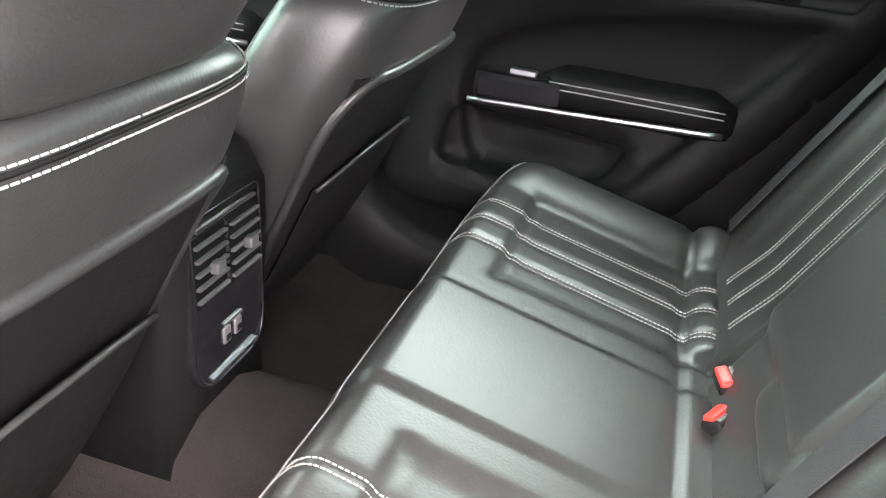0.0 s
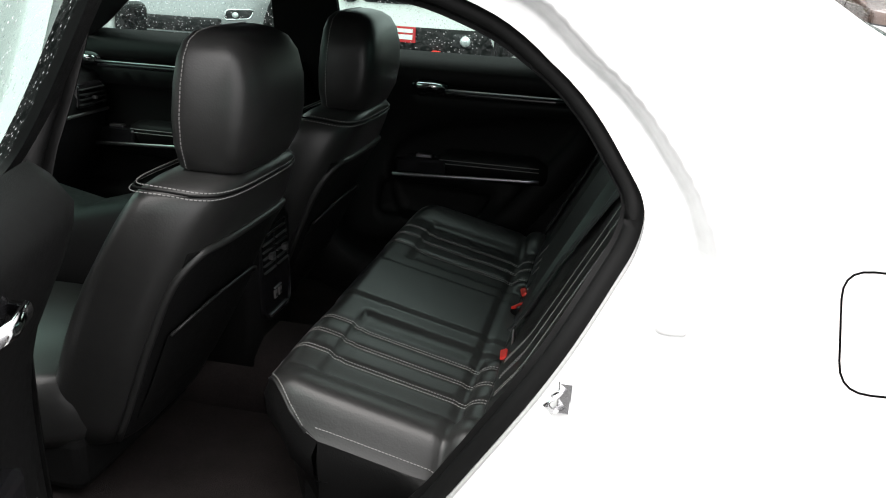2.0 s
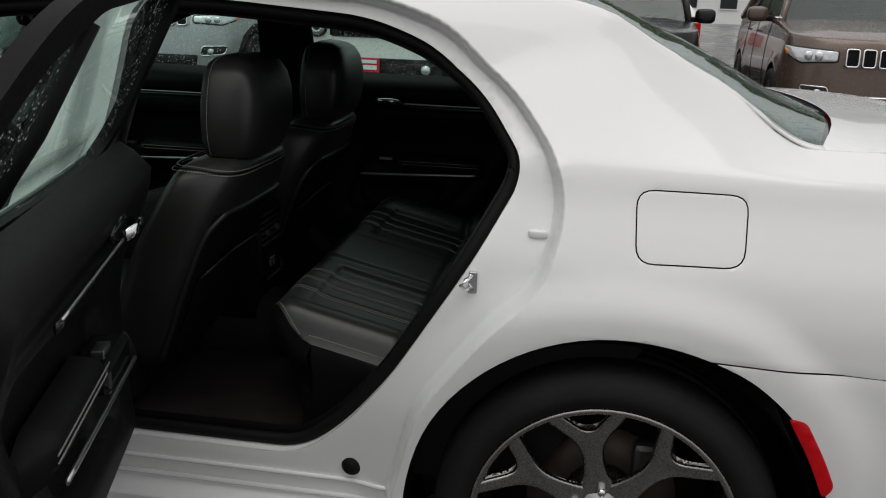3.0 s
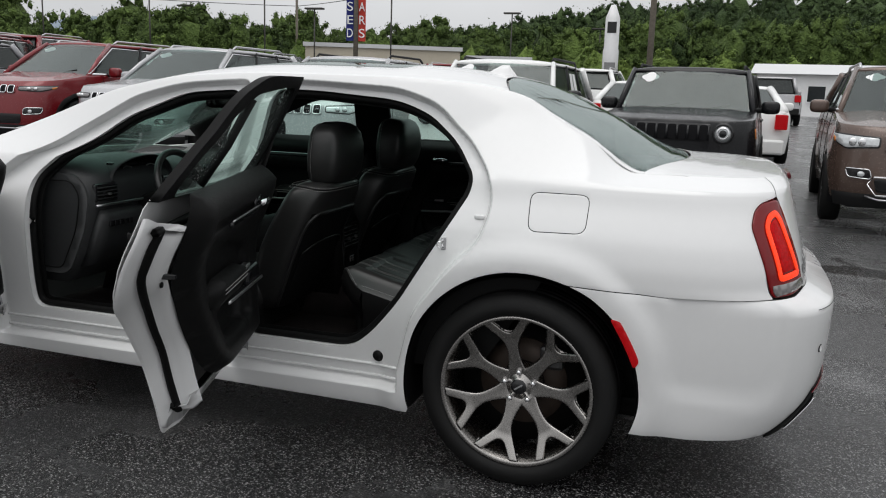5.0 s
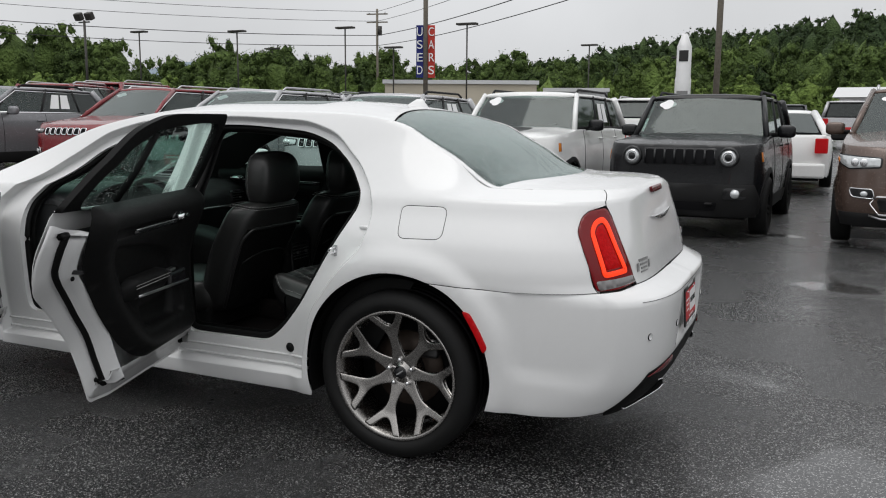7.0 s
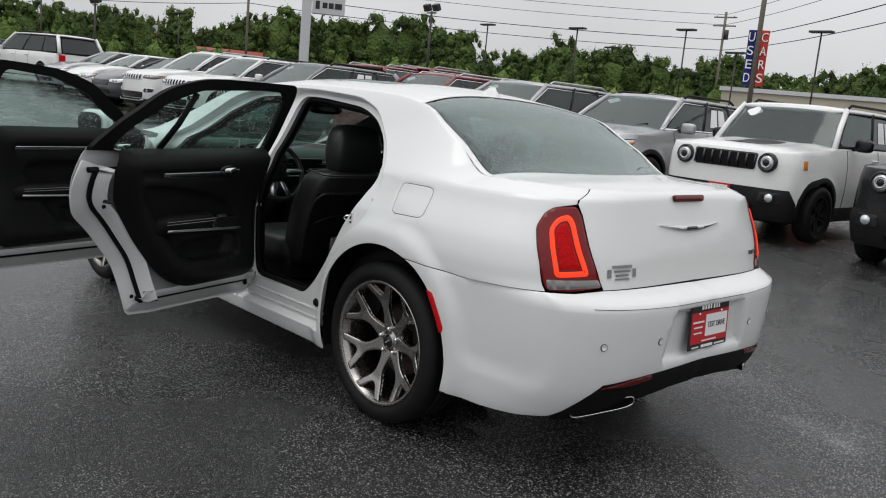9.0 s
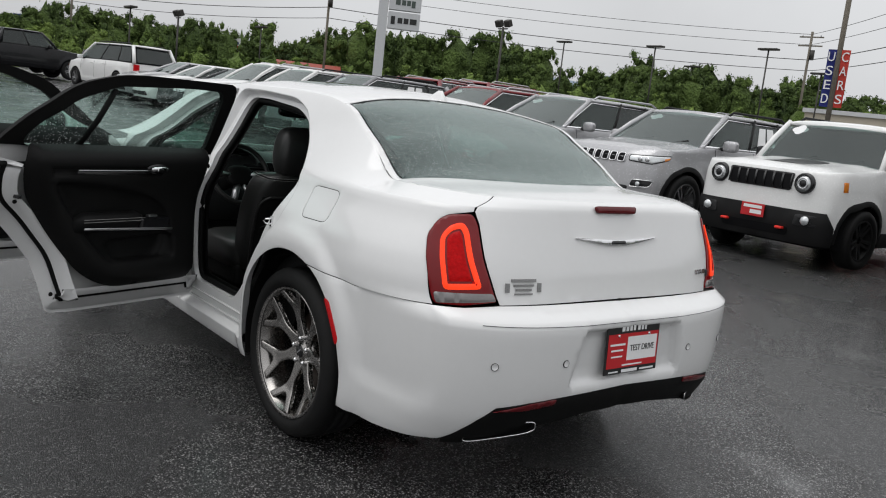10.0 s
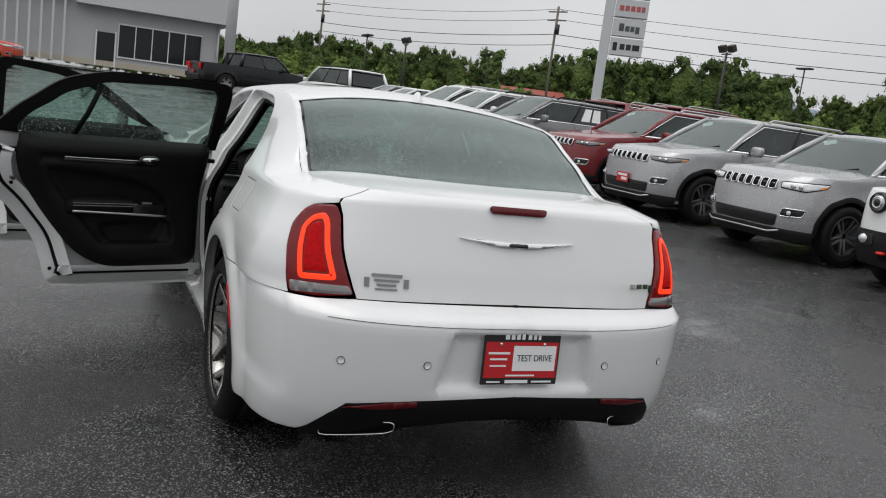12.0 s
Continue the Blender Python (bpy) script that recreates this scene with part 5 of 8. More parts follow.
backrest = height_part("backrest", -0.05, 0.63, -0.80, 0.80, back_z, 60, 170, LEATHER, bench, "leather rear backrest with a centre armrest", LEAN_BACK)
back_seams = []
for c in (-SEAT_C, SEAT_C):
    for q in PLEATS:
        for o in (-0.0055, 0.0055):
            back_seams.append([tuple(LEAN_BACK @ Vector((x, c + q + o, float(back_z(np.array(x), np.array(c + q + o))) + 0.001))) for x in np.linspace(0.0, 0.60, 40)])
v, f = dashes(back_seams, 0.0065, 0.0045, 0.0010)
surface("back_stitching", v, f, THREAD, bench, smooth=False)


for s in (-1, 1):
    h = pillow("rear_headrest", (-0.13, s * SEAT_C, 1.20), (0.10, 0.25, 0.17), LEATHER, bench, "black leather rear headrest", 3.2, -20)


def loft(name, sections, mat, parent, label=""):
    """Closed rings of equal length with capped ends."""
    v, f = strip(sections)
    n = len(sections[0])
    f += [tuple(range(n))[::-1], tuple(range(len(v) - n, len(v)))]
    return surface(name, v, f, mat, parent, label)


def ring(cx, cy, z, dx, dy, n=3.0, seg=32):
    out = []
    for i in range(seg):
        t = 2 * math.pi * i / seg
        c, s = math.cos(t), math.sin(t)
        a, b = math.copysign(abs(c) ** (2 / n), c), math.copysign(abs(s) ** (2 / n), s)
        out.append((cx + dx * a, cy + dy * b, z))
    return out


# height, front and rear of the section, half widths at its front and rear
SEAT_ROWS = np.array([(0.46, -1.31, -1.13, 0.205, 0.185), (0.55, -1.29, -1.085, 0.225, 0.205), (0.68, -1.24, -1.030, 0.252, 0.228), (0.80, -1.185, -0.978, 0.268, 0.240), (0.90, -1.125, -0.930, 0.275, 0.235), (0.96, -1.09, -0.905, 0.272, 0.215), (0.995, -1.068, -0.893, 0.258, 0.190), (1.012, -1.05, -0.893, 0.236, 0.168), (1.022, -1.03, -0.905, 0.185, 0.130)])


def seat_row(z):
    return [float(np.interp(z, SEAT_ROWS[:, 0], SEAT_ROWS[:, k])) for k in (1, 2, 3, 4)]


def seat_ring(cy, z, grow=0.0, n=4.0, seg=44):
    """One level section of a front seat's back, narrower towards the rear."""
    xf, xr, wf, wr = seat_row(z)
    out = []
    for i in range(seg):
        t = 2 * math.pi * i / seg
        a, b = (math.copysign(abs(w) ** (2 / n), w) for w in (math.cos(t), math.sin(t)))
        w = wf + (wr - wf) * (a + 1) / 2 + grow
        out.append(((xf + xr) / 2 + ((xr - xf) / 2 + grow) * a, cy + w * b, z))
    return out


for cy in (-0.38, 0.38):
    seat = part("front_seat", box(bmesh.new(), (-1.66, cy - 0.22, 0.36), (-1.20, cy + 0.22, 0.48)), VINYL, sedan, "black leather front seat", False, 0.02)
    loft("seat_cushion", [ring(-1.43, cy, z, 0.27 * k, 0.255 * k, 4) for z, k in ((0.46, 0.94), (0.50, 1.0), (0.56, 1.0), (0.60, 0.96), (0.615, 0.85))], LEATHER, seat)
    loft("seat_back", [seat_ring(cy, z) for z in (0.46, 0.52, 0.58, 0.64, 0.70, 0.76, 0.82, 0.87, 0.91, 0.945, 0.97, 0.99, 1.004, 1.014, 1.022)], LEATHER, seat, "curved leather seat back with shoulder seam")

    def on_shell(z, b, lift):
        xf, xr, wf, wr = seat_row(z)
        a = (1 - abs(b) ** 4.0) ** 0.25
        return ((xf + xr) / 2 + (xr - xf) / 2 * a + lift, cy + (wf + (wr - wf) * (a + 1) / 2) * b, z)
    # dark back panel with a rolled leather edge, and the slack map pocket low on it
    v, f = strip([[on_shell(z, b, 0.003) for b in np.linspace(-0.90, 0.90, 25)] for z in np.linspace(0.47, 0.895, 14)], False)
    surface("back_panel", v, f, SEAT_SHELL, seat, "black back panel", solid=0.004)
    roll = [on_shell(z, -0.91, 0.003) for z in np.linspace(0.47, 0.83, 14)] + [on_shell(0.83 + 0.065 * math.sin(t), -0.91 + 0.20 * (1 - math.cos(t)), 0.003) for t in np.linspace(0.2, math.pi / 2, 7)]
    roll += [on_shell(0.895, b, 0.003) for b in np.linspace(-0.66, 0.66, 15)] + [on_shell(0.83 + 0.065 * math.sin(t), 0.91 - 0.20 * (1 - math.cos(t)), 0.003) for t in np.linspace(math.pi / 2, 0.2, 7)] + [on_shell(z, 0.91, 0.003) for z in np.linspace(0.83, 0.47, 14)]
    part("panel_edge", tube(roll, 0.008, 8), LEATHER, seat, "rolled leather edge of the back panel")
    v, f = strip([[on_shell(z - 0.09 * abs(b) ** 3, b, 0.006 + d * (1 - b * b)) for b in np.linspace(-0.80, 0.80, 17)] for z, d in ((0.56, 0.002), (0.63, 0.010), (0.70, 0.014), (0.765, 0.012))], False)
    surface("map_pocket", v, f, SEAT_SHELL, seat, "slack map pocket", solid=0.004)
    part("pocket_hem", tube([on_shell(0.767 - 0.09 * abs(b) ** 3, b, 0.009 + 0.012 * (1 - b * b)) for b in np.linspace(-0.80, 0.80, 17)], 0.0035, 6), LEATHER, seat)
    rows = [[(q[0], q[1], q[2] + 0.018 * smoothstep(-0.90, -1.03, q[0])) for q in seat_ring(cy, z, 0.0015)] for z in (0.990, 1.001)]
    part("shoulder_seam", tube([(q[0], q[1], q[2] + 0.018 * smoothstep(-0.90, -1.03, q[0])) for q in seat_ring(cy, 0.9955, -0.001)], 0.0022, 5, True), RUBBER, seat)
    v, f = dashes([r + r[:1] for r in rows], 0.0075, 0.005, 0.0011)
    surface("stitching", v, f, THREAD, seat, smooth=False)
    levels = ((1.012, -0.962, 0.050, 0.105), (1.028, -0.958, 0.068, 0.134), (1.07, -0.950, 0.080, 0.152), (1.12, -0.946, 0.084, 0.158), (1.18, -0.944, 0.082, 0.154), (1.225, -0.946, 0.074, 0.143), (1.252, -0.950, 0.062, 0.126), (1.266, -0.954, 0.045, 0.102), (1.273, -0.957, 0.022, 0.07))
    loft("headrest", [ring(cx, cy, z, dx, dy, 4.6, 40) for z, cx, dx, dy in levels], LEATHER, seat, "black leather headrest with a stitched side seam")
    side = [(cx - 0.55 * dx, dy * (1 - 0.55 ** 4.6) ** (1 / 4.6) + 0.001, z + 0.001) for z, cx, dx, dy in levels]
    v, f = dashes([[(x, cy - y, z) for x, y, z in side] + [(x, cy + y, z) for x, y, z in side[::-1]]], 0.0075, 0.005, 0.0010)
    surface("headrest_stitching", v, f, THREAD, seat, smooth=False)
    for o in (-0.05, 0.05):
        part("headrest_post", tube([(-0.965, cy + o, 1.00), (-0.955, cy + o, 1.06)], 0.006), CHROME, seat)
# carpet, tunnel, console, shelf, headliner
box_part("cabin_floor", (-2.45, -0.74, 0.30), (-0.45, 0.74, 0.335), CARPET, sedan, "dark grey carpet")
loft("tunnel", [[(x, y, z) for y, z in ((-0.16, 0.33), (-0.11, 0.46), (-0.05, 0.49), (0.05, 0.49), (0.11, 0.46), (0.16, 0.33))] for x in (-2.4, -1.5, -0.86)], CARPET, sedan, "carpeted floor tunnel")
console = loft("centre_console", [[(x, y, z) for y, z in ((-0.12, 0.335), (-0.118, 0.70), (-0.11, h - 0.02), (-0.08, h), (0.08, h), (0.11, h - 0.02), (0.118, 0.70), (0.12, 0.335))] for x, h in ((-2.1, 0.82), (-1.75, 0.80), (-1.55, 0.76), (-1.35, 0.82), (-1.12, 0.845), (-1.075, 0.825), (-1.050, 0.785))], VINYL, sedan, "black centre console with rear air vents")
GREY_TRIM = material("dark_grey_satin_plastic", (0.07, 0.07, 0.07), 0.45, vary=0.08)
VENT = Matrix.Translation((-1.042, 0.008, 0.640)) @ Matrix.Rotation(radians(-4), 4, "Y")
vent_line = rounded([(-0.086, -0.108, 0.050), (0.086, -0.108, 0.050), (0.086, 0.130, 0.018), (-0.086, 0.130, 0.018)], 0.03, 5)
vent = loft("vent_panel", [[tuple(VENT @ Vector((x, y, z))) for y, z in shrink(vent_line, by)] for x, by in ((-0.03, 0.0), (-0.006, 0.0), (-0.001, 0.003), (0.0, 0.008))], GLOSSY_BLACK, sedan, "gloss black rear vent panel")
part("panel_rim", tube([tuple(VENT @ Vector((0.001, y, z))) for y, z in shrink(vent_line, 0.004)], 0.0022, 6, True), GLOSSY_BLACK, vent)
# near-black plates paint the shade inside the vents and port slots
OPENING_BLACK = material("opening_shade", (0.004, 0.004, 0.004), 0.7, vary=0.1, spec=0.1)
for s in (-1, 1):
    box_part("opening_shade", (-0.004, s * 0.041 - 0.036, 0.012), (0.0015, s * 0.041 + 0.036, 0.104), OPENING_BLACK, vent, bevel=0.001, m=VENT)
    for k in range(5):
        box_part("vent_slat", (-0.001, s * 0.041 - 0.035, 0.020 + k * 0.0175), (0.007, s * 0.041 + 0.035, 0.0245 + k * 0.0175), GREY_TRIM, vent, bevel=0.0015, m=VENT)
    box_part("vent_slider", (0.004, s * 0.041 - 0.010, 0.050), (0.018, s * 0.041 + 0.010, 0.066), GREY_TRIM, vent, bevel=0.004, m=VENT)
    port = box_part("usb_port", (-0.004, s * 0.014 - 0.009, -0.062), (0.003, s * 0.014 + 0.009, -0.040), SMOKE_LENS, vent, bevel=0.002, m=VENT)
    box_part("port_slot", (0.002, s * 0.014 - 0.005, -0.058), (0.004, s * 0.014 + 0.005, -0.050), OPENING_BLACK, port, m=VENT)
box_part("chrome_line", (0.0, -0.020, -0.036), (0.003, 0.024, -0.0335), SATIN_METAL, vent, m=VENT)
box_part("chrome_line", (0.0, -0.055, -0.098), (0.004, 0.060, -0.093), SATIN_METAL, vent, m=VENT)
box_part("chrome_line", (0.0, -0.070, 0.109), (0.004, 0.070, 0.113), SATIN_METAL, vent, m=VENT)
sill_line = [(-1.235, 1.08), (-1.20, 0.88), (-1.175, 0.74), (-1.150, 0.64), (-1.122, 0.566), (-1.093, 0.511), (-1.047, 0.472), (-0.983, 0.446), (-0.90, 0.436), (-0.65, 0.434), (-0.40, 0.434)]
v, f = strip([[(x + 0.01, 0.815, z + 0.045) for x, z in sill_line], [(x, 0.735, z + 0.004) for x, z in sill_line], [(x, 0.700, z) for x, z in sill_line], [(x - 0.02, 0.680, z - 0.02) for x, z in sill_line], [(x - 0.06, 0.674, z - 0.05) for x, z in sill_line], [(x - 0.10, 0.670, z - 0.115) for x, z in sill_line]], False)
surface("sill_trim", v, f, SEAT_SHELL, sedan, "black moulded trim round the closed door's opening")
box_part("parcel_shelf", (-0.20, -0.68, 1.10), (0.42, 0.68, 1.13), VINYL, sedan, "black parcel shelf", 0.01)
box_part("boot_bulkhead", (-0.12, -0.72, 0.30), (-0.08, 0.72, 1.10), VINYL, sedan)
liner = edge(-1.74, -0.10, -1, 20, -0.03) + edge(-0.10, -1.74, 1, 20, -0.03)
top_panel("headliner", liner, material("charcoal_headliner", (0.05, 0.05, 0.052), 0.95, vary=0.1, grain=0.5, grain_scale=900, spec=0.1), lift=-0.045, label="dark woven headliner")
# dashboard, wheel, screen, mirror
dash_p = [(-2.42, 0.98), (-2.25, 1.035), (-2.08, 1.03), (-1.98, 0.99), (-1.95, 0.92), (-1.97, 0.82), (-2.02, 0.66), (-2.10, 0.52), (-2.42, 0.52)]
loft("dashboard", [[(x, y, z + (0.03 if abs(y + 0.37) < 0.2 and x > -2.3 and z > 0.9 else 0)) for x, z in dash_p] for y in (-0.74, -0.56, -0.5, -0.37, -0.24, -0.18, 0.0, 0.3, 0.74)], DASH_LIT, sedan, "black moulded dashboard")
box_part("centre_screen", (-1.965, -0.14, 0.82), (-1.945, 0.14, 0.99), GLOSSY_BLACK, sedan, "gloss black centre display", 0.01)
for y in (-0.64, -0.17, 0.17, 0.64):
    vent = box_part("dash_vent", (-1.975, y - 0.075, 0.885), (-1.945, y + 0.075, 0.968), GLOSSY_BLACK, sedan, "", 0.012)
    for k in range(4):
        box_part("vent_slat", (-1.950, y - 0.066, 0.900 + 0.016 * k), (-1.934, y + 0.066, 0.904 + 0.016 * k), DASH_LIT, vent, "", 0.001)
    box_part("vent_tab", (-1.940, y - 0.008, 0.915), (-1.926, y + 0.008, 0.925), SATIN_METAL, vent, "", 0.002)
# hood over the instruments, the dials below it, trim strip, knee panel and its switches
hood_loops = []
for x, k in ((-2.20, 0.85), (-2.05, 1.0), (-1.935, 1.0), (-1.915, 0.985), (-1.92, 0.95), (-2.02, 0.92)):
    hood_loops.append([(x - 0.04 * abs(math.cos(t)), -0.37 + 0.225 * k * math.cos(t), 0.975 + 0.105 * k * math.sin(t)) for t in np.linspace(0, math.pi, 22)])
v, f = strip(hood_loops, False)
surface("instrument_hood", v, f, DASH_LIT, sedan, "arched hood over the instruments")
cluster = box_part("instrument_panel", (-2.03, -0.55, 0.87), (-1.985, -0.19, 1.05), GLOSSY_BLACK, sedan, "dark instrument panel with two dials", 0.012)
for y in (-0.455, -0.285):
    part("dial_ring", tube([(-1.982, y + 0.062 * math.cos(t), 0.965 + 0.062 * math.sin(t)) for t in np.linspace(0, 2 * math.pi, 28, endpoint=False)], 0.003, 6, True), SATIN_METAL, cluster)
    for k in range(11):
        t = radians(220 - 26 * k)
        box_part("dial_mark", (-0.001, -0.0015, 0.046), (0.001, 0.0015, 0.056), SMOKE_LENS, cluster, m=Matrix.Translation((-1.984, y, 0.965)) @ Matrix.Rotation(t - math.pi / 2, 4, "X"))
box_part("trip_display", (-1.986, -0.387, 0.945), (-1.983, -0.353, 0.985), SMOKE_LENS, cluster)
part("dash_trim_line", tube([(-1.941, y, 0.872) for y in np.linspace(-0.72, 0.72, 20)], 0.006, 8), SATIN_METAL, sedan, "thin satin trim line along the dashboard")
knee = [(-1.945, 0.85), (-1.925, 0.80), (-1.95, 0.70), (-2.0, 0.60), (-2.06, 0.58)]
loft("knee_panel", [[(x, y, z) for x, z in knee] for y in np.linspace(-0.70, -0.16, 10)], DASH_LIT, sedan, "moulded panel under the steering column")
for k in range(5):
    box_part("dash_switch", (-1.945, -0.66 + 0.032 * k, 0.775), (-1.918, -0.636 + 0.032 * k, 0.80), GLOSSY_BLACK, sedan, "", 0.003)
# rounded end cap of the dashboard beside the hinge pillar
cap_line = rounded([(-2.40, 0.56), (-2.08, 0.56), (-1.985, 0.76), (-1.955, 0.93), (-2.02, 1.015), (-2.40, 1.0)], 0.05, 5)
v, f = fill(cap_line, [], 0.04)
end_cap = surface("dash_end_cap", np.stack([v[:, 0], np.full(len(v), -0.752), v[:, 1]], -1), f, DASH_LIT, sedan, "black end cap of the dashboard", bevel=0.006, solid=0.016)
part("end_cap_groove", tube([(x, -0.769, z) for x, z in shrink(cap_line, 0.03)], 0.003, 6, True), RUBBER, end_cap)
sw = Matrix.Translation((-1.72, -0.37, 0.93)) @ Matrix.Rotation(radians(-25), 4, "Y")
wh = part("steering_wheel", tube([tuple(sw @ Vector((0, 0.185 * math.cos(t), 0.185 * math.sin(t)))) for t in np.linspace(0, 2 * math.pi, 40, endpoint=False)], 0.016, 10, True), LEATHER, sedan, "black leather steering wheel")
pillow("wheel_boss", tuple(sw @ Vector((-0.01, 0, -0.01))), (0.05, 0.17, 0.13), VINYL, wh, "", 3, -25)
for a in (0, 180, 250, 290):
    t = radians(a)
    part("wheel_spoke", tube([tuple(sw @ Vector((-0.01, 0.06 * math.cos(t), 0.06 * math.sin(t)))), tuple(sw @ Vector((0, 0.18 * math.cos(t), 0.18 * math.sin(t))))], 0.014, 8, False, 1.6), SATIN_METAL, wh)
part("steering_column", tube([tuple(sw @ Vector((-0.02, 0, 0))), (-2.0, -0.37, 0.82)], 0.045), VINYL, sedan)
pillow("rear_view_mirror", (-1.76, 0.0, 1.335), (0.04, 0.25, 0.075), GLOSSY_BLACK, sedan, "interior rear-view mirror", 4)
# belts and buckles
for x, y, z, tip in ((-0.418, 0.140, 0.612, 12), (-0.425, 0.066, 0.600, -28), (-0.418, -0.228, 0.606, 6)):
    m = Matrix.Translation((x, y, z)) @ Matrix.Rotation(radians(tip), 4, "Z") @ Matrix.Rotation(radians(-24), 4, "Y")
    b = box_part("belt_buckle", (-0.016, -0.024, -0.065), (0.014, 0.024, 0.012), VINYL, sedan, "black belt buckle with a red button", 0.006, m)
    box_part("release_button", (-0.013, -0.021, 0.004), (0.004, 0.021, 0.017), BUTTON_RED, b, "red release button", 0.004, m)
    box_part("tongue_slot", (0.005, -0.019, 0.010), (0.010, 0.019, 0.0135), SMOKE_LENS, b, "", 0.001, m)


def belt(points, width, name="seat_belt"):
    pts = [Vector(p) for p in points]
    verts = []
    for i, p in enumerate(pts):
        d = (pts[min(i + 1, len(pts) - 1)] - pts[max(i - 1, 0)]).normalized()
        side = d.cross(Vector((-0.88, 0, 0.47))).normalized() * width / 2
        verts += [tuple(p + side), tuple(p - side)]
    f = [(2 * i, 2 * i + 1, 2 * i + 3, 2 * i + 2) for i in range(len(pts) - 1)]
    return surface(name, verts, f, WEBBING, sedan, "black woven seat belt", smooth=False, solid=0.002)


WEBBING = material("black_webbing", (0.02, 0.02, 0.021), 0.7, vary=0.2, grain=0.5, grain_scale=600)


def on_back(a, y, lift=0.008):
    return tuple(LEAN_BACK @ Vector((a, y, float(back_z(np.array(a), np.array(y))) + lift)))


belt([on_back(0.62, 0.56), on_back(0.4, 0.58), on_back(0.2, 0.60), on_back(0.02, 0.61)], 0.047)
pillow("armrest_pad", (-0.378, -0.055, 0.690), (0.042, 0.19, 0.075), LEATHER, bench, "padded end of the folded centre armrest", 4.5, 27)
part("belt_tongue", box(bmesh.new(), (-0.416, -0.205, 0.600), (-0.411, -0.180, 0.665)), SATIN_METAL, sedan, "bright metal belt tongue", False, 0.002)
belt([on_back(0.62, -0.26), on_back(0.4, -0.21), on_back(0.2, -0.16), on_back(0.08, -0.165), (-0.424, -0.19, 0.655)], 0.047)
v, f = dashes([[on_back(a, -0.665, 0.001) for a in np.linspace(0.0, 0.5, 30)]], 0.011, 0.007, 0.002)
surface("bolster_stitching", v, f, THREAD, bench, "heavy pale stitching on the side bolster", smooth=False)


# ---- ground: level round the sedan, rising a little towards the far sides of the lot ----
def ground_z(x, y):
    x, y = np.asarray(x, float), np.asarray(y, float)
    share = np.maximum(smoothstep(1, 6, y), smoothstep(5, 12, -x))
    return 0.014 * np.clip(y - 1, 0, 30) + 0.022 * np.clip(-x, 0, 44) * share


gx = np.concatenate([[-3000, -600, -150], np.linspace(-60, 30, 46), [60, 150, 600, 3000]])
gy = np.concatenate([[-3000, -600, -150, -40], np.linspace(-12, 60, 37), [100, 200, 600, 3000]])
GX, GY = np.meshgrid(gx, gy, indexing="ij")
ny = len(gy)
ground = surface("ground", np.stack([GX, GY, ground_z(GX, GY)], -1).reshape(-1, 3), [(i * ny + j, (i + 1) * ny + j, (i + 1) * ny + j + 1, i * ny + j + 1) for i in range(len(gx) - 1) for j in range(ny - 1)], ASPHALT)
tagged(ground, "wet black asphalt lot with pale stone chips", "ground", kind="structure")


# ---- parked vehicles ----
def paint(name, colour, metal=0.35, spec=0.5, coat=0.5):
    return material(name, colour, 0.26, metal=metal, vary=0.04, scale=3, coat=coat, rough_vary=0.05, spec=spec)


P_RED, P_SILVER, P_GREY = paint("deep_red_paint", (0.17, 0.006, 0.010), 0.15), paint("silver_paint", (0.42, 0.42, 0.43), 0.4), paint("mid_grey_paint", (0.22, 0.22, 0.23))
P_BLACK, P_BROWN, P_CREAM = paint("black_paint", (0.006, 0.0063, 0.0075), 0.0, 0.25, 0.25), paint("brown_metallic_paint", (0.105, 0.070, 0.056)), paint("plain_white_paint", (0.75, 0.75, 0.74), 0.0)
P_DARK, P_ORANGE = paint("dark_grey_paint", (0.05, 0.052, 0.056)), paint("orange_red_paint", (0.55, 0.06, 0.025))
CLADDING = material("grey_black_cladding", (0.012, 0.012, 0.0123), 0.6, vary=0.15, spec=0.2)
# black of liners and undersides, also painted shade in cabins, slots and intakes
LINER_SHADE_BLACK = material("black_liner_and_shade", (0.009, 0.009, 0.010), 0.8, vary=0.2, spec=0.1)
SCREEN_GLASS = glass("screen_with_rain", (0.46, 0.55, 0.53), wet=0.16, haze=0.015, drop_scale=60, mirror=(0.64, 0.06, 3.0))
PAPER = material("white_paper", (0.8, 0.8, 0.8), 0.7, vary=0.05)


def sections(stations, seg=28, n=4.5):
    """Rings across a body: stations of (y, half width, bottom, top, crown)."""
    out = []
    for y, w, zb, zt, cr in stations:
        ringp = []
        for i in range(seg):
            t = 2 * math.pi * (i + 0.5) / seg
            c, s = math.cos(t), math.sin(t)
            a, b = math.copysign(abs(c) ** (2 / n), c), math.copysign(abs(s) ** (2 / n), s)
            z = (zb + zt) / 2 + (zt - zb) / 2 * b
            tuck = 1 - 0.06 * max(0, (z - zb) / (zt - zb) - 0.55) - 0.05 * max(0, 0.25 - (z - zb) / (zt - zb)) * 4
            ringp.append((w * a * tuck, y, z + (cr * (1 - a * a) if b > 0.5 else 0)))
        out.append(ringp)
    return out


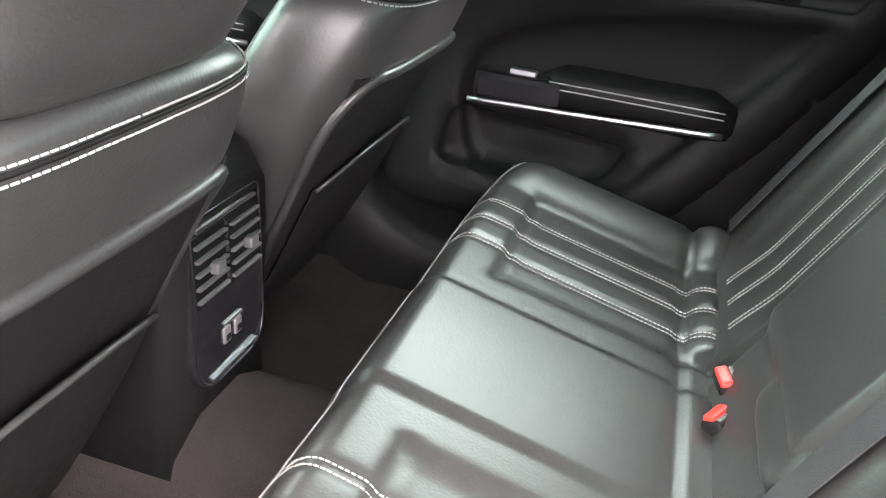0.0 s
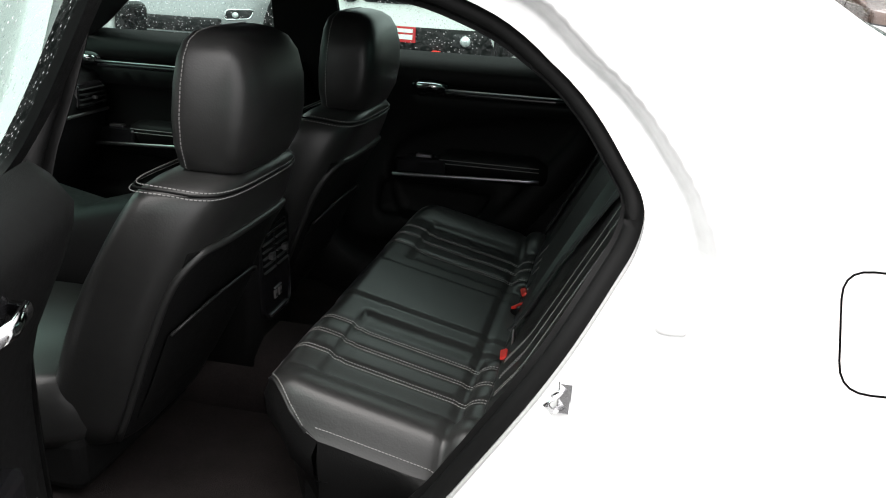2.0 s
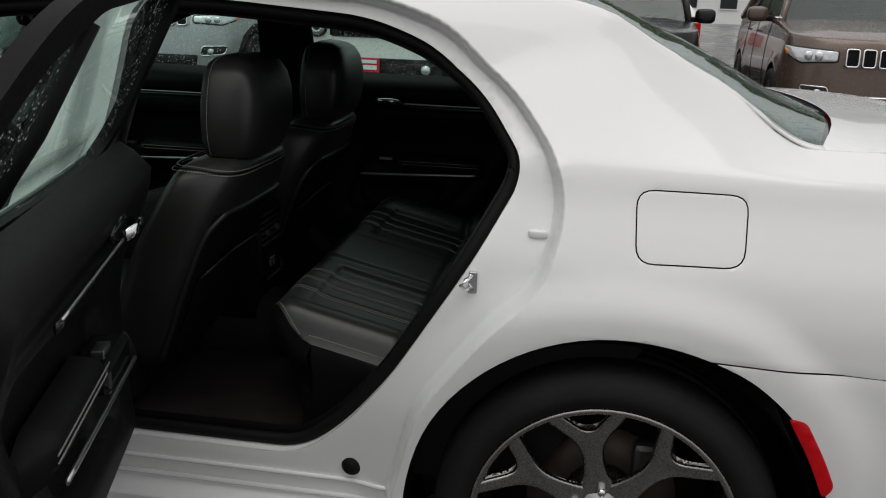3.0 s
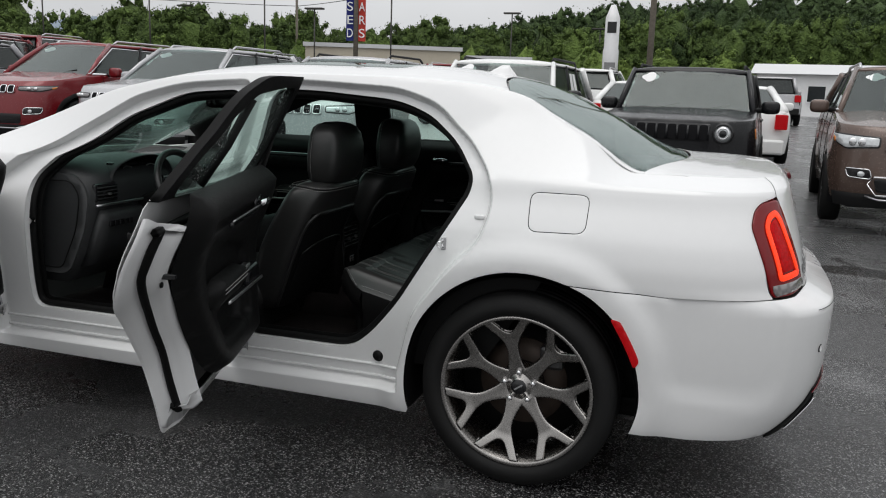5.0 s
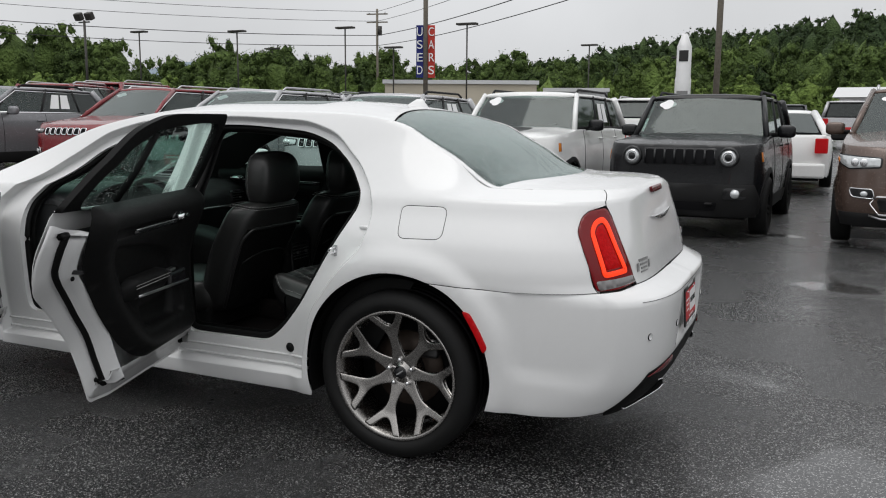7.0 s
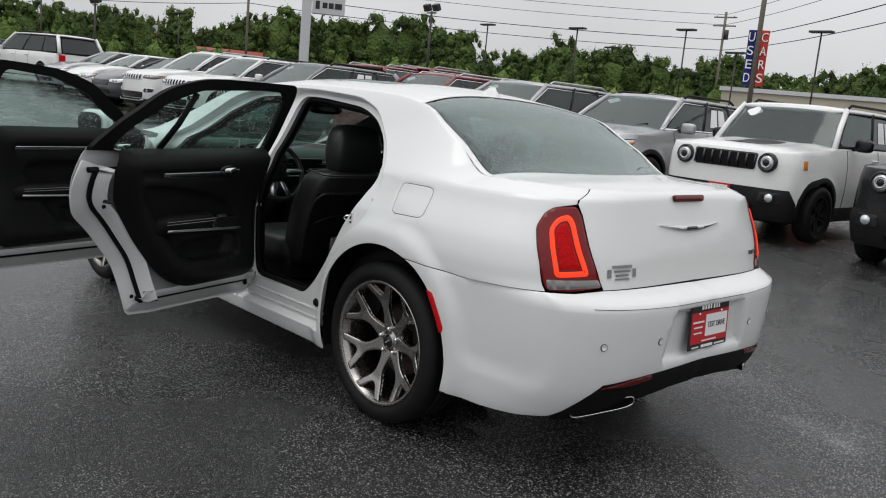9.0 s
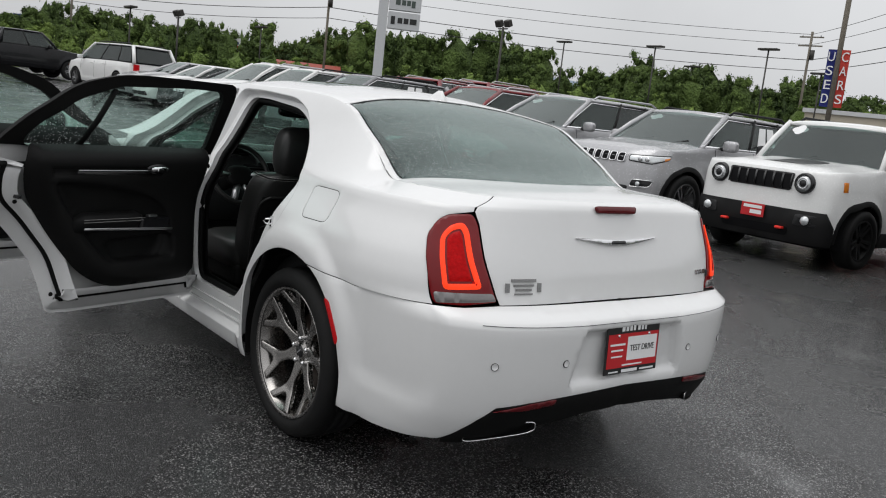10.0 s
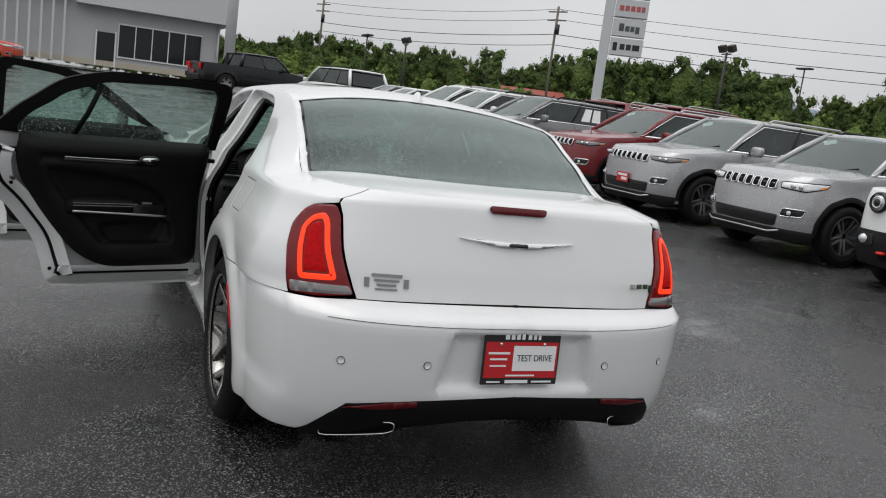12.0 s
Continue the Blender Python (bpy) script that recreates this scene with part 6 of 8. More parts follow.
def quad_panel(name, corners, mat, parent, label="", grow=0.0, lift=0.006, bow_out=0.0, radius=0.05):
    """A rounded pane on four corners (in order round it), lifted off its plane and bowed."""
    a, b, c, d = (np.array(k, float) for k in corners)
    n = np.cross(b - a, d - a)
    n /= np.linalg.norm(n)
    outline = rounded([(0 + grow, 0 + grow), (1 - grow, 0 + grow), (1 - grow, 1 - grow), (0 + grow, 1 - grow)], radius, 3)
    v, f = fill(outline, [], 0.2)
    s, t = v[:, 0][:, None], v[:, 1][:, None]
    p = a * (1 - s) * (1 - t) + b * s * (1 - t) + c * s * t + d * (1 - s) * t + n * (lift + bow_out * 4 * s * (1 - s))
    return surface(name, p, f, mat, parent, label)


def road_wheel(parent, x, y, r, rim_mat, spokes=5):
    s = 1 if x > 0 else -1
    hub = part("wheel", lathe([(0.0, -0.03), (0.05, -0.03), (0.06, 0.02)], 16), rim_mat, parent)
    hub.matrix_basis = Matrix.Translation((x, y, r)) @ Matrix.Rotation(radians(90 * s), 4, "Z")
    part("tyre", lathe([(r * 0.66, -0.085), (r * 0.80, -0.11), (r * 0.95, -0.10), (r, -0.075), (r, 0.075), (r * 0.95, 0.10), (r * 0.66, 0.09)], 32), TYRE, hub)
    part("rim", lathe([(r * 0.62, -0.085), (r * 0.68, -0.095), (r * 0.69, -0.085), (r * 0.60, -0.05), (r * 0.60, 0.06), (0.0, 0.06)], 32), ALLOY_DARK if rim_mat is not CLADDING else CLADDING, hub)
    bm = bmesh.new()
    for k in range(spokes):
        for o in (-0.16, 0.16):
            m = Matrix.Rotation(2 * math.pi * k / spokes + 0.3, 4, "Y")
            a, b = Vector((0.035, 0, 0.02 * o / 0.16)), Vector((r * 0.66 * math.cos(o), 0, r * 0.66 * math.sin(o)))
            d = (b - a).normalized()
            w = Vector((-d.z, 0, d.x))
            q = [bm.verts.new(m @ (p + w * e * h + Vector((0, yy, 0)))) for p, h, yy in ((a, 0.018, -0.055), (b, 0.015, -0.088)) for e in (-1, 1)]
            deep = [bm.verts.new(x.co + Vector((0, 0.035, 0))) for x in q]
            bm.faces.new((q[0], q[1], q[3], q[2]))
            bm.faces.new((q[0], q[2], deep[2], deep[0]))
            bm.faces.new((q[1], q[3], deep[3], deep[1]))
    bmesh.ops.recalc_face_normals(bm, faces=bm.faces)
    part("spokes", bm, rim_mat, hub, smooth=False)
    return hub


def vehicle(name, label, x, y, turn, coat, style, category="car", sticker=True, group="cars in the lot", plated=False, papers=False):
    """A parked vehicle that faces -y; (x, y) is the middle of its nose on the ground."""
    S = {
        "boxy": dict(L=4.23, W=0.905, nose=1.09, hood=1.16, belt=1.17, roof=1.71, base=1.18, top=1.62, back=4.12, roofw=0.70, r=0.35, axle=0.80, wb=2.57, low=0.28),
        "slim": dict(L=4.62, W=0.925, nose=1.01, hood=1.11, belt=1.13, roof=1.69, base=1.22, top=2.02, back=4.45, roofw=0.64, r=0.37, axle=0.86, wb=2.71, low=0.26),
        "round": dict(L=4.39, W=0.915, nose=1.03, hood=1.11, belt=1.13, roof=1.66, base=1.20, top=1.96, back=4.25, roofw=0.65, r=0.375, axle=0.84, wb=2.63, low=0.27),
        "tall": dict(L=4.82, W=0.97, nose=1.10, hood=1.20, belt=1.22, roof=1.79, base=1.38, top=2.12, back=4.65, roofw=0.68, r=0.38, axle=0.90, wb=2.91, low=0.30),
        "low": dict(L=4.90, W=0.92, nose=0.78, hood=0.95, belt=0.98, roof=1.44, base=1.45, top=2.25, back=4.30, roofw=0.58, r=0.34, axle=0.95, wb=2.90, low=0.22),
        "van": dict(L=5.10, W=0.99, nose=0.88, hood=1.04, belt=1.06, roof=1.75, base=1.05, top=1.95, back=5.05, roofw=0.74, r=0.34, axle=0.95, wb=3.08, low=0.24),
        "pickup": dict(L=5.80, W=1.0, nose=1.12, hood=1.20, belt=1.24, roof=1.92, base=1.55, top=2.20, back=3.95, roofw=0.72, r=0.41, axle=0.98, wb=3.60, low=0.42),
    }[style]
    L, W = S["L"], S["W"]
    v = thing(name, label, category, Matrix.Translation((x, y, float(ground_z(x, y + 1.5)))) @ Matrix.Rotation(radians(turn), 4, "Z"), group)
    lo, nose, hood, belt_z = S["low"], S["nose"], S["hood"], S["belt"]
    base, top, back, roof = S["base"], S["top"], S["back"], S["roof"]
    r, axles = S["r"], (S["axle"], S["axle"] + S["wb"])
    square = {"boxy": 5.0, "tall": 3.6, "pickup": 4.5, "van": 3.2}.get(style, 3.0)
    lean = {"boxy": 0.06, "tall": 0.12, "pickup": 0.05, "van": 0.30, "low": 0.30}.get(style, 0.17)
    n0, r0, turn_u = 0.62, L - 0.40, 1.25
    wide = smooth_curve((0.1, 0.90), (lo, 0.945), (0.50, 0.985), (0.70, 1.0), (0.86, 0.995), ((0.86 + belt_z) / 2, 0.978), (belt_z, 0.945), (belt_z + 0.1, 0.93))
    front_y = smooth_curve((0.1, 0.10), (lo + 0.05, 0.05), (lo + 0.22, 0.0), (max(nose - 0.34, lo + 0.26), 0.012), (nose - 0.12, 0.25 * lean), (nose - 0.03, 0.6 * lean), (nose + 0.03, lean))
    tail_y = smooth_curve((0.1, L - 0.06), (0.55, L), (0.75, L - 0.02), (belt_z, L - 0.08))
    edge_z = smooth_curve((0.0, nose - 0.015), (0.25, nose + 0.01), (0.9, hood - 0.02), (base, belt_z), (L * 0.7, belt_z + 0.01), (L, belt_z - 0.03))

    def shell(u, z, lift=0.0):
        """The side (x > 0), wrapped round nose and tail."""
        u, z = np.asarray(u, float), np.asarray(z, float)
        fr, re = u < n0, u > r0
        phi = np.pi / 2 * np.clip(np.where(fr, (n0 - u) / turn_u, np.where(re, (u - r0) / turn_u, 0)), 0, 1)
        c, s = np.clip(np.cos(phi), 0, 1) ** (2 / square), np.sin(phi) ** (2 / square)
        w = W * wide(z) + lift
        for wy in axles:
            w = w + 0.018 * (1 - smoothstep(r + 0.09, r + 0.17, np.hypot(np.clip(u, 0.2, L - 0.2) - wy, z - r)))
        yy = np.where(fr, n0 - (n0 - front_y(z) + lift) * s, np.where(re, r0 + (tail_y(z) - r0 + lift) * s, u))
        return np.stack([w * c, yy, z], -1)

    def u_at(xx):
        """Where round the nose the half width xx lies."""
        return n0 - turn_u * 2 / math.pi * math.acos(min(1, abs(xx) / W) ** (square / 2))

    def panel(name, outline, mat, lift=0.0, side=0, parent=None, label="", step=0.09, solid=0.008, holes=()):
        """A piece of the skin in (u, z): side 0 joins both halves at the middle."""
        q, f = fill(outline, list(holes), step)
        p = shell(q[:, 0], q[:, 1], lift)
        if side < 0:
            p, f = p * np.array([-1, 1, 1]), f[:, ::-1]
        elif side == 0:
            mid = p[:, 0] < 0.004
            p[mid, 0] = 0
            other = np.where(mid, np.arange(len(p)), np.arange(len(p)) + len(p))
            p, f = np.concatenate([p, p * np.array([-1, 1, 1])]), np.concatenate([f, other[f][:, ::-1]])
        return surface(name, p, f, mat, parent or v, label, solid=solid)

    def front_patch(name, outline, mat, lift, parent=None, label="", solid=0.006, step=0.08):
        """A piece of the face in (x, z)."""
        q, f = fill(outline, [], step)
        k = np.clip(1 - (np.abs(q[:, 0]) / (W * wide(q[:, 1]))) ** square, 0, 1) ** (1 / square)
        return surface(name, np.stack([q[:, 0], n0 - (n0 - front_y(q[:, 1]) + lift) * k, q[:, 1]], -1), f, mat, parent or v, label, solid=solid)

    def upper(u):
        z = np.full(len(u), nose)
        for _ in range(4):
            z = edge_z(shell(u, z)[:, 1])
        return z

    u_end, t_end = n0 - turn_u, r0 + turn_u
    uu = np.concatenate([np.linspace(u_end, n0, 16), np.linspace(n0 + 0.12, r0, 18), np.linspace(r0 + 0.1, t_end, 10)])
    top_line = list(zip(uu, upper(uu)))
    cuts = []
    for wy in axles[::-1]:
        cuts += [(wy + (r + 0.055) * math.cos(t), r + (r + 0.055) * math.sin(t)) for t in np.linspace(-0.25, math.pi + 0.25, 22) if r + (r + 0.055) * math.sin(t) > lo]
    panel("body_skin", top_line + [(t_end, lo + 0.12), (r0, lo)] + cuts + [(n0 - 0.35, lo), (u_end, lo + 0.02)], coat, step=0.07)
    # bonnet and the flat under the glass
    rim = shell(uu, np.array([z for _, z in top_line]))
    ahead = rim[:, 1] < base + 0.45
    he, ye, ze = rim[ahead][:, 0], rim[ahead][:, 1], rim[ahead][:, 2]
    plan = [(a, b) for a, b in zip(he, ye)] + [(-a, b) for a, b in zip(he[::-1][:-1], ye[::-1][:-1])]
    q, f = fill(plan[1:] if abs(plan[0][0]) < 1e-6 else plan, [], 0.09)
    ex = np.interp(q[:, 1], ye, he)
    share = np.clip(np.abs(q[:, 0]) / np.maximum(ex, 0.05), 0, 1)
    zc = np.interp(q[:, 1], ye, ze)
    rise = (0.035 * np.clip((q[:, 1] - ye[0]) / 0.25, 0, 1)) * (1 - share ** 2.5) + 0.012 * np.exp(-((share - 0.62) / 0.10) ** 2) * np.clip((q[:, 1] - ye[0]) / 0.4, 0, 1)
    surface("bonnet", np.stack([q[:, 0], q[:, 1], zc + rise], -1), f, coat, v, solid=0.006)
    if style == "pickup":
        box_part("load_bed", (-W * 0.92, 3.95, 0.8), (W * 0.92, L - 0.1, belt_z - 0.05), LINER_SHADE_BLACK, v)
    else:
        box_part("rear_deck", (-W * 0.90, base + 0.3, belt_z - 0.12), (W * 0.90, L - 0.16, belt_z - 0.005), coat, v, bevel=0.03)
    box_part("underbody", (-W * 0.80, 0.25, lo - 0.06), (W * 0.80, L - 0.3, lo + 0.10), LINER_SHADE_BLACK, v)
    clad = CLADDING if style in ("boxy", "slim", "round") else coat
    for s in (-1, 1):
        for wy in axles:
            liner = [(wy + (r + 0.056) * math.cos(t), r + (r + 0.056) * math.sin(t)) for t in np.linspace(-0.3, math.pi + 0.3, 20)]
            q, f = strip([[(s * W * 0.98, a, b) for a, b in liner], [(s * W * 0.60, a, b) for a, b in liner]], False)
            surface("arch_liner", q, f, LINER_SHADE_BLACK, v, solid=0.005)
            if clad is CLADDING:
                band = [(wy + (r + 0.05) * math.cos(t), r + (r + 0.05) * math.sin(t)) for t in np.linspace(-0.12, math.pi + 0.12, 20)]
                band += [(wy + (r + 0.115) * math.cos(t), r + (r + 0.115) * math.sin(t)) for t in np.linspace(math.pi + 0.12, -0.12, 20)]
                panel("arch_cladding", band, CLADDING, 0.008, s, label="black wheel-arch cladding", solid=0.014)
            road_wheel(v, s * (W - 0.075), wy, r, CLADDING if style == "boxy" else SATIN_METAL)
        panel("sill_cladding", [(axles[0] + r + 0.10, lo - 0.03), (axles[1] - r - 0.10, lo - 0.03), (axles[1] - r - 0.10, lo + 0.15), (axles[0] + r + 0.10, lo + 0.15)], clad, 0.010, s, solid=0.014)
        # door shut lines and handles
        for uy in (base + 0.28, base + 1.28, base + 2.12):
            if uy < L - 0.9:
                q = shell(np.full(8, uy), np.linspace(lo + 0.16, belt_z - 0.01, 8), 0.001) * np.array([s, 1, 1])
                part("door_gap", tube(q, 0.004, 5), LINER_SHADE_BLACK, v)
        for uy in (base + 1.05, base + 1.95):
            if uy < L - 0.9:
                q = shell(np.linspace(uy, uy + 0.17, 5), np.full(5, belt_z - 0.13), 0.018) * np.array([s, 1, 1])
                part("door_handle", tube(q, 0.014, 6), coat, v)
    # cabin: solid core painted near-black as interior shade, roof panel, pillars, panes
    rw, bw = S["roofw"], W * 0.90
    f0, f1 = base, top
    b0, b1 = back, back - (0.35 if style not in ("low",) else 1.0)
    if style == "pickup":
        b1 = back - 0.18
    zt = roof - 0.05
    B = lambda sx: (sx * bw, f0, belt_z)
    corners = {"fl": (-bw, f0, belt_z - 0.02), "fr": (bw, f0, belt_z - 0.02), "bl": (-bw, b0, belt_z - 0.02), "br": (bw, b0, belt_z - 0.02), "tfl": (-rw, f1, zt), "tfr": (rw, f1, zt), "tbl": (-rw, b1, zt - 0.02), "tbr": (rw, b1, zt - 0.02)}
    C = {k: np.array(q) for k, q in corners.items()}
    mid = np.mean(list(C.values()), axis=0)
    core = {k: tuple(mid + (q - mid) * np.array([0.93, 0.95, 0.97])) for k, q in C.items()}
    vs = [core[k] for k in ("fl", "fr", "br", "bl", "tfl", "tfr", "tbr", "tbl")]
    surface("cabin", vs, [(0, 1, 5, 4), (1, 2, 6, 5), (2, 3, 7, 6), (3, 0, 4, 7), (4, 5, 6, 7)], LINER_SHADE_BLACK, v, "solid near-black core for the shaded cabin behind the glass", smooth=False)
    rl = sections([(f1 - 0.06, rw * 0.97, zt - 0.045, zt + 0.005, 0.015), (f1 + 0.02, rw * 1.02, zt - 0.05, zt + 0.03, 0.02), ((f1 + b1) / 2, rw * 1.03, zt - 0.05, roof - 0.01, 0.01), (b1 - 0.1, rw * 1.02, zt - 0.06, zt + 0.02, 0.01), (b1 + (0.12 if style != "low" else 0.02), rw * 0.96, zt - 0.05, zt - 0.01, 0.0)], 24, 3.5)
    loft("roof", rl, coat, v)
    for s, a, b in ((-1, "fl", "tfl"), (1, "fr", "tfr")):
        part("front_pillar", tube([tuple(C[a]), tuple(C[a] * 0.5 + C[b] * 0.5 + np.array([0, -0.02, 0.015])), tuple(C[b])], 0.045, 8, False, 0.8), coat, v)
    for a, b in (("bl", "tbl"), ("br", "tbr")):
        part("rear_pillar", tube([tuple(C[a]), tuple(C[b])], 0.07, 8), coat, v)
    quad_panel("windscreen", (C["fl"], C["fr"], C["tfr"], C["tfl"]), SCREEN_GLASS, v, "wet windscreen", 0.02, 0.01, 0.03)
    quad_panel("rear_window", (C["br"], C["bl"], C["tbl"], C["tbr"]), DARK_GLASS, v, "dark rear window", 0.07, 0.012, 0.02)
    n_win = 2 if style in ("low", "pickup") else 3
    for s in (-1, 1):
        k = ("fl", "bl", "tbl", "tfl") if s < 0 else ("fr", "br", "tbr", "tfr")
        q = [C[i] for i in k]
        cuts = np.linspace(0.03, 0.97, n_win + 1) if n_win == 2 else (0.03, 0.40, 0.73, 0.97)
        for i in range(n_win):
            t0, t1 = cuts[i], cuts[i + 1] - 0.02
            p = [q[0] * (1 - t0) + q[1] * t0, q[0] * (1 - t1) + q[1] * t1, q[3] * (1 - t1) + q[2] * t1, q[3] * (1 - t0) + q[2] * t0]
            p = [a + (b - a) * w for a, b, w in ((p[0], p[3], 0.10), (p[1], p[2], 0.10), (p[1], p[2], 0.90), (p[0], p[3], 0.90))]
            quad_panel("side_window", p if s > 0 else [p[1], p[0], p[3], p[2]], DARK_GLASS if i else DROP_GLASS, v, "wet side window", 0.0, 0.012, 0.0, 0.06)
            if papers and s > 0 and i == 1:
                for g0, g1 in ((0.20, 0.46), (0.52, 0.78)):
                    sheet = [p[0] * (1 - a) * (1 - b) + p[1] * a * (1 - b) + p[2] * a * b + p[3] * (1 - a) * b for a, b in ((g0, 0.18), (g1, 0.18), (g1, 0.88), (g0, 0.88))]
                    quad_panel("window_paper", sheet, PAPER, v, "white price sheet in the window", 0.0, 0.016, 0.0, 0.02)
            if i:
                t = cuts[i] - 0.01
                part("middle_pillar", tube([tuple(q[0] * (1 - t) + q[1] * t), tuple(q[3] * (1 - t) + q[2] * t)], 0.03), CLADDING, v)
        part("window_sill_trim", tube([tuple(q[0] + [0, 0, 0.04]), tuple(q[1] + [0, 0, 0.04])], 0.018), CHROME if style in ("slim", "round", "tall") else CLADDING, v)
        if style in ("slim", "tall", "round"):
            part("window_top_trim", tube([tuple(q[0] * 0.97 + q[3] * 0.03 + [s * 0.02, 0, 0.03]), tuple(q[3] + [s * 0.035, 0, -0.05]), tuple(q[2] + [s * 0.035, -0.05, -0.05])], 0.012), CHROME, v)
        # mirror with stalk
        mx, my, mz = s * (W + 0.10), base + 0.42, belt_z + 0.06
        mir = pillow("door_mirror", (mx, my, mz), (0.22, 0.12, 0.16), coat if style not in ("boxy",) else P_BLACK, v, "", 3.5)
        part("mirror_arm", tube([(s * W * 0.9, my + 0.03, mz - 0.05), (mx, my, mz - 0.03)], 0.03), CLADDING, mir)
        if style != "low" and style != "pickup":
            rail = [(s * (rw - 0.05), f1 + 0.15, zt + 0.02), (s * (rw - 0.05), f1 + 0.25, zt + 0.075), (s * (rw - 0.05), b1 - 0.35, zt + 0.075), (s * (rw - 0.05), b1 - 0.2, zt + 0.02)]
            part("roof_rail", tube(rail, 0.018), SATIN_METAL if style in ("slim", "tall") else CLADDING, v)
        # tail lamp
        box_part("tail_lamp", (s * W * 0.70, L - 0.06, belt_z - 0.32), (s * W * 0.93, L + 0.012, belt_z - 0.06), RED_LENS, v, bevel=0.02)
        # head lamps and fog lamps
        if style == "boxy":
            hz = nose - 0.145
            bm = lathe([(0.0, -0.035), (0.06, -0.030), (0.090, -0.012), (0.098, 0.02)], 28)
            h = part("head_lamp", bm, LAMP_CLEAR, v, "round clear head lamp")
            h.matrix_basis = Matrix.Translation((s * 0.55, 0.012, hz))
            part("lamp_ring", lathe([(0.090, -0.024), (0.104, -0.030), (0.116, -0.010), (0.118, 0.03)], 28), GLOSSY_BLACK, h)
            part("lamp_projector", lathe([(0.0, -0.041), (0.030, -0.040), (0.040, -0.034), (0.044, -0.028)], 20), GLOSSY_BLACK, h)
            part("lamp_halo", lathe([(0.052, -0.036), (0.060, -0.040), (0.068, -0.034)], 24), CHROME, h)
            ua = u_at(W * 0.985)
            panel("side_marker", [(ua, hz - 0.05), (ua + 0.10, hz - 0.05), (ua + 0.10, hz + 0.06), (ua, hz + 0.06)], AMBER, 0.006, s, label="amber side marker", step=0.05)
            front_patch("fog_pod", rounded([(s * 0.50, 0.47), (s * 0.76, 0.47), (s * 0.76, 0.60), (s * 0.52, 0.60)][::s], 0.03, 3), GLOSSY_BLACK, 0.030)
            part("fog_lamp", lathe([(0.0, -0.03), (0.04, -0.025), (0.052, 0.0)], 20), LAMP_CLEAR, v).matrix_basis = Matrix.Translation((s * 0.64, -0.015, 0.535))
            box_part("tow_hook", (s * 0.36 - 0.045, -0.065, 0.40), (s * 0.36 + 0.045, 0.02, 0.43), BUTTON_RED if coat is P_CREAM else CLADDING, v, bevel=0.012)
        else:
            zl, hl, x_in = {"slim": (nose - 0.105, 0.045, 0.50), "round": (nose - 0.120, 0.060, 0.50), "tall": (nose - 0.165, 0.075, 0.53), "van": (nose - 0.14, 0.10, 0.52), "pickup": (nose - 0.20, 0.13, 0.62)}.get(style, (nose - 0.12, 0.07, 0.50))
            ua, ub, um = u_at(W * 0.86), n0 - 0.16, u_at(x_in)
            shape = rounded([(um, zl - 0.7 * hl), (ua, zl - hl), (ub, zl + 0.2 * hl), (ub + 0.04, zl + 1.25 * hl), (ua, zl + 1.05 * hl), (um, zl + 0.8 * hl)], 0.03, 3)
            h = panel("head_lamp", shape, GLOSSY_BLACK, 0.008, s, label="clear head lamp with a dark housing", step=0.05)
            inner = shrink(resample(shape, 0.03), 0.014)
            panel("lamp_lens", inner, SMOKE_LENS if style == "slim" else LAMP_CLEAR, 0.014, s, h, step=0.04)
            for k in (0.35, 0.65):
                c = shell(np.array([um + (ua - um) * k + 0.04]), np.array([zl]), 0.022)[0] * np.array([s, 1, 1])
                pillow("lamp_unit", tuple(c), (0.075, 0.03, hl * 1.1), CHROME, h, "", 2.4)
            panel("indicator", [(ub - 0.11, zl - 0.1 * hl), (ub - 0.01, zl + 0.35 * hl), (ub + 0.0, zl + 0.8 * hl), (ub - 0.11, zl + 0.5 * hl)], AMBER, 0.018, s, h, "amber indicator", 0.04)
            if style not in ("low", "van", "pickup"):
                fz = lo + 0.31
                fog = rounded([(s * 0.58, fz - 0.05), (s * 0.80, fz - 0.035), (s * 0.83, fz + 0.055), (s * 0.60, fz + 0.05)][::s], 0.03, 3)
                pod = front_patch("fog_lamp", fog, GLOSSY_BLACK, 0.010, label="fog lamp in a bright frame")
                q = np.array(resample(fog, 0.03))
                kk = np.clip(1 - (np.abs(q[:, 0]) / (W * wide(q[:, 1]))) ** square, 0, 1) ** (1 / square)
                part("fog_frame", tube(np.stack([q[:, 0], n0 - (n0 - front_y(q[:, 1]) + 0.016) * kk, q[:, 1]], -1), 0.007, 6, True), CHROME, pod)
                c = (s * 0.68, float(n0 - (n0 - front_y(fz) + 0.018) * (1 - (0.68 / (W * wide(fz))) ** square) ** (1 / square)), fz)
                pillow("fog_bulb", c, (0.07, 0.03, 0.055), LAMP_CLEAR, pod, "", 2.2)
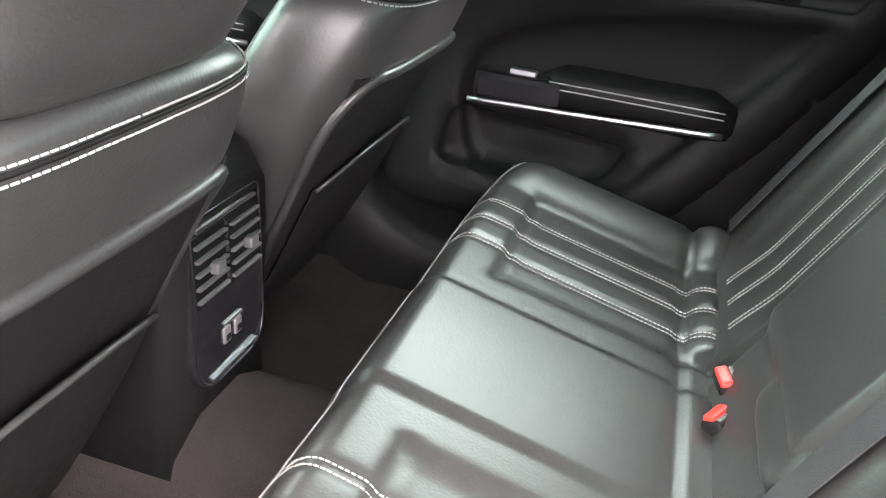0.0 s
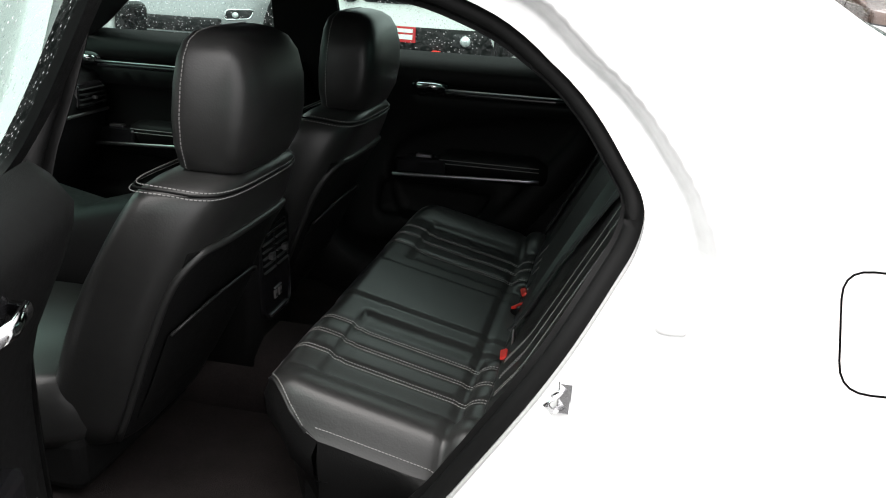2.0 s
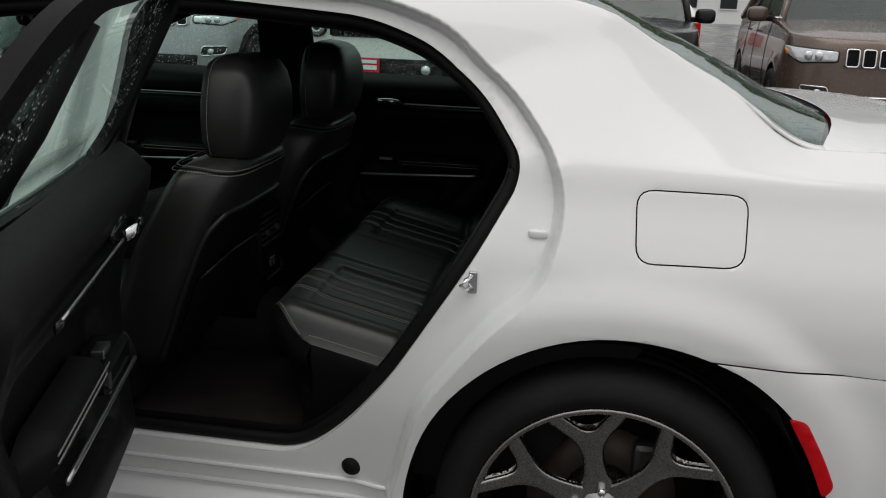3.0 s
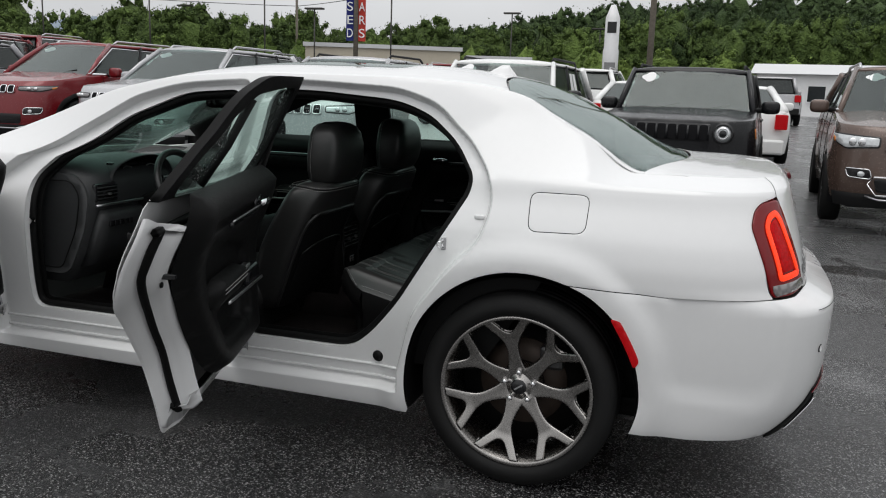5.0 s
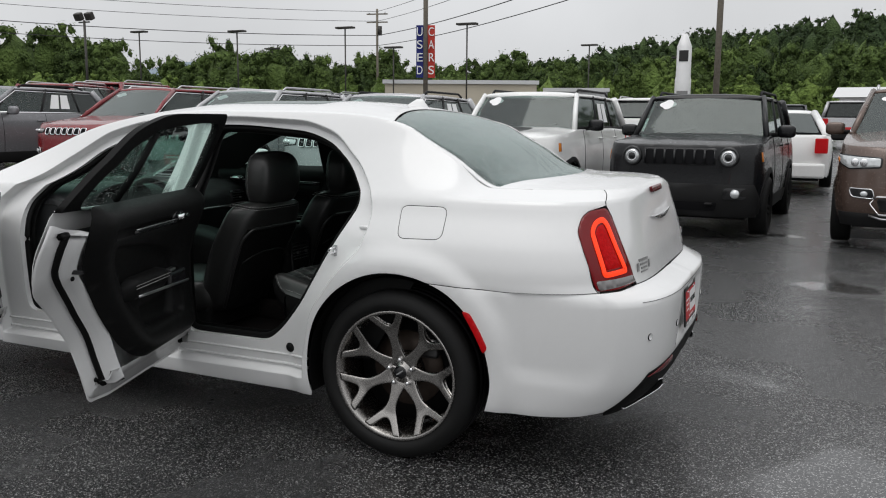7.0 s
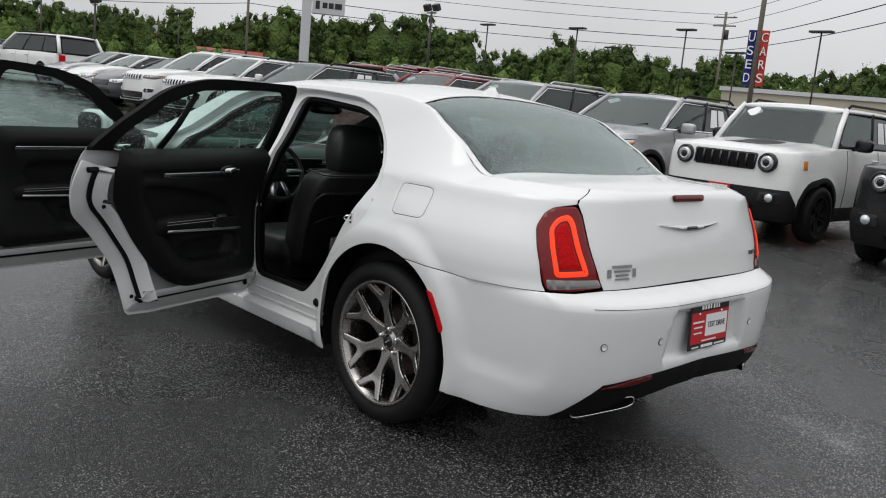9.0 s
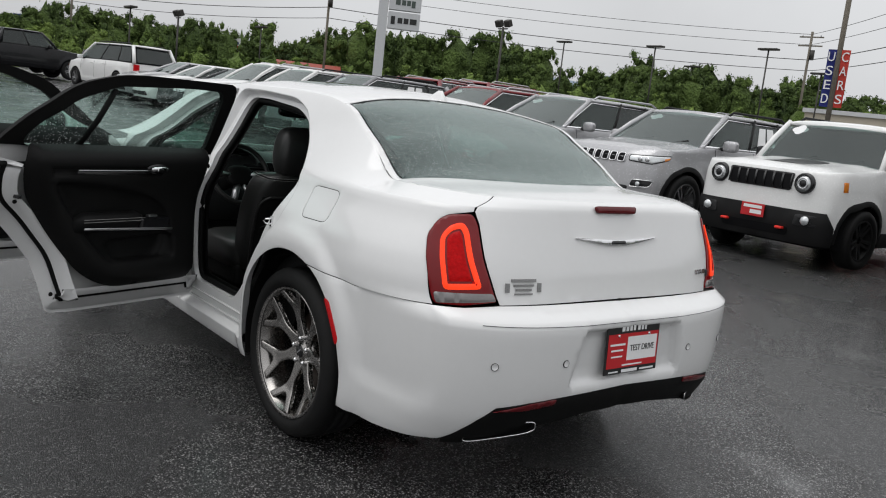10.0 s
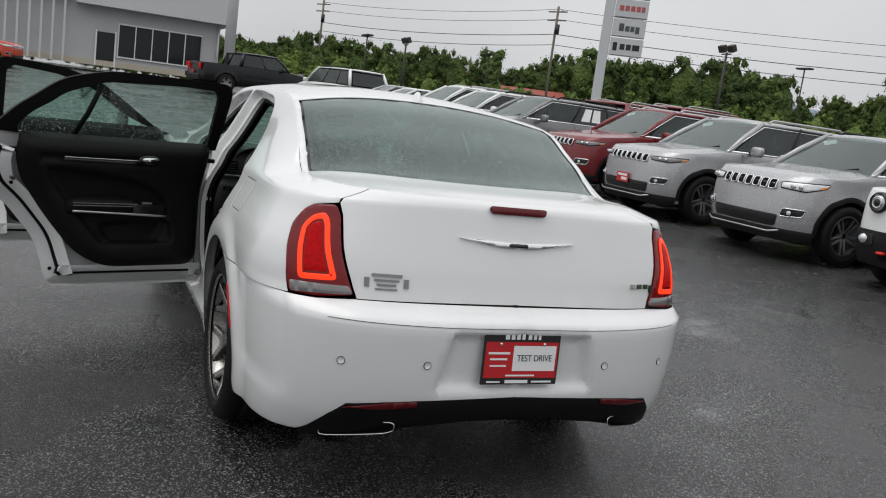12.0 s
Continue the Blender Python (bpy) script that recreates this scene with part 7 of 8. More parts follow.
    # grille and bumper
    def slots(zc, width, height, count, framed):
        g = front_patch("grille", rounded([(-width / 2, zc - height / 2), (width / 2, zc - height / 2), (width / 2 + 0.02, zc + height / 2), (-width / 2 - 0.02, zc + height / 2)], 0.03, 3), coat if framed else GLOSSY_BLACK, 0.008, label="grille with seven upright slots")
        w = width / count
        for k in range(count):
            c = -width / 2 + w * (k + 0.5)
            o = rounded([(c - 0.38 * w, zc - 0.43 * height), (c + 0.38 * w, zc - 0.43 * height), (c + 0.38 * w, zc + 0.43 * height), (c - 0.38 * w, zc + 0.43 * height)], 0.022, 3)
            # near-black plate drawn for the shade inside the slot
            front_patch("slot", o, LINER_SHADE_BLACK, 0.012, g, solid=0.004)
            if framed:
                q = np.array(resample(o, 0.03))
                kk = np.clip(1 - (np.abs(q[:, 0]) / (W * wide(q[:, 1]))) ** square, 0, 1) ** (1 / square)
                part("slot_frame", tube(np.stack([q[:, 0], n0 - (n0 - front_y(q[:, 1]) + 0.018) * kk, q[:, 1]], -1), 0.0085, 6, True), CHROME, g)
            else:
                for e in (-1, 1):
                    part("slot_rib", tube([(c + e * 0.46 * w, -0.016, zc - 0.44 * height), (c + e * 0.46 * w, -0.004 + 0.2 * lean, zc + 0.44 * height)], 0.010, 6), coat if coat is P_BLACK else GLOSSY_BLACK, g)
    if style == "boxy":
        slots(nose - 0.145, 0.80, 0.20, 7, False)
        panel("lower_bumper", [(u_end, lo - 0.02), (n0 - 0.3, lo - 0.02), (n0 - 0.3, lo + 0.20), (u_at(W * 0.9), lo + 0.36), (u_end, lo + 0.36)], CLADDING, 0.022, label="black lower bumper", solid=0.02)
        front_patch("air_intake", rounded([(-0.42, lo + 0.05), (0.42, lo + 0.05), (0.45, lo + 0.15), (-0.45, lo + 0.15)], 0.03, 3), LINER_SHADE_BLACK, 0.030)
        if coat is P_CREAM:
            q, f = fill(rounded([(-0.32, 0.42), (0.32, 0.42), (0.26, 1.05), (-0.26, 1.05)], 0.06, 4), [], 0.1)
            zz = np.interp(q[:, 1], ye, ze) + 0.045 - 0.02 * (np.abs(q[:, 0]) / 0.35) ** 2
            surface("bonnet_decal", np.stack([q[:, 0], q[:, 1], zz], -1), f, BLACK_PRINT, v, "matt black bonnet decal", solid=0.02)
    elif style in ("low", "van", "pickup"):
        gz, gh, gw = {"low": (0.60, 0.14, 1.0), "van": (nose - 0.18, 0.17, 0.9), "pickup": (nose - 0.24, 0.34, 1.1)}[style]
        g = front_patch("grille", rounded([(-gw / 2, gz - gh / 2), (gw / 2, gz - gh / 2), (gw / 2, gz + gh / 2), (-gw / 2, gz + gh / 2)], 0.04, 3), CHROME if style != "low" else GLOSSY_BLACK, 0.010, label="broad grille")
        for k in range(4):
            zz = gz - gh / 2 + gh * (k + 0.2) / 4
            front_patch("grille_gap", [(-gw * 0.46, zz), (gw * 0.46, zz), (gw * 0.46, zz + gh * 0.14), (-gw * 0.46, zz + gh * 0.14)], GLOSSY_BLACK, 0.016, g, solid=0.003)
        front_patch("air_intake", rounded([(-0.6, lo + 0.08), (0.6, lo + 0.08), (0.55, lo + 0.20), (-0.55, lo + 0.20)], 0.03, 3), GLOSSY_BLACK, 0.010)
    else:
        gz, gh, gw = {"slim": (nose - 0.115, 0.125, 0.92), "round": (nose - 0.125, 0.135, 0.92), "tall": (nose - 0.17, 0.18, 0.98)}[style]
        slots(gz, gw, gh, 7, True)
        front_patch("air_intake", rounded([(-0.52, lo + 0.12), (0.52, lo + 0.12), (0.56, lo + 0.27), (-0.56, lo + 0.27)], 0.04, 3), GLOSSY_BLACK, 0.008, label="black lower air intake")
        if style == "tall":
            rr = [(0.62 * a, -0.022, lo + 0.195 + 0.095 * b) for a, b in ((-1, 0.2), (-0.85, -1), (0.85, -1), (1, 0.2), (0.9, 1), (-0.9, 1))]
            part("intake_frame", tube(rr, 0.011, 6, True), CHROME, v)
        panel("chin", [(u_end, lo - 0.04), (n0 - 0.25, lo - 0.04), (n0 - 0.25, lo + 0.10), (u_at(0.6), lo + 0.10), (u_end, lo + 0.10)], CLADDING, 0.014, label="black chin spoiler", solid=0.02)
        part("chin_strip", tube([(-0.62, 0.04, lo + 0.085), (-0.5, -0.018, lo + 0.055), (0.5, -0.018, lo + 0.055), (0.62, 0.04, lo + 0.085)], 0.011), SATIN_METAL, v)
    if plated:
        yb = -0.050 if style == "boxy" else -0.034
        pl = box_part("front_plate", (-0.15, yb, lo + 0.21), (0.15, yb + 0.014, lo + 0.36), RED_PRINT, v, "red dealer plate", 0.004)
        box_part("plate_bar", (-0.12, yb - 0.002, lo + 0.305), (0.12, yb + 0.002, lo + 0.34), PAPER, pl)
        box_part("plate_field", (-0.03, yb - 0.002, lo + 0.24), (0.12, yb + 0.002, lo + 0.285), PAPER, pl)
    box_part("rear_bumper", (-W * 0.9, L - 0.1, lo), (W * 0.9, L + 0.05, lo + 0.26), CLADDING if style not in ("low", "van") else coat, v, bevel=0.04)
    box_part("rear_plate", (-0.15, L + 0.045, lo + 0.30), (0.15, L + 0.055, lo + 0.44), RED_PRINT, v, bevel=0.004)
    for wy in (-0.35, 0.25):
        part("wiper", tube([(wy, f0 + 0.02, belt_z + 0.02), (wy + 0.28, f0 + 0.10, belt_z + 0.085)], 0.008), CLADDING, v)
    if sticker:
        a = C["fl"] * 0.18 + C["tfl"] * 0.82
        d = (C["tfl"] - C["fl"]) / np.linalg.norm(C["tfl"] - C["fl"])
        for k, (dx, w, h) in enumerate(((0.24, 0.11, 0.055), (0.24, 0.07, 0.085))):
            o = a + np.array([dx, -0.030, 0.0])
            ringp = [tuple(o + np.array([w * math.cos(t), 0, 0]) + d * h * math.sin(t)) for t in np.linspace(0, 2 * math.pi, 18, endpoint=False)]
            n = [tuple(np.array(p) + np.array([0, -0.004 * (k + 1), 0.002])) for p in ringp]
            surface("price_sticker", n, [tuple(range(18))], PAPER, v, "white oval price sticker", smooth=False)
    return v


ROW_Y = 6.40
vehicle("compact_suv", "white boxy compact SUV with black grille, bonnet decal and cladding", -2.38, ROW_Y + 0.08, -1, P_CREAM, "boxy", plated=True, papers=True)
vehicle("compact_suv", "black boxy compact SUV with round lamps and a seven-slot grille", 0.10, ROW_Y - 0.2, -3, P_BLACK, "boxy")
vehicle("large_suv", "brown metallic SUV with chrome-framed grille slots", 2.72, ROW_Y - 0.5, -3, P_BROWN, "tall")
vehicle("compact_suv", "silver SUV with chrome-ringed grille slots, wet paint", -4.80, ROW_Y - 0.05, 1, P_SILVER, "round", papers=True)
vehicle("crossover", "silver crossover with slim head lamps and roof rails", -7.55, ROW_Y + 0.0, 1, P_SILVER, "slim", plated=True)
vehicle("crossover", "deep red crossover with slim head lamps and bright roof rails", -9.95, ROW_Y + 0.1, 1, P_RED, "slim", papers=True)
vehicle("compact_suv", "grey SUV with a black roof and papers in its window", -13.2, ROW_Y - 0.6, 1, P_GREY, "round", papers=True)
vehicle("crossover", "white crossover with raindrops on its bonnet", -15.9, ROW_Y - 0.5, 2, P_CREAM, "round", sticker=False)
vehicle("crossover", "white crossover parked in the long row", -18.4, ROW_Y - 0.4, 2, P_CREAM, "slim", sticker=False)
vehicle("hatchback", "dark grey low car in the long row", -21.0, ROW_Y - 0.2, 2, P_DARK, "low", sticker=False)
vehicle("saloon_car", "white low car in the long row", -23.7, ROW_Y + 0.0, 2, P_CREAM, "low", sticker=False)
vehicle("saloon_car", "silver low car in the long row", -26.4, ROW_Y + 0.2, 2, P_SILVER, "low", sticker=False)
vehicle("saloon_car", "white low car seen from behind", -1.3, 19.5, 181, P_CREAM, "low", sticker=False)
vehicle("pickup_truck", "silver pickup truck seen from behind", 2.45, 37.8, 180, P_SILVER, "pickup", "truck", False)
vehicle("saloon_car", "white low car parked behind the black SUV", 0.85, 17.2, 180, P_CREAM, "low", sticker=False)


# ---- woods, hills, poles and buildings round the lot ----
def spot(az, d):
    """A place by its bearing (degrees to the right of +y) and distance from the lot's middle."""
    return 2.0 + d * math.sin(radians(az)), -3.0 + d * math.cos(radians(az))


def leaf_material(name, dark, light):
    m = bpy.data.materials.new(name)
    m.use_nodes = True
    n, l = m.node_tree.nodes, m.node_tree.links
    p = n["Principled BSDF"]
    geo, ramp, at, big, add = n.new("ShaderNodeNewGeometry"), n.new("ShaderNodeValToRGB"), n.new("ShaderNodeTexCoord"), n.new("ShaderNodeTexNoise"), n.new("ShaderNodeMath")
    big.inputs["Scale"].default_value = 0.16
    l.new(at.outputs["Object"], big.inputs["Vector"])
    add.operation = "MULTIPLY_ADD"
    add.inputs[1].default_value = 0.22
    l.new(geo.outputs["Random Per Island"], add.inputs[0])
    half = n.new("ShaderNodeMath")
    half.operation = "MULTIPLY_ADD"
    half.inputs[1].default_value, half.inputs[2].default_value = 1.3, -0.75
    l.new(big.outputs["Fac"], half.inputs[0])
    fine, mott = n.new("ShaderNodeTexNoise"), n.new("ShaderNodeMath")
    fine.inputs["Scale"].default_value, fine.inputs["Detail"].default_value = 3.2, 5
    l.new(at.outputs["Object"], fine.inputs["Vector"])
    mott.operation = "MULTIPLY_ADD"
    mott.inputs[1].default_value = 0.9
    l.new(fine.outputs["Fac"], mott.inputs[0])
    l.new(half.outputs[0], mott.inputs[2])
    l.new(mott.outputs[0], add.inputs[2])
    bump = n.new("ShaderNodeBump")
    bump.inputs["Strength"].default_value, bump.inputs["Distance"].default_value = 1.0, 0.8
    l.new(fine.outputs["Fac"], bump.inputs["Height"])
    l.new(bump.outputs[0], p.inputs["Normal"])
    e = ramp.color_ramp.elements
    e[0].color, e[1].color = (*dark, 1), (*light, 1)
    l.new(add.outputs[0], ramp.inputs["Fac"])
    l.new(ramp.outputs["Color"], p.inputs["Base Color"])
    p.inputs["Roughness"].default_value = 0.75
    p.inputs["Specular IOR Level"].default_value = 0.2
    return m


WOOD_LEAF = leaf_material("woodland_leaves", (0.022, 0.044, 0.014), (0.170, 0.250, 0.062))
BUSH_LEAF = leaf_material("young_leaves", (0.055, 0.105, 0.022), (0.26, 0.36, 0.085))
HILL_LEAF = leaf_material("hill_leaves", (0.024, 0.044, 0.020), (0.100, 0.155, 0.050))
WOOD_POLE = material("weathered_pole_wood", (0.17, 0.15, 0.12), 0.85, vary=0.3, scale=10)
POLE_METAL = material("bronze_pole_metal", (0.05, 0.047, 0.043), 0.5, metal=0.5, vary=0.15)
WIRE = material("black_cable", (0.02, 0.02, 0.02), 0.6)
rng = np.random.default_rng(7)


def leaf_crown(leaves, leaf, seed, lobe_count=20):
    """One crown of unit height: many small ragged lobes and a loose fringe of bent leaf clumps."""
    r = np.random.default_rng(seed)
    lobes = [(np.array([0, 0, 0.56]), np.array([0.27, 0.27, 0.40]))]
    for k in range(lobe_count):
        a, h = r.uniform(0, 2 * math.pi), r.uniform(0.18, 0.90)
        w = 0.33 * math.sin(math.pi * min(1, (h - 0.06) / 0.94)) ** 0.8 * r.uniform(0.55, 1.05) + 0.02
        lobes.append((np.array([w * math.cos(a), w * math.sin(a), h]), np.array([1, 1, 0.85]) * r.uniform(0.038, 0.095)))
    verts, faces = [], []
    for c, s in lobes:
        rows, cols = 3, 6
        o = len(verts)
        for i in range(rows + 1):
            for k in range(cols):
                t, p = math.pi * i / rows, 2 * math.pi * (k + 0.5 * (i % 2)) / cols
                d = np.array([math.sin(t) * math.cos(p), math.sin(t) * math.sin(p), math.cos(t)])
                verts.append(c + d * s * r.uniform(0.50, 1.05))
        faces += [(o + i * cols + k, o + (i + 1) * cols + k, o + (i + 1) * cols + (k + 1) % cols, o + i * cols + (k + 1) % cols) for i in range(rows) for k in range(cols)]
    for i in range(leaves):
        c, s = lobes[r.integers(len(lobes))]
        d = r.normal(size=3)
        d /= np.linalg.norm(d)
        p = c + d * (s * r.uniform(0.8, 1.2) + 0.006)
        n = d + r.normal(size=3) * 0.6 + np.array([0, 0, 0.5])
        n /= np.linalg.norm(n)
        t = np.cross(n, r.normal(size=3))
        t /= np.linalg.norm(t)
        b = np.cross(n, t)
        k = leaf * r.uniform(0.6, 1.5)
        o = len(verts)
        verts += [p - t * k - b * k * 0.6, p + t * k * 0.9 - b * k * 0.7 - n * k * 0.25, p + t * k + b * k * 0.7, p - t * k * 0.8 + b * k * 0.6 - n * k * 0.3]
        faces.append((o, o + 1, o + 2, o + 3))
    return np.array(verts), np.array(faces)


CROWNS = [leaf_crown(1250, 0.0105, 10 + k, 38) for k in range(9)]
LOW_CROWNS = [leaf_crown(420, 0.0150, 40 + k, 16) for k in range(7)]


def woods(name, label, places, mat, crowns, squat=1.0):
    """One object of many crowns: places of (x, y, z, height, width)."""
    V, F, n = [], [], 0
    for k, (x, y, z, h, w) in enumerate(places):
        v, f = crowns[k % len(crowns)]
        a = rng.uniform(0, 2 * math.pi)
        c, s = math.cos(a), math.sin(a)
        q = np.stack([(v[:, 0] * c - v[:, 1] * s) * w + x, (v[:, 0] * s + v[:, 1] * c) * w + y, v[:, 2] * h * squat + z], -1)
        V.append(q)
        F.append(f + n)
        n += len(v)
    V, F = np.concatenate(V), np.concatenate(F)
    me = bpy.data.meshes.new(name)
    me.vertices.add(len(V))
    me.vertices.foreach_set("co", V.astype(np.float32).ravel())
    me.loops.add(F.size)
    me.loops.foreach_set("vertex_index", F.astype(np.int32).ravel())
    me.polygons.add(len(F))
    me.polygons.foreach_set("loop_start", np.arange(0, F.size, 4, dtype=np.int32))
    me.update(calc_edges=True)
    me.validate()
    return tagged(mesh_part(name, me, mat, None, smooth=False), label, "woodland", kind="stuff")


tree_top = smooth_curve((-140, 7), (-100, 7), (-85, 7.0), (-77, 7.6), (-72, 8.2), (-66, 8.6), (-62, 8.4), (-57.5, 10.4), (-53.5, 9.6), (-49.5, 11.5), (-46, 10.3), (-42.3, 7.4), (-38, 10.2), (-34, 9.6), (-31, 8.8), (-25, 9.2), (-20, 9.3), (-17, 8.4), (-8, 9.0), (0, 9.5), (30, 10), (60, 9), (140, 8))
near_belt, bush_belt = [], []
for az in np.arange(-104, 50, 0.62):
    for d0, f in ((96, 0.85), (106, 1.0)):
        a = az + rng.uniform(-0.4, 0.4)
        d = d0 + rng.uniform(-4, 4)
        x, y = spot(a, d)
        h = float(tree_top(a)) * f * (0.98 if a < -9 else 1.05) * rng.choice((0.74, 0.86, 0.92, 0.98, 1.02, 1.10)) * rng.uniform(0.94, 1.06)
        near_belt.append((x, y, 0.5, h, h * rng.uniform(0.62, 0.86)))
for az in np.arange(-88, 40, 0.46):
    a = az + rng.uniform(-0.4, 0.4)
    x, y = spot(a, 86 + rng.uniform(-4, 4))
    h = rng.choice((2.4, 3.0, 3.4, 3.8, 4.6, 5.4)) * rng.uniform(0.9, 1.1)
    bush_belt.append((x, y, 0.4, h, h * rng.uniform(0.75, 1.15)))
woods("tree_belt", "dense dark green deciduous trees behind the lot", near_belt, WOOD_LEAF, CROWNS)
woods("bush_belt", "light green young trees and bushes", bush_belt, BUSH_LEAF, LOW_CROWNS)
# the wooded hill and its ground
hill_z = smooth_curve((-60, 0), (-26, 1), (-18, 6), (-11.5, 14), (-4.4, 17), (2.2, 19.5), (6.6, 20.5), (25, 24), (45, 20), (70, 8), (90, 0))
HA, HD = np.meshgrid(np.linspace(-60, 90, 60), np.linspace(112, 300, 18), indexing="ij")
HZ = hill_z(HA) * smoothstep(112, 250, HD)
hx, hy = 2 + HD * np.sin(np.radians(HA)), -3 + HD * np.cos(np.radians(HA))
SOIL = material("leaf_litter", (0.03, 0.04, 0.018), 0.95, vary=0.4, scale=0.3)
hill = surface("hill", np.stack([hx, hy, HZ + 0.3], -1).reshape(-1, 3), [(i * 18 + j, i * 18 + j + 1, (i + 1) * 18 + j + 1, (i + 1) * 18 + j) for i in range(59) for j in range(17)], SOIL)
tagged(hill, "low wooded hill beyond the lot", "hill", kind="structure")
hill_trees = []
for k in range(620):
    a, d = rng.uniform(-22, 48), rng.uniform(118, 262)
    x, y = spot(a, d)
    h = rng.uniform(7.0, 11.5)
    hill_trees.append((x, y, float(hill_z(a) * smoothstep(112, 250, d)) - 0.5, h, h * rng.uniform(0.8, 1.05)))
woods("hill_woods", "dark green trees covering the hill", hill_trees, HILL_LEAF, LOW_CROWNS)
# far ridge, the misty air painted into its blue-grey colour
RIDGE = material("haze_coloured_ridge", (0.20, 0.245, 0.29), 0.95, vary=0.12, scale=0.01)
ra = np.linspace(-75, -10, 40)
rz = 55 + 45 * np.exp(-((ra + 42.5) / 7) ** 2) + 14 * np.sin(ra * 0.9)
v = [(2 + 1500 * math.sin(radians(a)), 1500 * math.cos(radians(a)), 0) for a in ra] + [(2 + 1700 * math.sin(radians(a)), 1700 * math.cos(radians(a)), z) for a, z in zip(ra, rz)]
tagged(surface("backdrop", v, [(i, i + 1, 41 + i, 40 + i) for i in range(39)], RIDGE), "far ridge coloured blue-grey for the haze", "backdrop", kind="structure")


def light_pole(az, d, z, double=False):
    x, y = spot(az, d)
    g = float(ground_z(x, y))
    o = thing("light_pole", "tall dark parking-lot light pole", "lamp post", Matrix.Translation((x, y, g)), "lot lights")
    part("pole", tube([(0, 0, 0), (0, 0, z)], 0.065, 8), POLE_METAL, o)
    if double:
        for s in (-1, 1):
            part("flood_head", box(bmesh.new(), (-0.22, -0.16, -0.2), (0.22, 0.16, 0.2), Matrix.Translation((s * 0.38, 0, z + 0.2)) @ Matrix.Rotation(radians(25), 4, "X")), POLE_METAL, o, "", False, 0.05)
        part("cross_arm", tube([(-0.38, 0, z - 0.1), (0.38, 0, z - 0.1)], 0.04), POLE_METAL, o)
    else:
        box_part("lamp_head", (-0.85, -0.3, z - 0.04), (0.85, 0.3, z + 0.12), POLE_METAL, o, "flat shoebox lamp head", 0.04)
    return o


for az, d, z in ((-43.8, 87, 8.1), (-37.9, 80, 7.8), (-31.0, 75, 8.0), (-23.0, 68, 7.95), (-14.8, 89, 8.2), (-27.8, 78, 6.7), (-9.0, 94, 7.4), (-10.7, 109, 7.4), (-35.6, 96, 7.6), (-63.6, 88, 6.2), (-71.5, 74, 5.6)):
    light_pole(az, d, z)
light_pole(-47.4, 50, 5.4, True)
light_pole(-68.5, 59, 4.4, True)

# utility poles and their wires
UTIL = [(-75, 105), (-59.4, 84), (-28.8, 88), (-7.2, 35), (38, 30), (75, 60)]
tops = []
for az, d in UTIL:
    x, y = spot(az, d)
    o = thing("utility_pole", "weathered wooden utility pole", "utility pole", Matrix.Translation((x, y, float(ground_z(x, y)))), "utility poles")
    part("pole", tube([(0, 0, 0), (0, 0, 6), (0, 0, 11.2)], 0.12, 10), WOOD_POLE, o)
    for z in (10.7, 9.9):
        part("cross_arm", box(bmesh.new(), (-1.1, -0.06, z - 0.06), (1.1, 0.06, z + 0.06), Matrix.Rotation(radians(-az * 0.4), 4, "Z")), WOOD_POLE, o, "", False)
    for s in (-0.9, 0.0, 0.9):
        part("insulator", tube([(s, 0, 10.7), (s, 0, 10.95)], 0.05), SATIN_METAL, o)
    part("transformer", tube([(0.3, 0, 8.6), (0.3, 0, 9.5)], 0.22, 12), POLE_METAL, o)
    tops.append((x, y, float(ground_z(x, y))))
for k, (p, q) in enumerate(zip(tops, tops[1:])):
    for dz, r in ((10.95, 0.022), (10.0, 0.022), (8.6, 0.035), (7.6, 0.03)):
        pts = []
        for t in np.linspace(0, 1, 17):
            pts.append((p[0] * (1 - t) + q[0] * t, p[1] * (1 - t) + q[1] * t, p[2] * (1 - t) + q[2] * t + dz - 1.1 * 4 * t * (1 - t) * 0.5))
        tagged(part("power_line", tube(pts, r, 5), WIRE), "sagging black power line", "power line", "power lines")

# banner pole: USED and CARS
x, y = spot(-26.2, 40)
o = thing("banner_pole", "dark pole with a blue and a red sales banner", "banner", Matrix.Translation((x, y, float(ground_z(x, y)))) @ Matrix.Rotation(radians(20), 4, "Z"))
part("pole", tube([(0, 0, 0), (0, 0, 11.5)], 0.11, 10), WOOD_POLE, o)
FACING = Matrix(((1, 0, 0, 0), (0, 0, -1, 0), (0, 1, 0, 0), (0, 0, 0, 1)))
for word, s, mat in (("USED", -1, material("blue_banner_cloth", (0.012, 0.02, 0.16), 0.8, vary=0.1)), ("CARS", 1, material("red_banner_cloth", (0.50, 0.045, 0.03), 0.8, vary=0.1))):
    v, f = fill([(0.10, 2.65), (0.44, 2.65), (0.44, 5.05), (0.10, 5.05)] if s > 0 else [(-0.44, 2.65), (-0.10, 2.65), (-0.10, 5.05), (-0.44, 5.05)], [], 0.15)
    ban = surface("banner", np.stack([v[:, 0], 0.05 * np.sin(v[:, 1] * 2.2 + v[:, 0] * 3), v[:, 1]], -1), f, mat, o, "cloth banner with white letters", solid=0.01)
    for k, ch in enumerate(word):
        zc = 4.73 - 0.585 * k
        lettering("letter", ch, 0.56, Matrix.Translation((s * 0.27, -0.075, zc)) @ FACING, WHITE_PRINT, ban, depth=0.004, width=0.26)

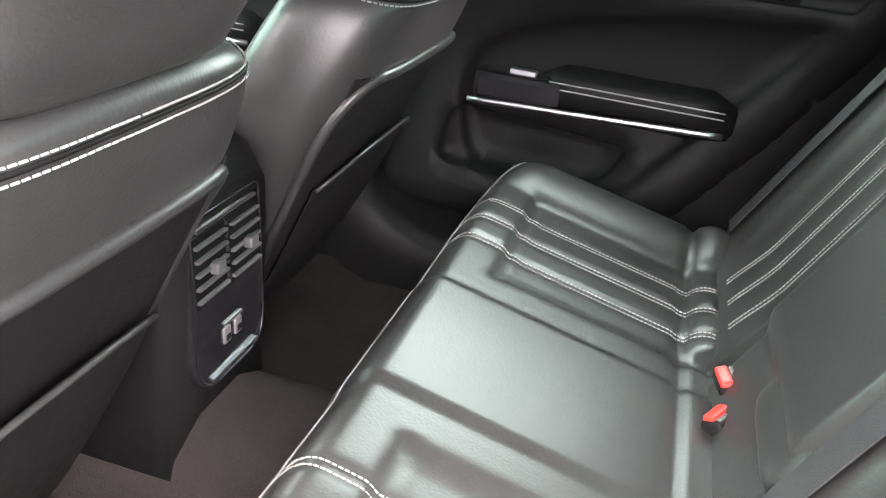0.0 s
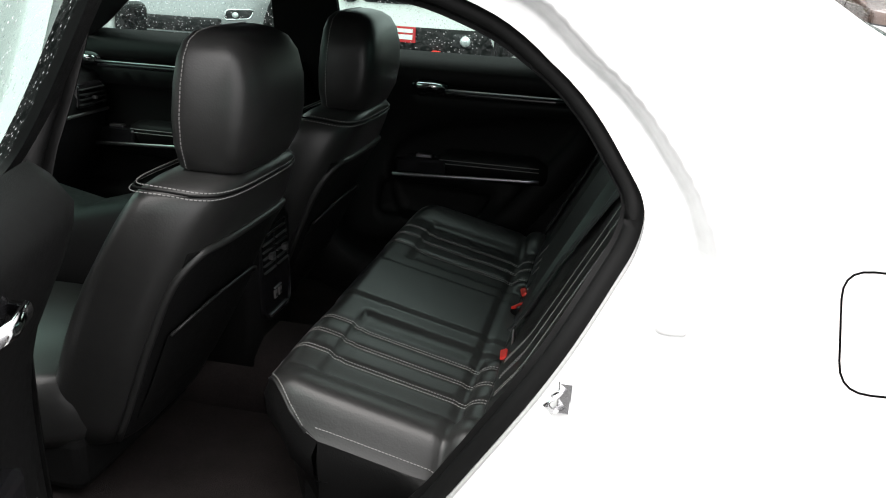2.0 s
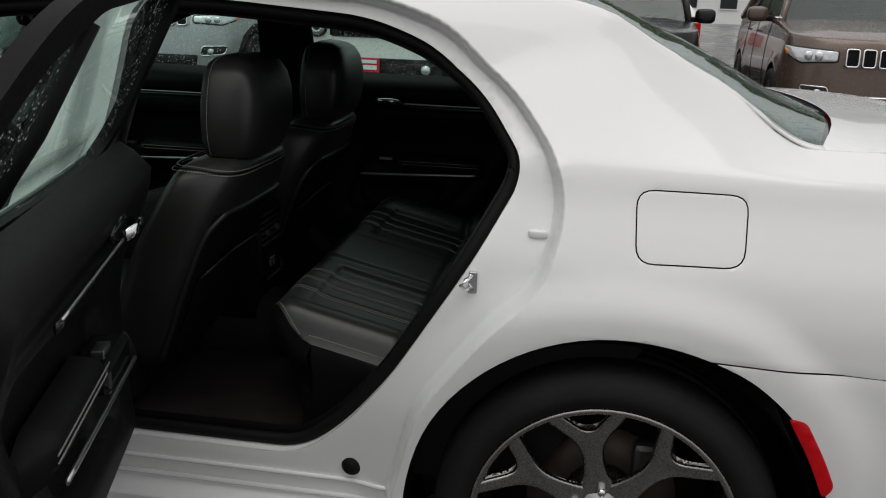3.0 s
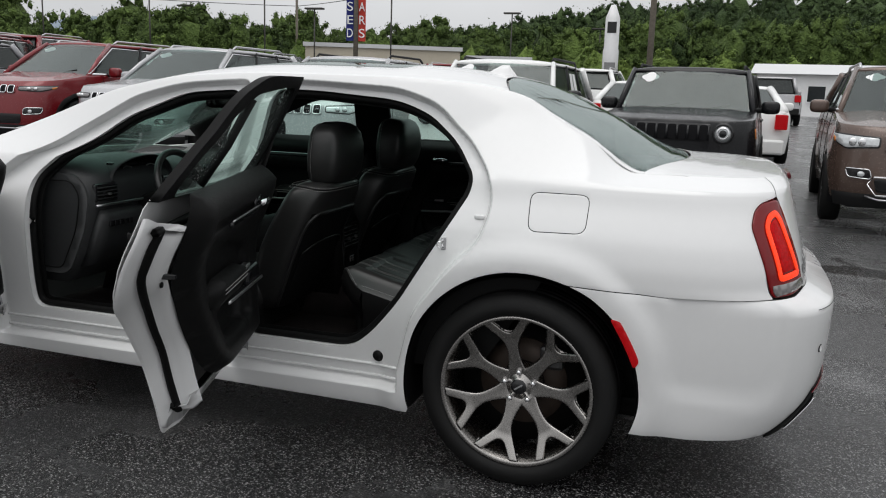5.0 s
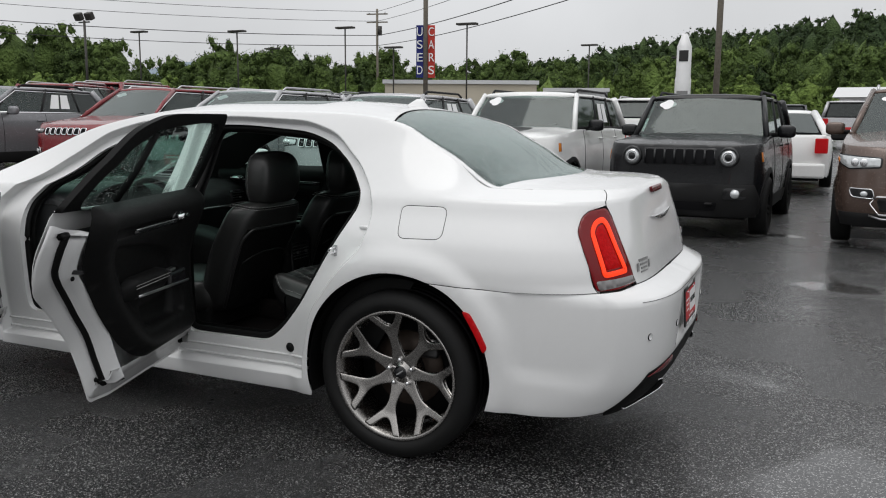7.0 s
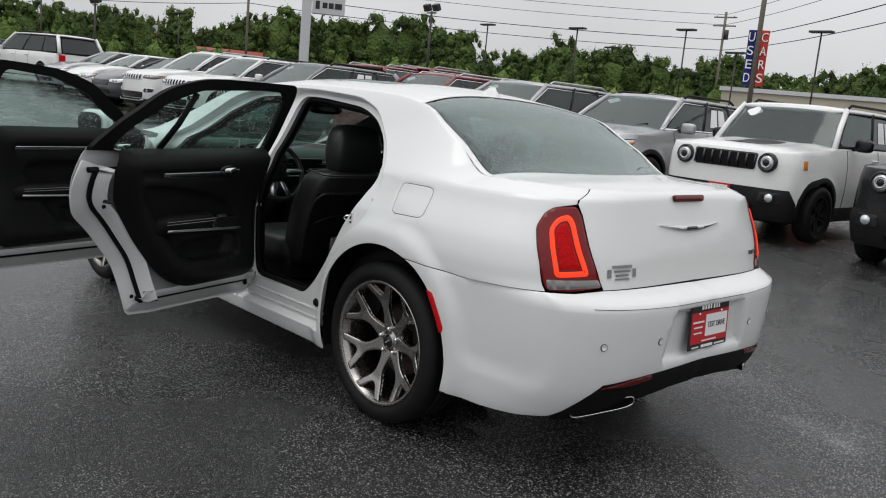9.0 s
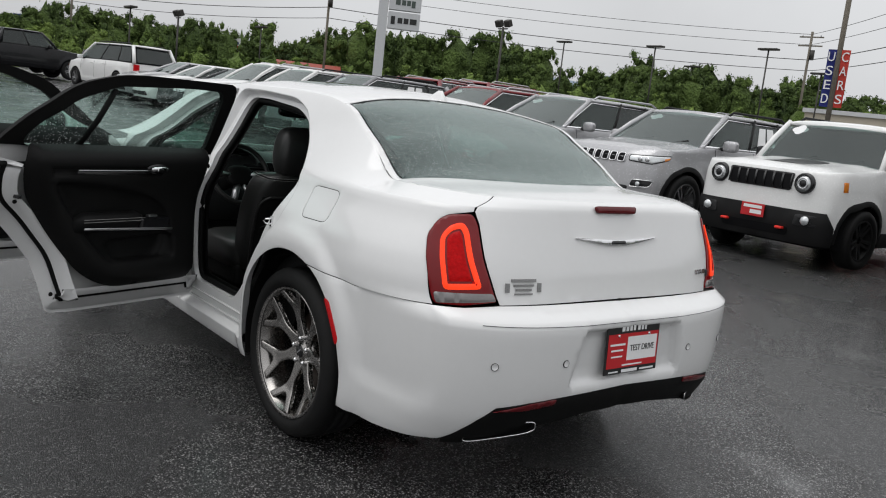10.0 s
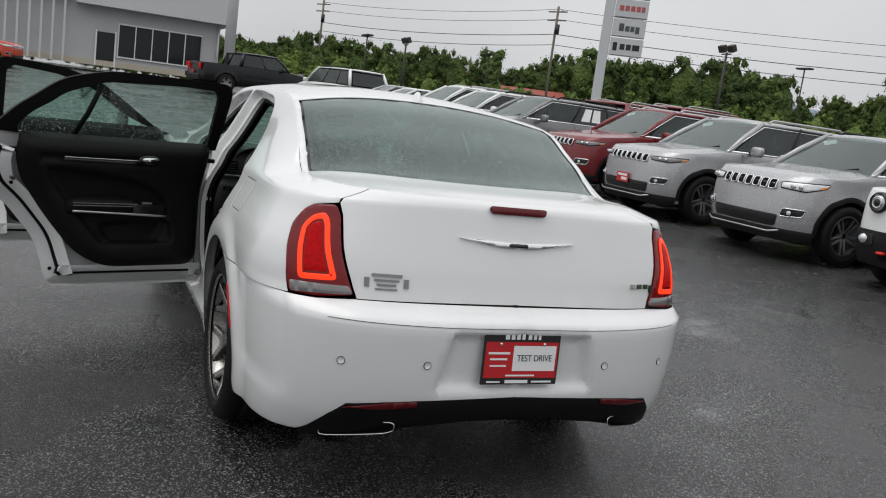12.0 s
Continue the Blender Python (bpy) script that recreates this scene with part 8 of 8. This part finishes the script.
# pylon sign of the dealership: mast and four boxes with plain marks
sx, sy = -50.1, 34.3
o = thing("pylon_sign", "tall pale sign mast carrying four white name boxes", "sign", Matrix.Translation((sx, sy, float(ground_z(sx, sy)))) @ Matrix.Rotation(radians(56), 4, "Z"))
PYLON = material("pale_grey_sign_metal", (0.55, 0.56, 0.57), 0.4, vary=0.05)
box_part("mast", (-1.75, -0.35, 0), (-1.05, 0.35, 13.5), PYLON, o, bevel=0.05)
marks = {0: [(-0.75, 0.75, -0.10, 0.12)], 1: [(-0.85, -0.55, -0.18, 0.18), (-0.45, -0.15, -0.18, 0.18), (-0.05, 0.25, -0.18, 0.18), (0.35, 0.62, -0.18, 0.18), (0.70, 0.95, -0.18, 0.18)], 2: [(-0.7, -0.35, -0.25, 0.28), (-0.25, 0.05, -0.25, 0.12), (0.12, 0.40, -0.25, 0.12), (0.47, 0.75, -0.36, 0.12)], 3: [(-0.95, -0.65, -0.30, 0.28), (-0.45, -0.10, -0.20, 0.2), (0.0, 0.35, -0.20, 0.2), (0.45, 0.95, -0.20, 0.2)]}
MARK = {0: PALE_CHROME, 1: material("dull_red_sign_mark", (0.42, 0.09, 0.09), 0.5), 2: material("dark_green_sign_mark", (0.06, 0.08, 0.07), 0.5), 3: BLACK_PRINT}
for k in range(4):
    z = 10.3 - 1.36 * k
    bx = box_part("sign_box", (-1.0, -0.3, z - 0.62), (1.35, 0.3, z + 0.62), PYLON, o, "white sign box with a plain mark", 0.03)
    for x0, x1, z0, z1 in marks[k]:
        box_part("mark", (0.17 + x0, -0.32, z + z0), (0.17 + x1, -0.302, z + z1), MARK[k], bx)
# slim white roadside sign
x, y = spot(-9.05, 49)
o = thing("roadside_sign", "slim white tapered roadside sign", "sign", Matrix.Translation((x, y, float(ground_z(x, y)))))
loft("post", [[(-w, -0.15, z), (w, -0.15, z), (w, 0.15, z), (-w, 0.15, z)] for z, w in ((0, 0.42), (3.2, 0.42), (3.4, 0.38), (5.0, 0.38), (5.7, 0.12))], WHITE_PRINT, o)
box_part("mark", (-0.25, -0.17, 4.2), (0.25, -0.155, 4.8), BLACK_PRINT, o)
box_part("mark", (-0.3, -0.17, 2.0), (0.3, -0.155, 2.6), PALE_CHROME, o)

# buildings
METAL_WALL = material("grey_metal_siding", (0.46, 0.465, 0.47), 0.5, vary=0.06, scale=0.8)
FASCIA = material("pale_grey_fascia", (0.58, 0.585, 0.59), 0.45, vary=0.05, scale=0.5)
CREAM = material("cream_wall", (0.50, 0.45, 0.36), 0.8, vary=0.08, scale=0.5)
BLUE_TRIM = material("blue_roof_trim", (0.03, 0.06, 0.20), 0.6, vary=0.1)
RED_ROOF = material("red_metal_roof", (0.28, 0.05, 0.03), 0.5, vary=0.12, scale=2)
SHOP_GLASS = material("dark_shop_glass", (0.016, 0.020, 0.022), 0.10, vary=0.2, spec=0.3)
bz = 1.40
o = thing("dealership", "grey metal dealership building with a shop window", "building", Matrix.Translation((-56.5, 0.66, bz)) @ Matrix.Diagonal((1.2, 1.2, 1.0, 1.0)))
box_part("wall", (-14, -30, 0), (0, 5.0, 4.0), METAL_WALL, o)
box_part("fascia", (-14.4, -2.4, 3.7), (0.9, 5.6, 6.6), FASCIA, o, "pale fascia above the shop window")
box_part("hall", (-15, -32, 3.9), (0.4, -2.6, 7.2), FASCIA, o)
for k in range(28):
    box_part("siding_rib", (0.4, -3.0 - k * 0.55, 0.0), (0.46, -2.9 - k * 0.55, 7.2), FASCIA, o)
box_part("base_course", (0.0, -30, 0), (0.08, 5.0, 0.35), CREAM, o)
for k in range(5):
    y0 = -0.25 + k * 0.86
    w = box_part("shop_window", (0.0, y0, 0.75), (0.05, y0 + 0.82, 2.75), SHOP_GLASS, o, "dark shop window pane")
    box_part("window_bar", (0.0, y0 - 0.05, 0.70), (0.09, y0, 2.80), WHITE_PRINT, w)
box_part("window_head", (0.0, -0.3, 2.75), (0.10, 4.1, 2.83), WHITE_PRINT, o)
box_part("window_sill", (0.0, -0.3, 0.66), (0.12, 4.1, 0.74), WHITE_PRINT, o)
d = box_part("shop_door", (0.0, -1.35, 0.05), (0.06, -0.45, 2.15), SHOP_GLASS, o, "glass shop door in a white frame")
for y0 in (-1.42, -0.45):
    box_part("door_frame", (0.0, y0, 0.0), (0.10, y0 + 0.08, 2.25), WHITE_PRINT, d)
part("downpipe", tube([(0.08, 4.9, 0.2), (0.08, 4.9, 3.8)], 0.06), FASCIA, o)
mast = thing("light_mast", "thick pale steel mast beside the building", "mast", Matrix.Translation((-50.0, 6.4, 1.0)))
part("shaft", tube([(0, 0, 0), (0, 0, 12)], 0.32, 14), PYLON, mast)


def low_building(name, label, az, d, w, depth, h, wall, roof_mat, windows=0, gable=0.0, turn=None, base=None):
    x, y = spot(az, d)
    o = thing(name, label, "building", Matrix.Translation((x, y, float(ground_z(x, y)) if base is None else base)) @ Matrix.Rotation(radians(-az if turn is None else turn), 4, "Z"))
    box_part("wall", (-w / 2, 0, 0), (w / 2, depth, h), wall, o)
    if gable:
        v = [(-w / 2 - 0.4, -0.4, h), (w / 2 + 0.4, -0.4, h), (w / 2 + 0.4, depth + 0.4, h), (-w / 2 - 0.4, depth + 0.4, h), (-w / 2 - 0.4, depth / 2, h + gable), (w / 2 + 0.4, depth / 2, h + gable)]
        surface("roof", v, [(0, 1, 5, 4), (2, 3, 4, 5), (0, 4, 3), (1, 2, 5)], roof_mat, o, smooth=False)
    else:
        box_part("roof", (-w / 2 - 0.2, -0.2, h), (w / 2 + 0.2, depth + 0.2, h + 0.35), roof_mat, o)
    for k in range(windows):
        cx = -w / 2 + w * (k + 0.5) / windows
        wn_ = box_part("window", (cx - 0.5, -0.04, h * 0.35), (cx + 0.5, 0.0, h * 0.72), SHOP_GLASS, o)
        box_part("sill", (cx - 0.6, -0.09, h * 0.33), (cx + 0.6, -0.045, h * 0.35), WHITE_PRINT, wn_)
    return o


low_building("warehouse", "long cream warehouse with a blue roof edge", -23.3, 79, 14, 10, 3.7, CREAM, FASCIA, 0)
low_building("workshop", "grey flat-roofed metal workshop", -15.6, 84, 6, 8, 3.4, METAL_WALL, FASCIA, 2)
low_building("mobile_home", "long white house with a row of windows", 6.3, 58, 12, 5, 2.6, WHITE_PRINT, FASCIA, 5, 0.7)
low_building("red_roofed_house", "small house with a red metal roof", -60.8, 87, 7.0, 7, 1.8, CREAM, RED_ROOF, 2, 1.6)
low_building("filling_station", "filling station with a blue canopy", -65.1, 110, 8.5, 6, 3.6, WHITE_PRINT, BLUE_TRIM, 4)
low_building("shop_row", "low cream row of shops", -70.7, 134, 15, 9, 3.9, CREAM, FASCIA, 7)
low_building("store", "distant brown store with red roof", -76.5, 150, 14, 9, 3.5, material("brown_wall", (0.20, 0.12, 0.08), 0.8), RED_ROOF, 3)
x, y = spot(-65.3, 94)
o = thing("station_sign", "filling-station sign with blue and red chevron bands", "sign", Matrix.Translation((x, y, float(ground_z(x, y)))) @ Matrix.Rotation(radians(66), 4, "Z"))
part("pole", tube([(0, 0, 0), (0, 0, 3)], 0.15), PYLON, o)
box_part("panel", (-0.7, -0.15, 2.2), (0.7, 0.15, 5.2), WHITE_PRINT, o)
for z, mt in ((4.55, BLUE_TRIM), (4.15, RED_PRINT)):
    for s in (-1, 1):
        part("band", box(bmesh.new(), (0, -0.17, -0.12), (s * 0.55, -0.155, 0.12), Matrix.Translation((0, 0, z)) @ Matrix.Rotation(radians(-20 * s), 4, "Y")), mt, o, "", False)
box_part("panel_foot", (-0.6, -0.17, 2.3), (0.6, -0.155, 3.5), BLUE_TRIM, o)
for az, d in ((-77.5, 120), (-74.0, 128)):
    x, y = spot(az, d)
    o = thing("shop_sign", "roadside shop sign on a pole", "sign", Matrix.Translation((x, y, float(ground_z(x, y)))) @ Matrix.Rotation(radians(-az), 4, "Z"))
    part("pole", tube([(0, 0, 0), (0, 0, 6)], 0.12), POLE_METAL, o)
    box_part("panel", (-1.4, -0.1, 4.2), (1.4, 0.1, 6.2), BLUE_TRIM if az < -76 else WHITE_PRINT, o)

# vehicles farther off
vehicle("minivan", "white minivan seen from behind", -34.0, 7.8, 282, P_CREAM, "van", "van", False)
vehicle("pickup_truck", "black pickup truck beside the building", -38.0, 8.7, 190, P_BLACK, "pickup", "truck", False)
vehicle("pickup_truck", "second black pickup truck beside the building", -42.5, 9.1, 188, P_BLACK, "pickup", "truck", False)
vehicle("compact_suv", "orange-red SUV in front of the grey siding", -38.5, -4.2, 160, P_ORANGE, "round", "car", False)
for k, (ax, d, p, s, tn) in enumerate(((-46.5, 26, P_RED, "slim", 200), (-42.5, 28, P_RED, "tall", 190), (-18.5, 34, P_RED, "slim", 180), (-20.2, 36, P_DARK, "low", 180), (-10.6, 27, P_CREAM, "slim", 180), (-4.2, 40, P_CREAM, "van", 180), (-2.4, 48, P_DARK, "pickup", 180), (-29.6, 34, P_DARK, "slim", 180))):
    x, y = spot(ax, d)
    vehicle("parked_car", "red car in a farther row" if p is P_RED else "parked car in a farther row of the lot", x, y, tn, p, s, "car", False)
for k in range(9):
    x, y = spot(-69.5 - k * 1.15, 62 + 5 * k)
    vehicle("distant_car", "small distant car across the lot", x, y, 60 + 25 * (k % 3), (P_CREAM, P_SILVER, P_DARK, P_RED)[k % 4], ("low", "slim", "pickup")[k % 3], "car", False)
